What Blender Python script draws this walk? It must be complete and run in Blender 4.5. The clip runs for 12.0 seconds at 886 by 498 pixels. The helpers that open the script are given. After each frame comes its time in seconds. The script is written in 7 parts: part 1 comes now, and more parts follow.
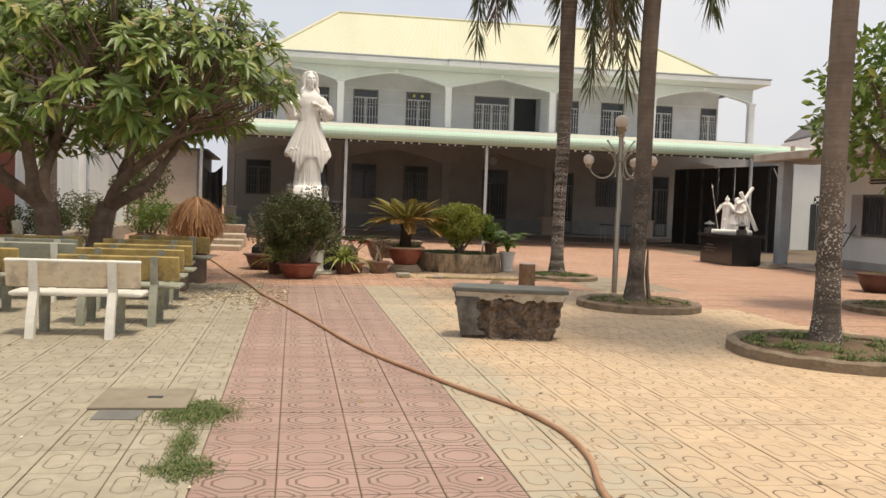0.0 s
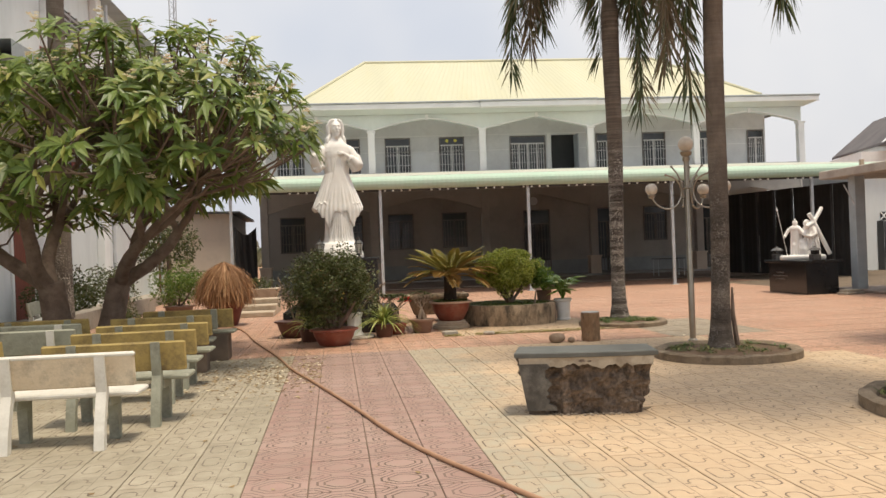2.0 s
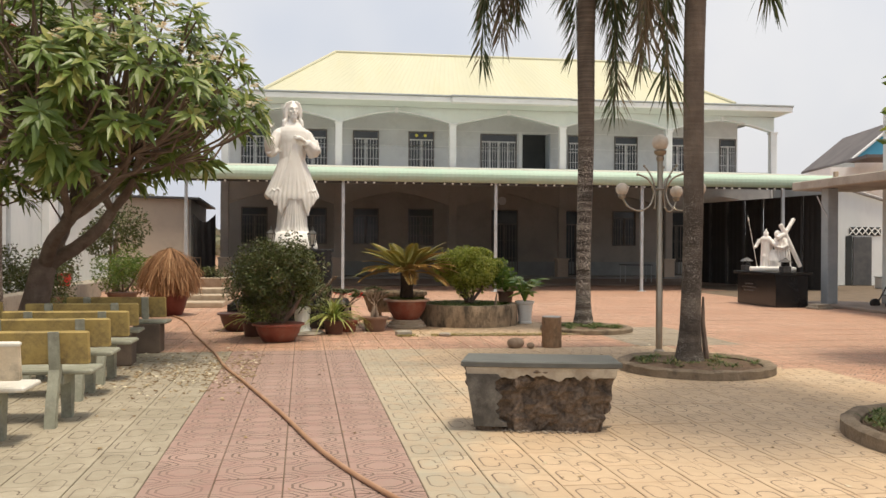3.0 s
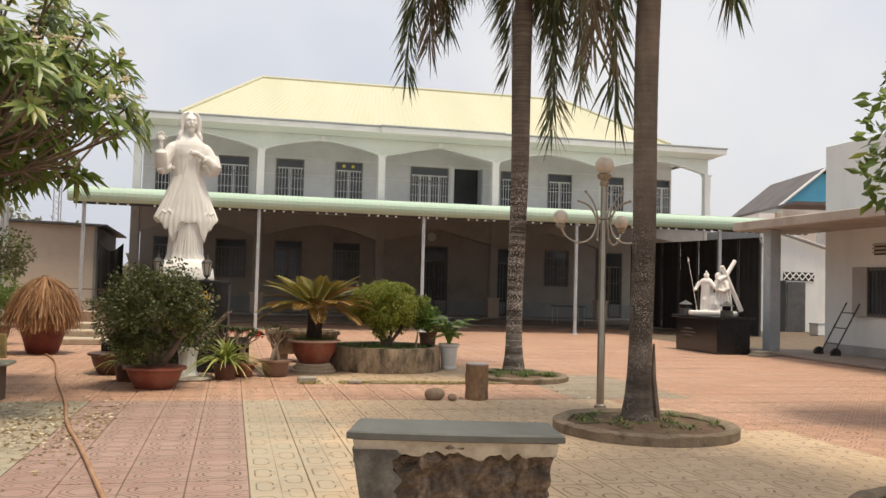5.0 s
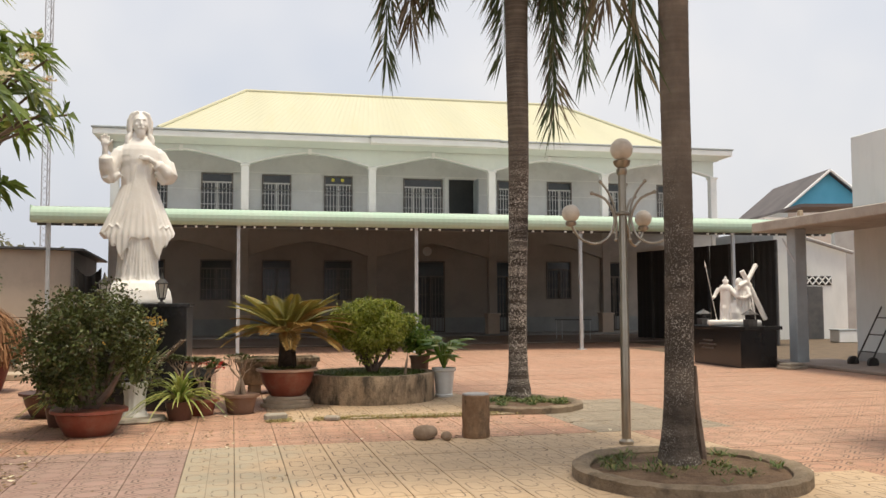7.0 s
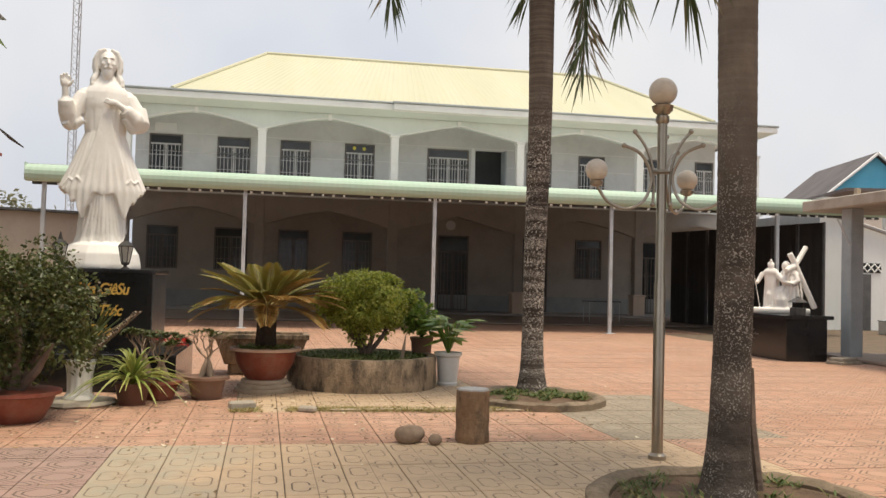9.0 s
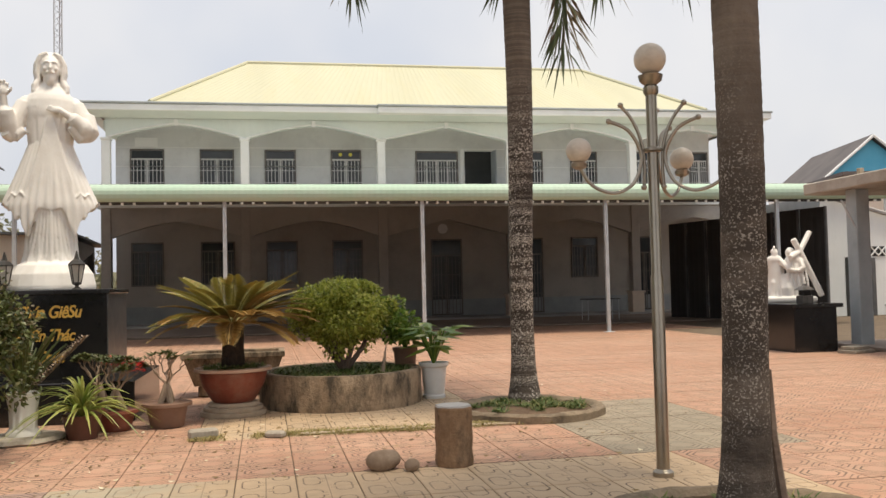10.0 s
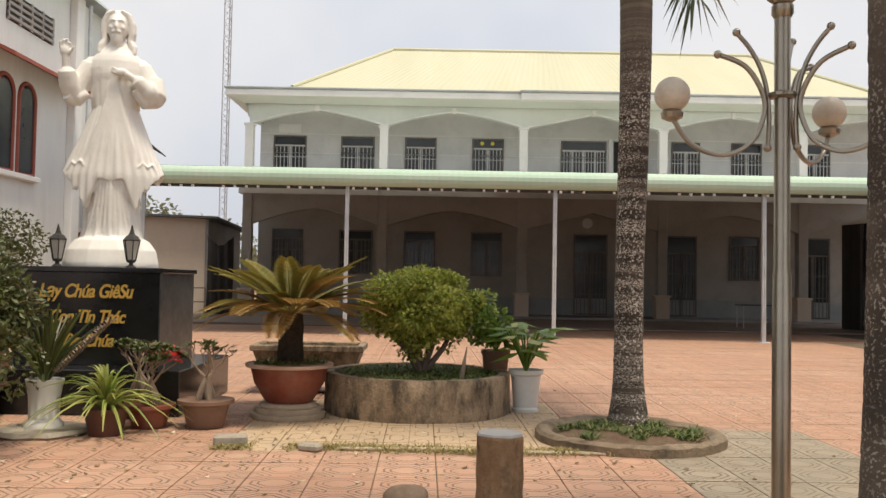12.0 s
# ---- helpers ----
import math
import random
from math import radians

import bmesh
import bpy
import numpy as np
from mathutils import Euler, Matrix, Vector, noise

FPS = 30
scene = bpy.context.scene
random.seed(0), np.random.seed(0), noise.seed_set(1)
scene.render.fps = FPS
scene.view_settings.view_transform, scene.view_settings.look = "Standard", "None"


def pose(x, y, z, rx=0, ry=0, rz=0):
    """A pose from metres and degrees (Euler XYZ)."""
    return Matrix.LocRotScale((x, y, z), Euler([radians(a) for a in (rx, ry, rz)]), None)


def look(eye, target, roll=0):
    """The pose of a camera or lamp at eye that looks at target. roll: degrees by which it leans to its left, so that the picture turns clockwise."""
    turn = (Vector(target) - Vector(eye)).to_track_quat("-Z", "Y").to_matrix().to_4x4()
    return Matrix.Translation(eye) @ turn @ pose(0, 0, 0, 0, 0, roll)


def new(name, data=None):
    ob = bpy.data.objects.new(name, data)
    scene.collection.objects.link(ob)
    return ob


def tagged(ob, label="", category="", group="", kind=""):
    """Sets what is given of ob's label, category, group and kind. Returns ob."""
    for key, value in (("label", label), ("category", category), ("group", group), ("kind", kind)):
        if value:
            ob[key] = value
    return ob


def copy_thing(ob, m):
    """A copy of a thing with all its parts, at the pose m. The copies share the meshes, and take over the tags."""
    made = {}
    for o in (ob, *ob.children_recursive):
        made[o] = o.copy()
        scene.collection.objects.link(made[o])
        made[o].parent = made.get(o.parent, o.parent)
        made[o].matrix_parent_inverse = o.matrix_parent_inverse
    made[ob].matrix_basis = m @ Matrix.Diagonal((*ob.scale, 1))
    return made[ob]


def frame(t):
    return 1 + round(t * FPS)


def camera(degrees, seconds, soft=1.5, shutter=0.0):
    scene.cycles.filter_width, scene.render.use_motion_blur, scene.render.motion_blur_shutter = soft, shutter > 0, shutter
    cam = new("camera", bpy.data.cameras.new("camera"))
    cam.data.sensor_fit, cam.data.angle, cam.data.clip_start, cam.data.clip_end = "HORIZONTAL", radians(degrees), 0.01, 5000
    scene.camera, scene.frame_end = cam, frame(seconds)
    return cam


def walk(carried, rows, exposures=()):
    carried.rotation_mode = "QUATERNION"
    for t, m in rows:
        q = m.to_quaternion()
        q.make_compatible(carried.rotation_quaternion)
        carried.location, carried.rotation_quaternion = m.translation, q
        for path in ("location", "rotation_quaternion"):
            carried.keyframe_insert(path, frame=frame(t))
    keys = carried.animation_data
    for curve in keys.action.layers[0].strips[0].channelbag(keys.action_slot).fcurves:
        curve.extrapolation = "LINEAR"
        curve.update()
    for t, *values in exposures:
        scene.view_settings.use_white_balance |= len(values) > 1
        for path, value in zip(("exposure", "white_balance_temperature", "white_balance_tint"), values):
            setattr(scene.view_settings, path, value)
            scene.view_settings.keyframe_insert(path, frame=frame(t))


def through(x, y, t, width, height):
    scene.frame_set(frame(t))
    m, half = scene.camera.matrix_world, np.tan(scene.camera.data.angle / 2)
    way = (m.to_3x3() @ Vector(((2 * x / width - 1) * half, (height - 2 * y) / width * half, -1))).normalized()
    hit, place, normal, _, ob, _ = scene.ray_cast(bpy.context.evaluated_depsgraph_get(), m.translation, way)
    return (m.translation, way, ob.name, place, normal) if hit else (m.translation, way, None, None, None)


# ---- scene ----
cam = camera(54.1, 12.0)
METRES, EYE, TILT, LEAN, TURN = 10.22, 1.42, -1.0, 0.0, -8.7
ROWS = [
    (0.0, 0.0, 0.0, 0.0, 0.07, -2.02, -2.1),
    (0.5, -0.0073, 0.0375, 0.0026, 0.17, -2.14, -0.25),
    (1.0, -0.0123, 0.0754, 0.0018, 1.86, -1.53, -0.04),
    (1.5, -0.013, 0.1173, 0.0039, 4.08, -0.42, 1.09),
    (2.0, -0.0106, 0.157, 0.0075, 2.75, 1.02, 2.12),
    (2.5, -0.0011, 0.1959, 0.0065, 1.04, 1.13, 0.92),
    (3.0, 0.0047, 0.2411, 0.0039, 0.67, 0.88, -0.33),
    (3.5, 0.0142, 0.283, 0.0029, -1.47, 1.94, -0.31),
    (5.5, 0.0324, 0.456, 0.0021, -4.27, 4.15, -1.78),
    (6.0, 0.0368, 0.5002, 0.0033, -4.6, 5.37, -2.07),
    (6.5, 0.0462, 0.5445, 0.0045, -4.21, 5.98, -0.85),
    (7.0, 0.0532, 0.5858, 0.0037, -3.77, 4.6, 0.32),
    (9.0, 0.0935, 0.743, 0.0046, -1.82, 3.07, -1.45),
    (9.5, 0.1034, 0.7826, 0.0044, -1.29, 3.16, 0.09),
    (10.0, 0.1175, 0.8215, 0.005, -1.78, 3.4, 1.34),
    (10.5, 0.1365, 0.8555, 0.0051, -1.02, 3.16, 0.76),
    (11.0, 0.1541, 0.8932, 0.005, 0.52, 3.09, 0.56),
    (11.5, 0.1719, 0.9301, 0.0041, 4.5, 3.48, -0.96),
    (12.0, 0.1823, 0.9696, 0.004, 8.56, 3.15, -1.18),
]
walk(cam, [(t, pose(0, 0, EYE, TILT, LEAN, TURN) @ pose(METRES * x, METRES * y, METRES * z, 90 + pitch, roll, yaw)) for t, x, y, z, yaw, pitch, roll in ROWS])

# ---- light ----
world = bpy.data.worlds.new("hazy_sky")
scene.world = world
world.use_nodes = True
wn, wl = world.node_tree.nodes, world.node_tree.links
wn.clear()
sky = wn.new("ShaderNodeTexSky")
sky.sky_type, sky.sun_disc = "NISHITA", False
SUN_TO = Vector((0.20, -0.18, 0.96)).normalized()
sky.sun_elevation = math.asin(SUN_TO.z)
sky.sun_rotation = math.atan2(SUN_TO.x, SUN_TO.y)
sky.air_density, sky.dust_density, sky.ozone_density = 1.6, 6.0, 1.0
haze = wn.new("ShaderNodeMix")
haze.data_type = "RGBA"
haze.inputs[0].default_value = 0.80
cloud_at = wn.new("ShaderNodeTexCoord")
cloud = wn.new("ShaderNodeTexNoise")
cloud.inputs["Scale"].default_value, cloud.inputs["Detail"].default_value, cloud.inputs["Roughness"].default_value = 2.3, 4, 0.5
wl.new(cloud_at.outputs["Generated"], cloud.inputs[0])
tone = wn.new("ShaderNodeValToRGB")
tone.color_ramp.elements[0].position, tone.color_ramp.elements[0].color = 0.36, (6.5, 6.75, 7.45, 1)
tone.color_ramp.elements[1].position, tone.color_ramp.elements[1].color = 0.60, (8.3, 8.1, 8.1, 1)
wl.new(cloud.outputs[0], tone.inputs[0])
wl.new(tone.outputs[0], haze.inputs[7])
back = wn.new("ShaderNodeBackground")
back.inputs[1].default_value = 0.10
wout = wn.new("ShaderNodeOutputWorld")
wl.new(sky.outputs[0], haze.inputs[6])
wl.new(haze.outputs[2], back.inputs[0])
wl.new(back.outputs[0], wout.inputs[0])

sun_data = bpy.data.lights.new("sun", "SUN")
sun_data.energy, sun_data.angle, sun_data.color = 2.9, radians(12), (1.0, 0.88, 0.70)
sun = new("sun", sun_data)
sun.matrix_world = look(SUN_TO * 60, (0, 0, 0))
scene.view_settings.exposure = 0.25


# ---- mesh helpers ----
class Mesh:
    """Collects vertices and faces for one mesh."""

    def __init__(self):
        self.v, self.f = [], []

    def add(self, verts, faces):
        n = len(self.v)
        self.v.extend([tuple(p) for p in verts])
        self.f.extend([tuple(n + i for i in q) for q in faces])
        return self

    def box(self, x0, y0, z0, x1, y1, z1, m=None, bevel=0.0):
        b = min(bevel, (x1 - x0) / 3, (y1 - y0) / 3, (z1 - z0) / 3)
        if b <= 0:
            vs = [(x, y, z) for z in (z0, z1) for x, y in ((x0, y0), (x1, y0), (x1, y1), (x0, y1))]
            fs = [(3, 2, 1, 0), (4, 5, 6, 7), (0, 1, 5, 4), (1, 2, 6, 5), (2, 3, 7, 6), (3, 0, 4, 7)]
        else:
            vs, fs = [], []
            rings = [(z0, b), (z0 + b, 0), (z1 - b, 0), (z1, b)]
            for z, i in rings:
                X0, Y0, X1, Y1, c = x0 + i, y0 + i, x1 - i, y1 - i, b
                vs += [(X0 + c, Y0, z), (X1 - c, Y0, z), (X1, Y0 + c, z), (X1, Y1 - c, z), (X1 - c, Y1, z), (X0 + c, Y1, z), (X0, Y1 - c, z), (X0, Y0 + c, z)]
            for r in range(3):
                for k in range(8):
                    a, d = r * 8 + k, r * 8 + (k + 1) % 8
                    fs.append((a, d, d + 8, a + 8))
            fs += [tuple(range(7, -1, -1)), tuple(range(24, 32))]
        if m is not None:
            vs = [m @ Vector(p) for p in vs]
        return self.add(vs, fs)

    def lathe(self, prof, n=20, m=None, sx=1.0, sy=1.0, wob=0.0):
        vs, fs = [], []
        for r, z in prof:
            for k in range(n):
                a = 2 * math.pi * k / n
                w = 1 + wob * noise.noise(Vector((math.cos(a) * 2, math.sin(a) * 2, z * 5)))
                vs.append((r * sx * w * math.cos(a), r * sy * w * math.sin(a), z))
        for i in range(len(prof) - 1):
            for k in range(n):
                a, b = i * n + k, i * n + (k + 1) % n
                fs.append((a, b, b + n, a + n))
        fs.append(tuple(range(n - 1, -1, -1)))
        t = (len(prof) - 1) * n
        fs.append(tuple(range(t, t + n)))
        if m is not None:
            vs = [m @ Vector(p) for p in vs]
        return self.add(vs, fs)

    def tube(self, path, radii, n=8, cap=True, flat=1.0):
        path = [Vector(p) for p in path]
        if not hasattr(radii, "__len__"):
            radii = [radii] * len(path)
        vs, fs = [], []
        up = Vector((0.13, 0.31, 0.94))
        for i, p in enumerate(path):
            d = (path[min(i + 1, len(path) - 1)] - path[max(i - 1, 0)]).normalized()
            s = d.cross(up)
            if s.length < 0.2:
                s = d.cross(Vector((1, 0.2, 0)))
            s.normalize()
            u = s.cross(d)
            up = u
            for k in range(n):
                a = 2 * math.pi * k / n
                vs.append(p + (s * math.cos(a) + u * math.sin(a) * flat) * radii[i])
        for i in range(len(path) - 1):
            for k in range(n):
                a, b = i * n + k, i * n + (k + 1) % n
                fs.append((a, b, b + n, a + n))
        if cap:
            fs.append(tuple(range(n - 1, -1, -1)))
            t = (len(path) - 1) * n
            fs.append(tuple(range(t, t + n)))
        return self.add(vs, fs)

    def ball(self, c, rx, ry=None, rz=None, n=14, m=8):
        ry, rz = ry or rx, rz or rx
        vs, fs = [], []
        for i in range(1, m):
            t = math.pi * i / m
            for k in range(n):
                a = 2 * math.pi * k / n
                vs.append((c[0] + rx * math.sin(t) * math.cos(a), c[1] + ry * math.sin(t) * math.sin(a), c[2] - rz * math.cos(t)))
        for i in range(m - 2):
            for k in range(n):
                a, b = i * n + k, i * n + (k + 1) % n
                fs.append((a, b, b + n, a + n))
        vs += [(c[0], c[1], c[2] - rz), (c[0], c[1], c[2] + rz)]
        s, e = len(vs) - 2, len(vs) - 1
        for k in range(n):
            fs.append(((k + 1) % n, k, s))
            fs.append(((m - 2) * n + k, (m - 2) * n + (k + 1) % n, e))
        return self.add(vs, fs)

    def prism(self, pts, y0, y1):
        """A polygon in x, z pushed from y0 to y1."""
        n = len(pts)
        vs = [(x, y0, z) for x, z in pts] + [(x, y1, z) for x, z in pts]
        fs = [tuple(range(n)), tuple(range(2 * n - 1, n - 1, -1))]
        fs += [(k, k + n, (k + 1) % n + n, (k + 1) % n) for k in range(n)]
        return self.add(vs, fs)

    def leaf(self, base, way, side, length, width, droop=0.3, fold=0.15):
        """A blade with a folded midrib, in two lengths."""
        nrm = side.cross(way).normalized()
        a = base
        b = base + way * length * 0.5 - Vector((0, 0, droop * length * 0.16))
        c = base + way * length - Vector((0, 0, droop * length * 0.6))
        s = side * width * 0.5
        l = nrm * width * fold
        vs = [a, b, b - s + l, b + s + l, c]
        return self.add(vs, [(0, 1, 2), (0, 3, 1), (1, 4, 2), (1, 3, 4)])

    def make(self, name, material, smooth=False):
        me = bpy.data.meshes.new(name)
        me.from_pydata(self.v, [], self.f)
        if material is not None:
            me.materials.append(material)
        if smooth:
            me.polygons.foreach_set("use_smooth", [True] * len(me.polygons))
        me.update()
        return me


def part(name, mesh, material, parent, label="", smooth=False, at=None):
    ob = new(name, mesh.make(name, material, smooth))
    ob.parent = parent
    if at is not None:
        ob.matrix_basis = at
    if smooth:
        soften(ob)
    return tagged(ob, label)


def soften(ob, angle=40):
    """Keeps edges sharper than the angle."""
    me = ob.data
    bm = bmesh.new()
    bm.from_mesh(me)
    bmesh.ops.recalc_face_normals(bm, faces=bm.faces)
    lim = radians(angle)
    for e in bm.edges:
        if len(e.link_faces) == 2 and e.calc_face_angle(0) > lim:
            e.smooth = False
    bm.to_mesh(me)
    bm.free()


def thing(name, at, label, category, group="", kind=""):
    ob = new(name)
    ob.empty_display_size = 0.1
    ob.matrix_basis = at
    return tagged(ob, label, category, group, kind)


def single(name, mesh, material, at, label, category, group="", kind="", smooth=False):
    ob = new(name, mesh.make(name, material, smooth))
    ob.matrix_basis = at
    if smooth:
        soften(ob)
    return tagged(ob, label, category, group, kind)


R = random.Random(7)


# ---- materials ----
def nodes_of(name):
    m = bpy.data.materials.new(name)
    m.use_nodes = True
    nt = m.node_tree
    return m, nt.nodes, nt.links, nt.nodes["Principled BSDF"]


def rgb(c):
    return (c[0], c[1], c[2], 1)


def mixed(n, l, fac, a, b, mode="MIX"):
    x = n.new("ShaderNodeMix")
    x.data_type, x.blend_type = "RGBA", mode
    for sock, val in ((x.inputs[0], fac), (x.inputs[6], a), (x.inputs[7], b)):
        if hasattr(val, "is_linked"):
            l.new(val, sock)
        elif hasattr(val, "__len__"):
            sock.default_value = rgb(val)
        else:
            sock.default_value = val
    return x.outputs[2]


def noise_fac(n, l, coord, scale, detail=5, lo=0.35, hi=0.65, rough=0.6, stretch=None):
    if stretch:
        mp = n.new("ShaderNodeMapping")
        mp.inputs[3].default_value = stretch
        l.new(coord, mp.inputs[0])
        coord = mp.outputs[0]
    t = n.new("ShaderNodeTexNoise")
    t.inputs["Scale"].default_value, t.inputs["Detail"].default_value, t.inputs["Roughness"].default_value = scale, detail, rough
    l.new(coord, t.inputs[0])
    r = n.new("ShaderNodeMapRange")
    r.inputs[1].default_value, r.inputs[2].default_value = lo, hi
    l.new(t.outputs[0], r.inputs[0])
    return r.outputs[0]


def mat(name, c1, c2, rough=0.7, scale=2.0, fine=60.0, grain=0.15, bump=0.15, metal=0.0, stain=None, stain_scale=1.2,
        stain_amount=0.5, stretch=None, piece=0.0, bump_depth=0.004, spec=0.4, patch=0.0, stain_lo=0.48, stain_hi=0.66):
    """A worn surface: two tones in patches, fine grain, stains of their own shape and a fine relief."""
    m, n, l, p = nodes_of(name)
    co = n.new("ShaderNodeTexCoord").outputs["Object"]
    col = mixed(n, l, noise_fac(n, l, co, scale, stretch=stretch), c1, c2)
    dark = tuple(v * 0.62 for v in c1)
    g = n.new("ShaderNodeMath")
    g.operation = "MULTIPLY"
    g.inputs[1].default_value = grain
    l.new(noise_fac(n, l, co, fine, 3, 0.3, 0.7), g.inputs[0])
    col = mixed(n, l, g.outputs[0], col, dark)
    if stain:
        s = n.new("ShaderNodeMath")
        s.operation = "MULTIPLY"
        s.inputs[1].default_value = stain_amount
        l.new(noise_fac(n, l, co, stain_scale, 8, stain_lo, stain_hi, 0.7, stretch), s.inputs[0])
        if patch:
            s2 = n.new("ShaderNodeMath")
            s2.operation = "MULTIPLY"
            l.new(s.outputs[0], s2.inputs[0])
            l.new(noise_fac(n, l, co, patch, 3, 0.36, 0.56), s2.inputs[1])
            s = s2
        col = mixed(n, l, s.outputs[0], col, stain)
    if piece:
        o = n.new("ShaderNodeObjectInfo")
        h = n.new("ShaderNodeHueSaturation")
        k = n.new("ShaderNodeMapRange")
        k.inputs[3].default_value, k.inputs[4].default_value = 1 - piece, 1 + piece
        l.new(o.outputs["Random"], k.inputs[0])
        l.new(k.outputs[0], h.inputs["Value"])
        l.new(col, h.inputs["Color"])
        col = h.outputs[0]
    l.new(col, p.inputs["Base Color"])
    p.inputs["Roughness"].default_value, p.inputs["Metallic"].default_value = rough, metal
    p.inputs["Specular IOR Level"].default_value = spec
    b = n.new("ShaderNodeBump")
    b.inputs["Strength"].default_value, b.inputs["Distance"].default_value = bump, bump_depth
    l.new(noise_fac(n, l, co, fine * 0.6, 4, 0.2, 0.8), b.inputs["Height"])
    l.new(b.outputs[0], p.inputs["Normal"])
    return m


def leaf_mat(name, c1, c2, c3=None, rough=0.45, through=0.25):
    """Leaves that vary one by one and let some light through."""
    m, n, l, p = nodes_of(name)
    geo = n.new("ShaderNodeNewGeometry")
    ramp = n.new("ShaderNodeValToRGB")
    ramp.color_ramp.elements[0].color, ramp.color_ramp.elements[1].color = rgb(c1), rgb(c2)
    ramp.color_ramp.elements[1].position = 0.8
    if c3:
        e = ramp.color_ramp.elements.new(0.95)
        e.color = rgb(c3)
    l.new(geo.outputs["Random Per Island"], ramp.inputs[0])
    l.new(ramp.outputs[0], p.inputs["Base Color"])
    p.inputs["Roughness"].default_value = rough
    t = n.new("ShaderNodeBsdfTranslucent")
    l.new(ramp.outputs[0], t.inputs[0])
    x = n.new("ShaderNodeMixShader")
    x.inputs[0].default_value = through
    l.new(p.outputs[0], x.inputs[1])
    l.new(t.outputs[0], x.inputs[2])
    l.new(x.outputs[0], n["Material Output"].inputs[0])
    return m


def palm_mat(name, top, flecks, bands, fleck_scale, scars, stained):
    """Grey-brown palm bark with ring scars, dark stained zones and white lichen flecks up to a height."""
    m, n, l, p = nodes_of(name)
    co = n.new("ShaderNodeTexCoord").outputs["Object"]
    sep = n.new("ShaderNodeSeparateXYZ")
    l.new(co, sep.inputs[0])

    def times(a, b):
        q = n.new("ShaderNodeMath")
        q.operation = "MULTIPLY"
        for i, v in enumerate((a, b)):
            if hasattr(v, "is_linked"):
                l.new(v, q.inputs[i])
            else:
                q.inputs[i].default_value = v
        return q.outputs[0]

    zone = n.new("ShaderNodeMapRange")
    zone.inputs[1].default_value, zone.inputs[2].default_value = top + 0.5, top - 0.5
    l.new(sep.outputs[2], zone.inputs[0])
    col = mixed(n, l, noise_fac(n, l, co, 2.2, 5), (0.155, 0.125, 0.10), (0.25, 0.205, 0.165))
    col = mixed(n, l, times(noise_fac(n, l, co, 5, 5, 0.45, 0.7, stretch=(1, 1, 0.25)), 0.5), col, (0.10, 0.078, 0.06))
    dark = times(noise_fac(n, l, co, 1.0, 5, 0.32, 0.52, stretch=(0.8, 0.8, 2.0)), zone.outputs[0])
    col = mixed(n, l, times(dark, stained), col, (0.050, 0.040, 0.033))
    rings = noise_fac(n, l, co, 1.0, 2, 0.44, 0.53, stretch=(0.25, 0.25, 22))
    col = mixed(n, l, times(rings, scars), col, (0.06, 0.047, 0.037))
    band = noise_fac(n, l, co, 1.0, 2, 0.47, 0.56, stretch=(0.3, 0.3, 7.5))
    spots = noise_fac(n, l, co, fleck_scale, 3, 0.56, 0.60, 0.5, stretch=(1, 1, 1.1))
    patchy = noise_fac(n, l, co, 3.0, 4, 0.38, 0.58)
    white = times(times(times(spots, patchy), zone.outputs[0]), flecks)
    col = mixed(n, l, white, col, (0.60, 0.55, 0.48))
    crust = times(times(noise_fac(n, l, co, fleck_scale * 1.3, 5, 0.50, 0.57, 0.7, stretch=(1, 1, 2.2)), band), times(zone.outputs[0], bands))
    col = mixed(n, l, crust, col, (0.58, 0.52, 0.45))
    l.new(col, p.inputs["Base Color"])
    p.inputs["Roughness"].default_value, p.inputs["Specular IOR Level"].default_value = 0.92, 0.25
    b = n.new("ShaderNodeBump")
    b.inputs["Strength"].default_value, b.inputs["Distance"].default_value = 0.7, 0.012
    rough = n.new("ShaderNodeMath")
    rough.operation = "ADD"
    l.new(times(rings, -scars), rough.inputs[0])
    l.new(noise_fac(n, l, co, 26, 5, 0.2, 0.8), rough.inputs[1])
    l.new(rough.outputs[0], b.inputs["Height"])
    l.new(b.outputs[0], p.inputs["Normal"])
    return m


TILE = 0.41
TILE_X, TILE_Y = -0.46, 0.03
TILE_TURN = 1.15         # the tile rows run slightly askew


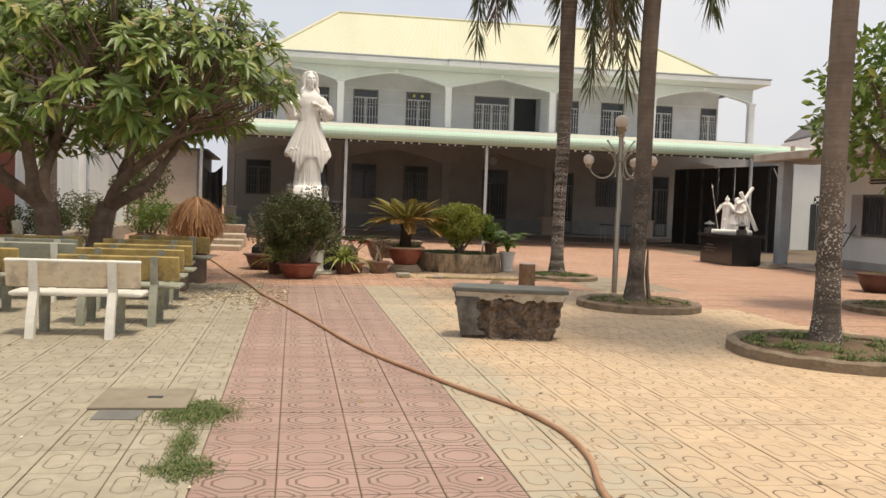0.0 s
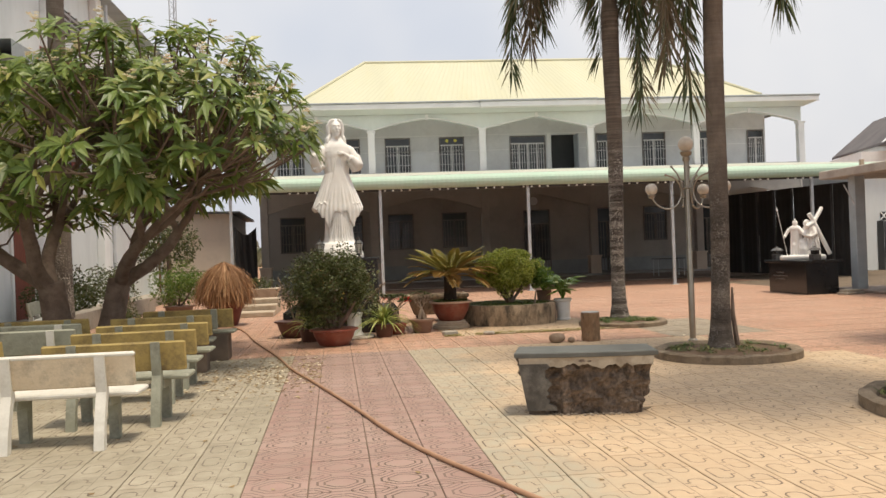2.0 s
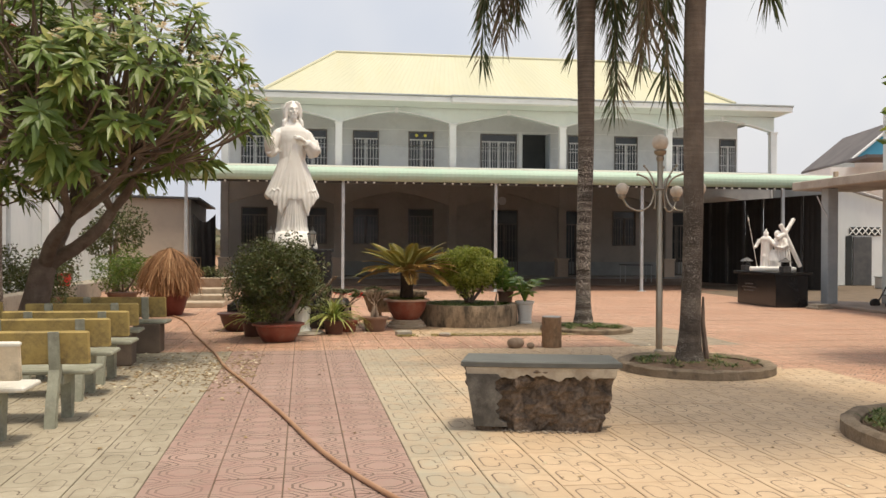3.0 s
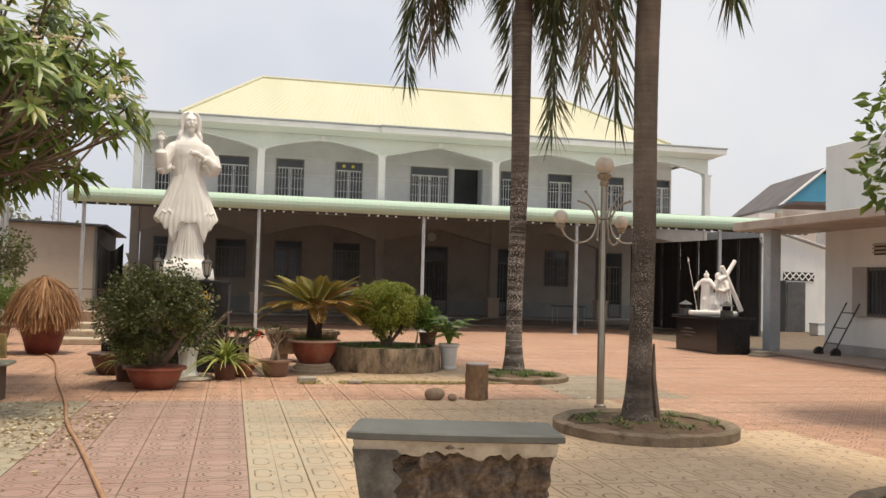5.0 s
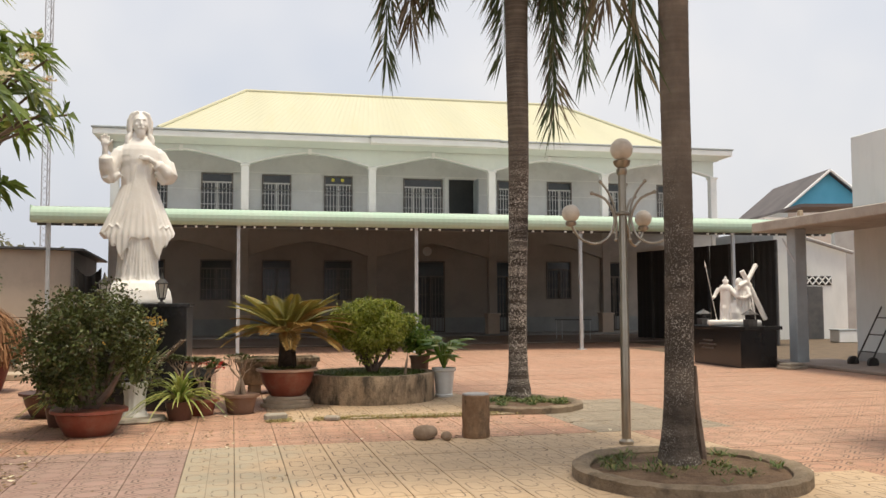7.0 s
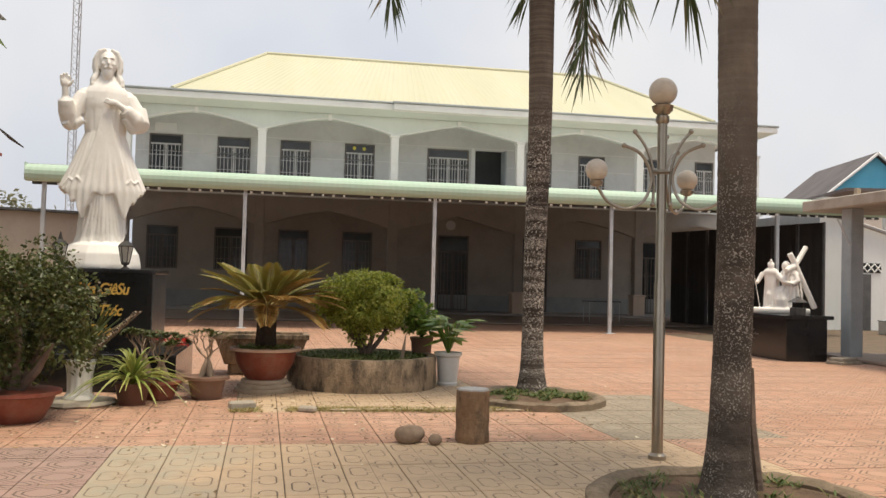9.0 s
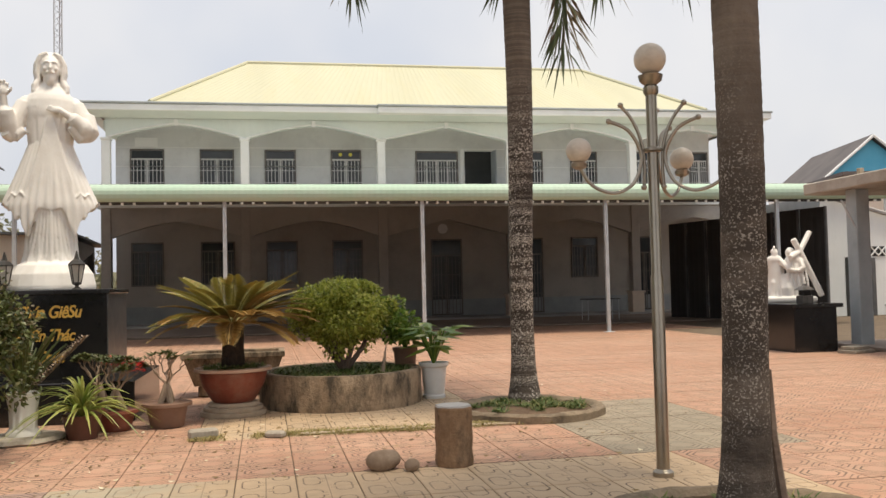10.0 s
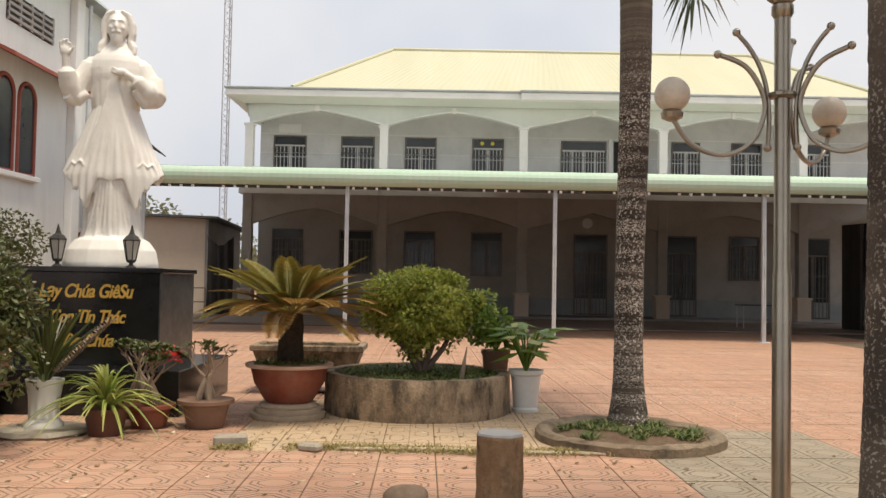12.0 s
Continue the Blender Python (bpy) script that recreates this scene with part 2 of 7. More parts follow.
def tile_mat(name, c1, c2, dirt, joined, key, fades=None):
    """A pressed cement tile with an octagon and ring pattern, worn and dusty."""
    m, n, l, p = nodes_of(name)
    pos = n.new("ShaderNodeNewGeometry")
    sep = n.new("ShaderNodeSeparateXYZ")
    straight = n.new("ShaderNodeMapping")
    straight.inputs[2].default_value = (0, 0, radians(-TILE_TURN))
    l.new(pos.outputs["Position"], straight.inputs[0])
    l.new(straight.outputs[0], sep.inputs[0])

    def op(kind, a, b=None, c=None):
        q = n.new("ShaderNodeMath")
        q.operation = kind
        for i, v in enumerate((a, b, c)):
            if v is None:
                continue
            if hasattr(v, "is_linked"):
                l.new(v, q.inputs[i])
            else:
                q.inputs[i].default_value = v
        return q.outputs[0]

    def cell(axis, start):
        s = op("DIVIDE", op("SUBTRACT", axis, start), TILE)
        return op("ABSOLUTE", op("SUBTRACT", op("FRACT", s), 0.5))

    u, v = cell(sep.outputs[0], TILE_X), cell(sep.outputs[1], TILE_Y)
    octagon = op("MAXIMUM", op("MAXIMUM", op("MULTIPLY", u, 0.92), v), op("MULTIPLY", op("ADD", u, v), 0.72))

    def line(val, at, w):
        return op("LESS_THAN", op("ABSOLUTE", op("SUBTRACT", val, at)), w)

    cu_, cv_ = op("SUBTRACT", 0.5, u), op("SUBTRACT", 0.5, v)
    octagon2 = op("MAXIMUM", op("MAXIMUM", op("MULTIPLY", cu_, 0.92), op("MULTIPLY", cv_, 1.25)), op("MULTIPLY", op("ADD", cu_, cv_), 0.80))
    g = op("MAXIMUM", line(octagon, 0.335, 0.017), line(octagon, 0.235, 0.016))
    outside = op("GREATER_THAN", octagon, 0.335)
    corner = op("MULTIPLY", op("MAXIMUM", line(octagon2, 0.20, 0.016), line(octagon2, 0.31, 0.015)), outside)
    bars = op("MULTIPLY", line(cv_, 0.0, 0.014), outside)
    g = op("MAXIMUM", op("MAXIMUM", g, corner), bars)
    if key:
        su = op("SUBTRACT", op("FRACT", op("DIVIDE", op("SUBTRACT", sep.outputs[0], TILE_X), TILE)), 0.5)
        right = op("GREATER_THAN", su, 0.0)
        hu = op("ABSOLUTE", op("SUBTRACT", u, 0.25))
        vv = op("ADD", op("MULTIPLY", v, op("SUBTRACT", 1.0, right)), op("MULTIPLY", op("SUBTRACT", 0.5, v), right))
        far = op("MAXIMUM", op("SUBTRACT", vv, 0.17), 0.0)
        loop = op("SQRT", op("ADD", op("MULTIPLY", hu, hu), op("MULTIPLY", far, far)))
        inward = op("MULTIPLY", op("LESS_THAN", u, 0.22), op("LESS_THAN", vv, 0.09))
        oval = op("MULTIPLY", line(loop, 0.135, 0.013), op("SUBTRACT", 1.0, inward))
        hook = op("MULTIPLY", line(vv, 0.09, 0.012), op("MULTIPLY", op("LESS_THAN", u, 0.125), op("GREATER_THAN", u, 0.03)))
        g = op("MAXIMUM", op("MAXIMUM", oval, hook), op("MULTIPLY", line(u, 0.0, 0.009), 0.7))
    fade = noise_fac(n, l, pos.outputs["Position"], 1.1, 4, 0.34, 0.62)
    w1 = noise_fac(n, l, pos.outputs["Position"], 0.55, 5, 0.38, 0.62)
    w2 = noise_fac(n, l, pos.outputs["Position"], 7, 6, 0.35, 0.7)
    grain = noise_fac(n, l, pos.outputs["Position"], 120, 3, 0.3, 0.7)
    col = mixed(n, l, w1, c1, c2)
    if fades:
        drift = op("ADD", sep.outputs[0], op("MULTIPLY", noise_fac(n, l, pos.outputs["Position"], 0.8, 4, 0.3, 0.7), -1.5))
        r = n.new("ShaderNodeMapRange")
        r.interpolation_type = "SMOOTHSTEP"
        r.inputs[1].default_value, r.inputs[2].default_value = 0.6, 1.7
        l.new(drift, r.inputs[0])
        col = mixed(n, l, op("MULTIPLY", op("SUBTRACT", 1.0, r.outputs[0]), 0.9), col, fades)
    r = n.new("ShaderNodeMapRange")
    r.inputs[3].default_value, r.inputs[4].default_value = 0.92, 1.06
    if joined:
        l.new(pos.outputs["Random Per Island"], r.inputs[0])
    else:
        l.new(n.new("ShaderNodeObjectInfo").outputs["Random"], r.inputs[0])
    h = n.new("ShaderNodeHueSaturation")
    l.new(r.outputs[0], h.inputs["Value"])
    l.new(col, h.inputs["Color"])
    col = mixed(n, l, op("MULTIPLY", w2, 0.6), h.outputs[0], dirt)
    blot = noise_fac(n, l, pos.outputs["Position"], 2.3, 8, 0.56, 0.74, 0.7)
    col = mixed(n, l, op("MULTIPLY", blot, 0.55), col, tuple(x * 0.55 for x in dirt))
    col = mixed(n, l, op("MULTIPLY", grain, 0.12), col, tuple(x * 0.5 for x in c1))
    worn = op("MULTIPLY", op("MULTIPLY", g, op("ADD", op("MULTIPLY", w2, 0.35), 0.72)), op("ADD", op("MULTIPLY", fade, 0.5), 0.5))
    if joined:
        worn = op("MULTIPLY", worn, 1.0)
    col = mixed(n, l, worn, col, (0.10, 0.07, 0.05))
    l.new(col, p.inputs["Base Color"])
    p.inputs["Roughness"].default_value = 0.75
    p.inputs["Specular IOR Level"].default_value = 0.3
    b = n.new("ShaderNodeBump")
    b.inputs["Strength"].default_value, b.inputs["Distance"].default_value = 0.5, 0.004
    l.new(op("ADD", op("MULTIPLY", g, -0.7), op("MULTIPLY", grain, 0.25)), b.inputs["Height"])
    l.new(b.outputs[0], p.inputs["Normal"])
    return m


M = {}
M["joint"] = mat("joint_dirt", (0.13, 0.10, 0.07), (0.21, 0.155, 0.105), 0.95, 3, 90, 0.4, 0.4)
M["apron"] = mat("dark_brown_floor", (0.27, 0.21, 0.17), (0.36, 0.29, 0.24), 0.85, 0.6, 50, 0.2, 0.2, stain=(0.07, 0.06, 0.05), stain_amount=0.4)
M["soil"] = mat("red_soil", (0.30, 0.17, 0.10), (0.42, 0.26, 0.16), 0.95, 0.7, 40, 0.3, 0.5, bump_depth=0.02)
M["earth"] = mat("planter_soil", (0.12, 0.075, 0.045), (0.20, 0.13, 0.08), 0.95, 8, 50, 0.4, 0.8, bump_depth=0.02)
M["white_wall"] = mat("white_wall", (0.66, 0.70, 0.70), (0.76, 0.78, 0.77), 0.8, 0.5, 80, 0.06, 0.1, stain=(0.45, 0.47, 0.46), stain_amount=0.25, stretch=(1, 1, 0.3))
M["grey_wall"] = mat("pale_grey_wall", (0.66, 0.68, 0.68), (0.73, 0.75, 0.745), 0.8, 0.5, 80, 0.06, 0.1, stain=(0.40, 0.41, 0.41), stain_amount=0.25)
# Darker than the upper wall: shade under the awning is in this grey.
M["lower_wall"] = mat("shaded_grey_wall", (0.40, 0.38, 0.345), (0.46, 0.435, 0.40), 0.85, 0.5, 80, 0.08, 0.1, stain=(0.22, 0.21, 0.20), stain_amount=0.3)
M["shade_lining"] = mat("dark_shade_sheet", (0.24, 0.225, 0.205), (0.30, 0.28, 0.26), 0.7, 0.6, 40, 0.1, 0.1)
M["mint"] = mat("pale_mint_plaster", (0.66, 0.73, 0.70), (0.74, 0.79, 0.76), 0.8, 0.6, 80, 0.06, 0.1, stain=(0.48, 0.55, 0.52), stain_amount=0.3, stretch=(1, 1, 0.3))
M["trim"] = mat("white_trim", (0.78, 0.80, 0.79), (0.84, 0.85, 0.84), 0.7, 1, 80, 0.05, 0.1, stain=(0.5, 0.52, 0.5), stain_amount=0.2)
M["fascia_dark"] = mat("grey_gutter_edge", (0.30, 0.33, 0.34), (0.38, 0.41, 0.42), 0.7, 1.5, 60, 0.1, 0.1)
M["roof"] = mat("cream_metal_roof", (0.50, 0.49, 0.35), (0.55, 0.54, 0.395), 0.65, 0.25, 30, 0.05, 0.05, stain=(0.48, 0.44, 0.26), stain_scale=0.5, stain_amount=0.35, stretch=(3, 0.4, 0.4))
M["green_sheet"] = mat("mint_metal_sheet", (0.40, 0.55, 0.43), (0.47, 0.60, 0.49), 0.6, 0.4, 40, 0.06, 0.05, stain=(0.42, 0.48, 0.40), stain_scale=0.8, stain_amount=0.4)
M["dusty_sheet"] = mat("dusty_metal_sheet", (0.52, 0.50, 0.42), (0.46, 0.52, 0.44), 0.7, 0.6, 40, 0.1, 0.1, stain=(0.45, 0.36, 0.26), stain_amount=0.5)
M["galv"] = mat("galvanised_steel", (0.50, 0.53, 0.55), (0.60, 0.63, 0.65), 0.5, 3, 60, 0.12, 0.05, metal=0.35, stain=(0.36, 0.35, 0.33), stain_amount=0.3)
M["dark_metal"] = mat("dark_painted_steel", (0.07, 0.075, 0.08), (0.11, 0.11, 0.11), 0.55, 3, 60, 0.1, 0.1)
M["window_frame"] = mat("grey_brown_frame", (0.13, 0.12, 0.11), (0.18, 0.165, 0.15), 0.5, 4, 60, 0.1, 0.05)
M["grille"] = mat("pale_window_grille", (0.58, 0.59, 0.58), (0.66, 0.66, 0.65), 0.5, 4, 60, 0.1, 0.05)
M["glass"] = mat("dark_window_glass", (0.035, 0.042, 0.048), (0.055, 0.062, 0.068), 0.12, 1, 10, 0.05, 0.02, spec=0.5)
# Near-black for flat panels: the shade inside openings, none of them cut.
M["opening_shade"] = mat("painted_opening_shade", (0.03, 0.035, 0.035), (0.05, 0.05, 0.05), 0.9, 1, 30, 0.1, 0.05)
M["concrete"] = mat("weathered_concrete", (0.34, 0.30, 0.24), (0.45, 0.40, 0.33), 0.9, 3, 50, 0.25, 0.4, stain=(0.09, 0.08, 0.06), stain_scale=3, stain_amount=0.55, bump_depth=0.008)
M["old_planter"] = mat("mossy_planter_concrete", (0.31, 0.225, 0.145), (0.50, 0.38, 0.255), 0.95, 2.5, 50, 0.35, 0.7, stain=(0.05, 0.042, 0.03), stain_scale=4.5, stain_amount=0.9, stretch=(1, 1, 0.45), bump_depth=0.014, stain_lo=0.44, stain_hi=0.62)
M["bench_white"] = mat("white_stone_bench", (0.62, 0.60, 0.53), (0.74, 0.71, 0.63), 0.7, 3, 70, 0.2, 0.2, stain=(0.30, 0.26, 0.19), stain_scale=4, stain_amount=0.35)
M["bench_back"] = mat("peeling_cream_back", (0.62, 0.50, 0.34), (0.72, 0.62, 0.46), 0.7, 3, 70, 0.25, 0.2, stain=(0.26, 0.22, 0.16), stain_scale=5, stain_amount=0.7)
M["bench_yellow"] = mat("ochre_painted_stone", (0.36, 0.26, 0.085), (0.45, 0.335, 0.12), 0.7, 3, 70, 0.25, 0.25, stain=(0.14, 0.10, 0.05), stain_scale=4, stain_amount=0.85)
M["bench_green"] = mat("grey_green_stone", (0.27, 0.275, 0.21), (0.37, 0.37, 0.29), 0.75, 3, 70, 0.25, 0.25, stain=(0.12, 0.11, 0.085), stain_scale=5, stain_amount=0.6)
M["bench_dark"] = mat("dark_brown_stone", (0.13, 0.095, 0.07), (0.19, 0.14, 0.10), 0.8, 3, 60, 0.2, 0.3, stain=(0.05, 0.04, 0.03), stain_amount=0.5)
M["statue"] = mat("white_painted_statue", (0.80, 0.775, 0.73), (0.85, 0.83, 0.79), 0.55, 2, 50, 0.05, 0.08, stain=(0.66, 0.61, 0.53), stain_scale=3, stain_amount=0.3)
M["granite"] = mat("polished_black_granite", (0.012, 0.012, 0.013), (0.022, 0.021, 0.021), 0.16, 3, 250, 0.3, 0.0, spec=0.5)
M["granite_grey"] = mat("grey_veined_granite", (0.045, 0.043, 0.042), (0.12, 0.115, 0.11), 0.3, 9, 200, 0.3, 0.02, spec=0.5)
M["gold"] = mat("gold_lettering", (0.72, 0.44, 0.08), (0.80, 0.52, 0.14), 0.4, 10, 80, 0.1, 0.02, metal=0.3)
M["slab"] = mat("dark_worn_slab", (0.085, 0.088, 0.08), (0.13, 0.13, 0.118), 0.34, 4, 90, 0.2, 0.06, stain=(0.09, 0.085, 0.075), stain_amount=0.4, spec=0.3)
M["rubble"] = mat("broken_rubble", (0.10, 0.075, 0.055), (0.30, 0.225, 0.165), 0.95, 9, 40, 0.5, 0.9, stain=(0.03, 0.025, 0.02), stain_scale=10, stain_amount=0.6, bump_depth=0.03)
M["plaster_band"] = mat("flaking_plaster", (0.36, 0.31, 0.24), (0.52, 0.46, 0.36), 0.9, 6, 50, 0.2, 0.4, stain=(0.20, 0.16, 0.11), stain_scale=5, stain_amount=0.6)
M["dark_red_pot"] = mat("dark_red_clay", (0.13, 0.025, 0.018), (0.19, 0.045, 0.03), 0.5, 4, 60, 0.15, 0.08)
M["rubble_pale"] = mat("pale_rubble_bits", (0.24, 0.19, 0.14), (0.40, 0.33, 0.25), 0.95, 12, 60, 0.4, 0.4)
M["table_render"] = mat("weathered_grey_render", (0.085, 0.078, 0.068), (0.20, 0.185, 0.16), 0.9, 6, 60, 0.35, 0.4, stain=(0.05, 0.045, 0.04), stain_scale=7, stain_amount=0.7, bump_depth=0.01)
M["terracotta"] = mat("red_glazed_clay", (0.20, 0.05, 0.03), (0.28, 0.08, 0.05), 0.45, 4, 60, 0.15, 0.08, stain=(0.30, 0.20, 0.14), stain_scale=5, stain_amount=0.4)
M["rim"] = mat("pale_clay_rim", (0.50, 0.32, 0.23), (0.58, 0.41, 0.31), 0.6, 6, 60, 0.15, 0.1)
M["brown_clay"] = mat("brown_clay", (0.20, 0.115, 0.075), (0.28, 0.17, 0.12), 0.7, 5, 60, 0.2, 0.2, stain=(0.10, 0.07, 0.05), stain_amount=0.5)
M["dark_pot"] = mat("dark_red_brown_pot", (0.09, 0.04, 0.028), (0.14, 0.06, 0.04), 0.5, 5, 60, 0.2, 0.1)
M["white_pot"] = mat("white_ceramic", (0.66, 0.66, 0.63), (0.74, 0.74, 0.71), 0.35, 4, 60, 0.05, 0.03, stain=(0.45, 0.42, 0.36), stain_amount=0.3)
M["stone_ring"] = mat("pale_stone_foot", (0.44, 0.35, 0.25), (0.55, 0.45, 0.34), 0.85, 6, 60, 0.2, 0.3, stain=(0.24, 0.19, 0.13), stain_amount=0.5)
M["kerb"] = mat("tree_ring_concrete", (0.20, 0.15, 0.10), (0.29, 0.225, 0.155), 0.95, 4, 50, 0.35, 0.7, stain=(0.085, 0.065, 0.045), stain_scale=5, stain_amount=0.75, bump_depth=0.014)
M["stump"] = mat("stained_post_concrete", (0.20, 0.115, 0.06), (0.36, 0.235, 0.14), 0.9, 5, 50, 0.35, 0.6, stain=(0.06, 0.04, 0.025), stain_scale=6, stain_amount=0.85, stretch=(1, 1, 0.5), bump_depth=0.01)
M["rock"] = mat("brown_rock", (0.22, 0.15, 0.10), (0.33, 0.25, 0.18), 0.9, 8, 60, 0.3, 0.4)
M["crownshaft"] = mat("green_crownshaft", (0.18, 0.20, 0.09), (0.26, 0.27, 0.14), 0.5, 3, 40, 0.2, 0.1, stretch=(1, 1, 0.2))
M["bark"] = mat("frangipani_bark", (0.15, 0.105, 0.08), (0.24, 0.18, 0.14), 0.9, 5, 40, 0.35, 0.6, stain=(0.08, 0.055, 0.04), stain_scale=8, stain_amount=0.5, bump_depth=0.015)
M["twig"] = mat("pale_twig", (0.25, 0.185, 0.13), (0.34, 0.26, 0.19), 0.85, 8, 60, 0.2, 0.3)
M["cycad_trunk"] = mat("dark_cycad_trunk", (0.035, 0.025, 0.02), (0.07, 0.05, 0.035), 0.95, 20, 60, 0.4, 0.9, bump_depth=0.03)
M["brass"] = mat("brushed_bronze_steel", (0.30, 0.265, 0.215), (0.38, 0.34, 0.28), 0.30, 3, 80, 0.1, 0.02, metal=0.9)
M["globe"] = mat("dusty_opal_globe", (0.56, 0.49, 0.40), (0.66, 0.59, 0.50), 0.4, 5, 60, 0.1, 0.05, stain=(0.36, 0.30, 0.23), stain_scale=7, stain_amount=0.5)
M["iron"] = mat("black_iron", (0.03, 0.028, 0.026), (0.05, 0.045, 0.04), 0.5, 5, 60, 0.1, 0.1)
M["lamp_glass"] = mat("frosted_lantern_pane", (0.55, 0.52, 0.46), (0.62, 0.59, 0.53), 0.3, 8, 60, 0.1, 0.02)
M["hose"] = mat("brown_hose_rubber", (0.33, 0.18, 0.10), (0.42, 0.25, 0.15), 0.6, 4, 60, 0.15, 0.1)
M["cover"] = mat("manhole_concrete", (0.22, 0.185, 0.13), (0.29, 0.245, 0.18), 0.9, 5, 60, 0.25, 0.3, stain=(0.20, 0.17, 0.13), stain_amount=0.4)
M["cover_dark"] = mat("dark_patch_slab", (0.14, 0.135, 0.12), (0.19, 0.18, 0.16), 0.9, 5, 60, 0.25, 0.3)
M["red_trim"] = mat("red_painted_trim", (0.26, 0.065, 0.045), (0.33, 0.09, 0.06), 0.6, 3, 50, 0.15, 0.1, stain=(0.22, 0.06, 0.04), stain_amount=0.4)
M["red_wood"] = mat("red_brown_door", (0.17, 0.05, 0.03), (0.24, 0.07, 0.045), 0.6, 3, 50, 0.2, 0.1, stretch=(6, 6, 0.5))
M["beige_wall"] = mat("beige_shed_wall", (0.64, 0.54, 0.44), (0.72, 0.62, 0.52), 0.85, 0.6, 60, 0.1, 0.15, stain=(0.44, 0.37, 0.29), stain_amount=0.4)
M["side_grey"] = mat("unpainted_grey_wall", (0.33, 0.32, 0.31), (0.42, 0.41, 0.40), 0.9, 0.8, 50, 0.15, 0.2, stain=(0.22, 0.21, 0.2), stain_amount=0.4)
M["canopy"] = mat("stained_concrete_slab", (0.40, 0.36, 0.31), (0.50, 0.46, 0.40), 0.9, 1.2, 50, 0.2, 0.3, stain=(0.24, 0.18, 0.14), stain_scale=1.5, stain_amount=0.5)
M["blue_post"] = mat("blue_grey_post", (0.34, 0.38, 0.40), (0.42, 0.46, 0.48), 0.8, 1.5, 50, 0.1, 0.15, stain=(0.24, 0.26, 0.27), stain_amount=0.4)
M["tarp"] = mat("black_sheet_wall", (0.028, 0.027, 0.027), (0.045, 0.043, 0.042), 0.7, 0.8, 40, 0.15, 0.1)
M["dark_roof"] = mat("dark_tile_roof", (0.10, 0.09, 0.09), (0.15, 0.135, 0.13), 0.7, 0.6, 20, 0.15, 0.2)
M["blue_wall"] = mat("sky_blue_gable", (0.10, 0.42, 0.62), (0.14, 0.48, 0.68), 0.7, 0.6, 20, 0.06, 0.05)
M["lattice"] = mat("grey_lattice_steel", (0.30, 0.31, 0.33), (0.36, 0.37, 0.39), 0.6, 0.5, 10, 0.1, 0.05)
M["straw"] = leaf_mat("dry_straw", (0.20, 0.095, 0.04), (0.36, 0.19, 0.085), (0.45, 0.27, 0.14), 0.8, 0.1)
M["frangipani"] = leaf_mat("frangipani_leaf", (0.095, 0.155, 0.03), (0.23, 0.30, 0.07), (0.38, 0.38, 0.11), 0.38, 0.4)
M["petal"] = leaf_mat("cream_petal", (0.74, 0.66, 0.46), (0.80, 0.74, 0.62), (0.72, 0.48, 0.30), 0.6, 0.3)
M["bush"] = leaf_mat("dark_shrub_leaf", (0.04, 0.054, 0.013), (0.11, 0.13, 0.034), (0.13, 0.10, 0.05), 0.42, 0.2)
M["bush_light"] = leaf_mat("box_shrub_leaf", (0.19, 0.24, 0.04), (0.50, 0.53, 0.10), (0.62, 0.60, 0.19), 0.42, 0.4)
M["far_leaf"] = leaf_mat("tree_leaf", (0.07, 0.125, 0.022), (0.17, 0.25, 0.045), (0.26, 0.30, 0.07), 0.5, 0.35)
M["grass"] = leaf_mat("grass_blade", (0.05, 0.09, 0.018), (0.13, 0.17, 0.04), (0.30, 0.25, 0.10), 0.6, 0.2)
M["palm_leaf"] = leaf_mat("palm_leaflet", (0.045, 0.07, 0.022), (0.10, 0.125, 0.04), (0.26, 0.19, 0.10), 0.45, 0.2)
M["palm_dry"] = leaf_mat("dry_palm_leaflet", (0.10, 0.075, 0.045), (0.20, 0.15, 0.09), (0.12, 0.12, 0.05), 0.7, 0.15)
M["cycad"] = leaf_mat("cycad_leaflet", (0.17, 0.175, 0.04), (0.37, 0.32, 0.08), (0.50, 0.34, 0.10), 0.45, 0.2)
M["cycad_brown"] = leaf_mat("browned_cycad_leaflet", (0.32, 0.20, 0.06), (0.50, 0.33, 0.12), (0.30, 0.24, 0.07), 0.6, 0.2)
M["stripe_leaf"] = leaf_mat("yellow_striped_leaf", (0.20, 0.28, 0.05), (0.50, 0.50, 0.16), (0.12, 0.19, 0.03), 0.4, 0.3)
M["broad_leaf"] = leaf_mat("broad_glossy_leaf", (0.10, 0.19, 0.03), (0.24, 0.34, 0.06), (0.44, 0.46, 0.14), 0.35, 0.35)
# Distance haze is mixed into these pale leaf colours.
M["hazy_leaf"] = leaf_mat("haze_tinted_leaf", (0.15, 0.16, 0.09), (0.24, 0.24, 0.15), (0.30, 0.28, 0.2), 0.8, 0.3)
M["dry_grass"] = leaf_mat("dry_grass_blade", (0.22, 0.17, 0.06), (0.40, 0.32, 0.14), (0.16, 0.18, 0.05), 0.8, 0.2)
M["red_flower"] = leaf_mat("red_petal", (0.55, 0.03, 0.03), (0.70, 0.06, 0.06), (0.75, 0.15, 0.12), 0.5, 0.2)
M["litter"] = leaf_mat("fallen_leaf_bits", (0.12, 0.07, 0.03), (0.34, 0.24, 0.12), (0.75, 0.68, 0.5), 0.8, 0.05)
M["yellow_disc"] = mat("yellow_vent_disc", (0.65, 0.60, 0.08), (0.72, 0.66, 0.12), 0.6, 3, 30, 0.05, 0.02)
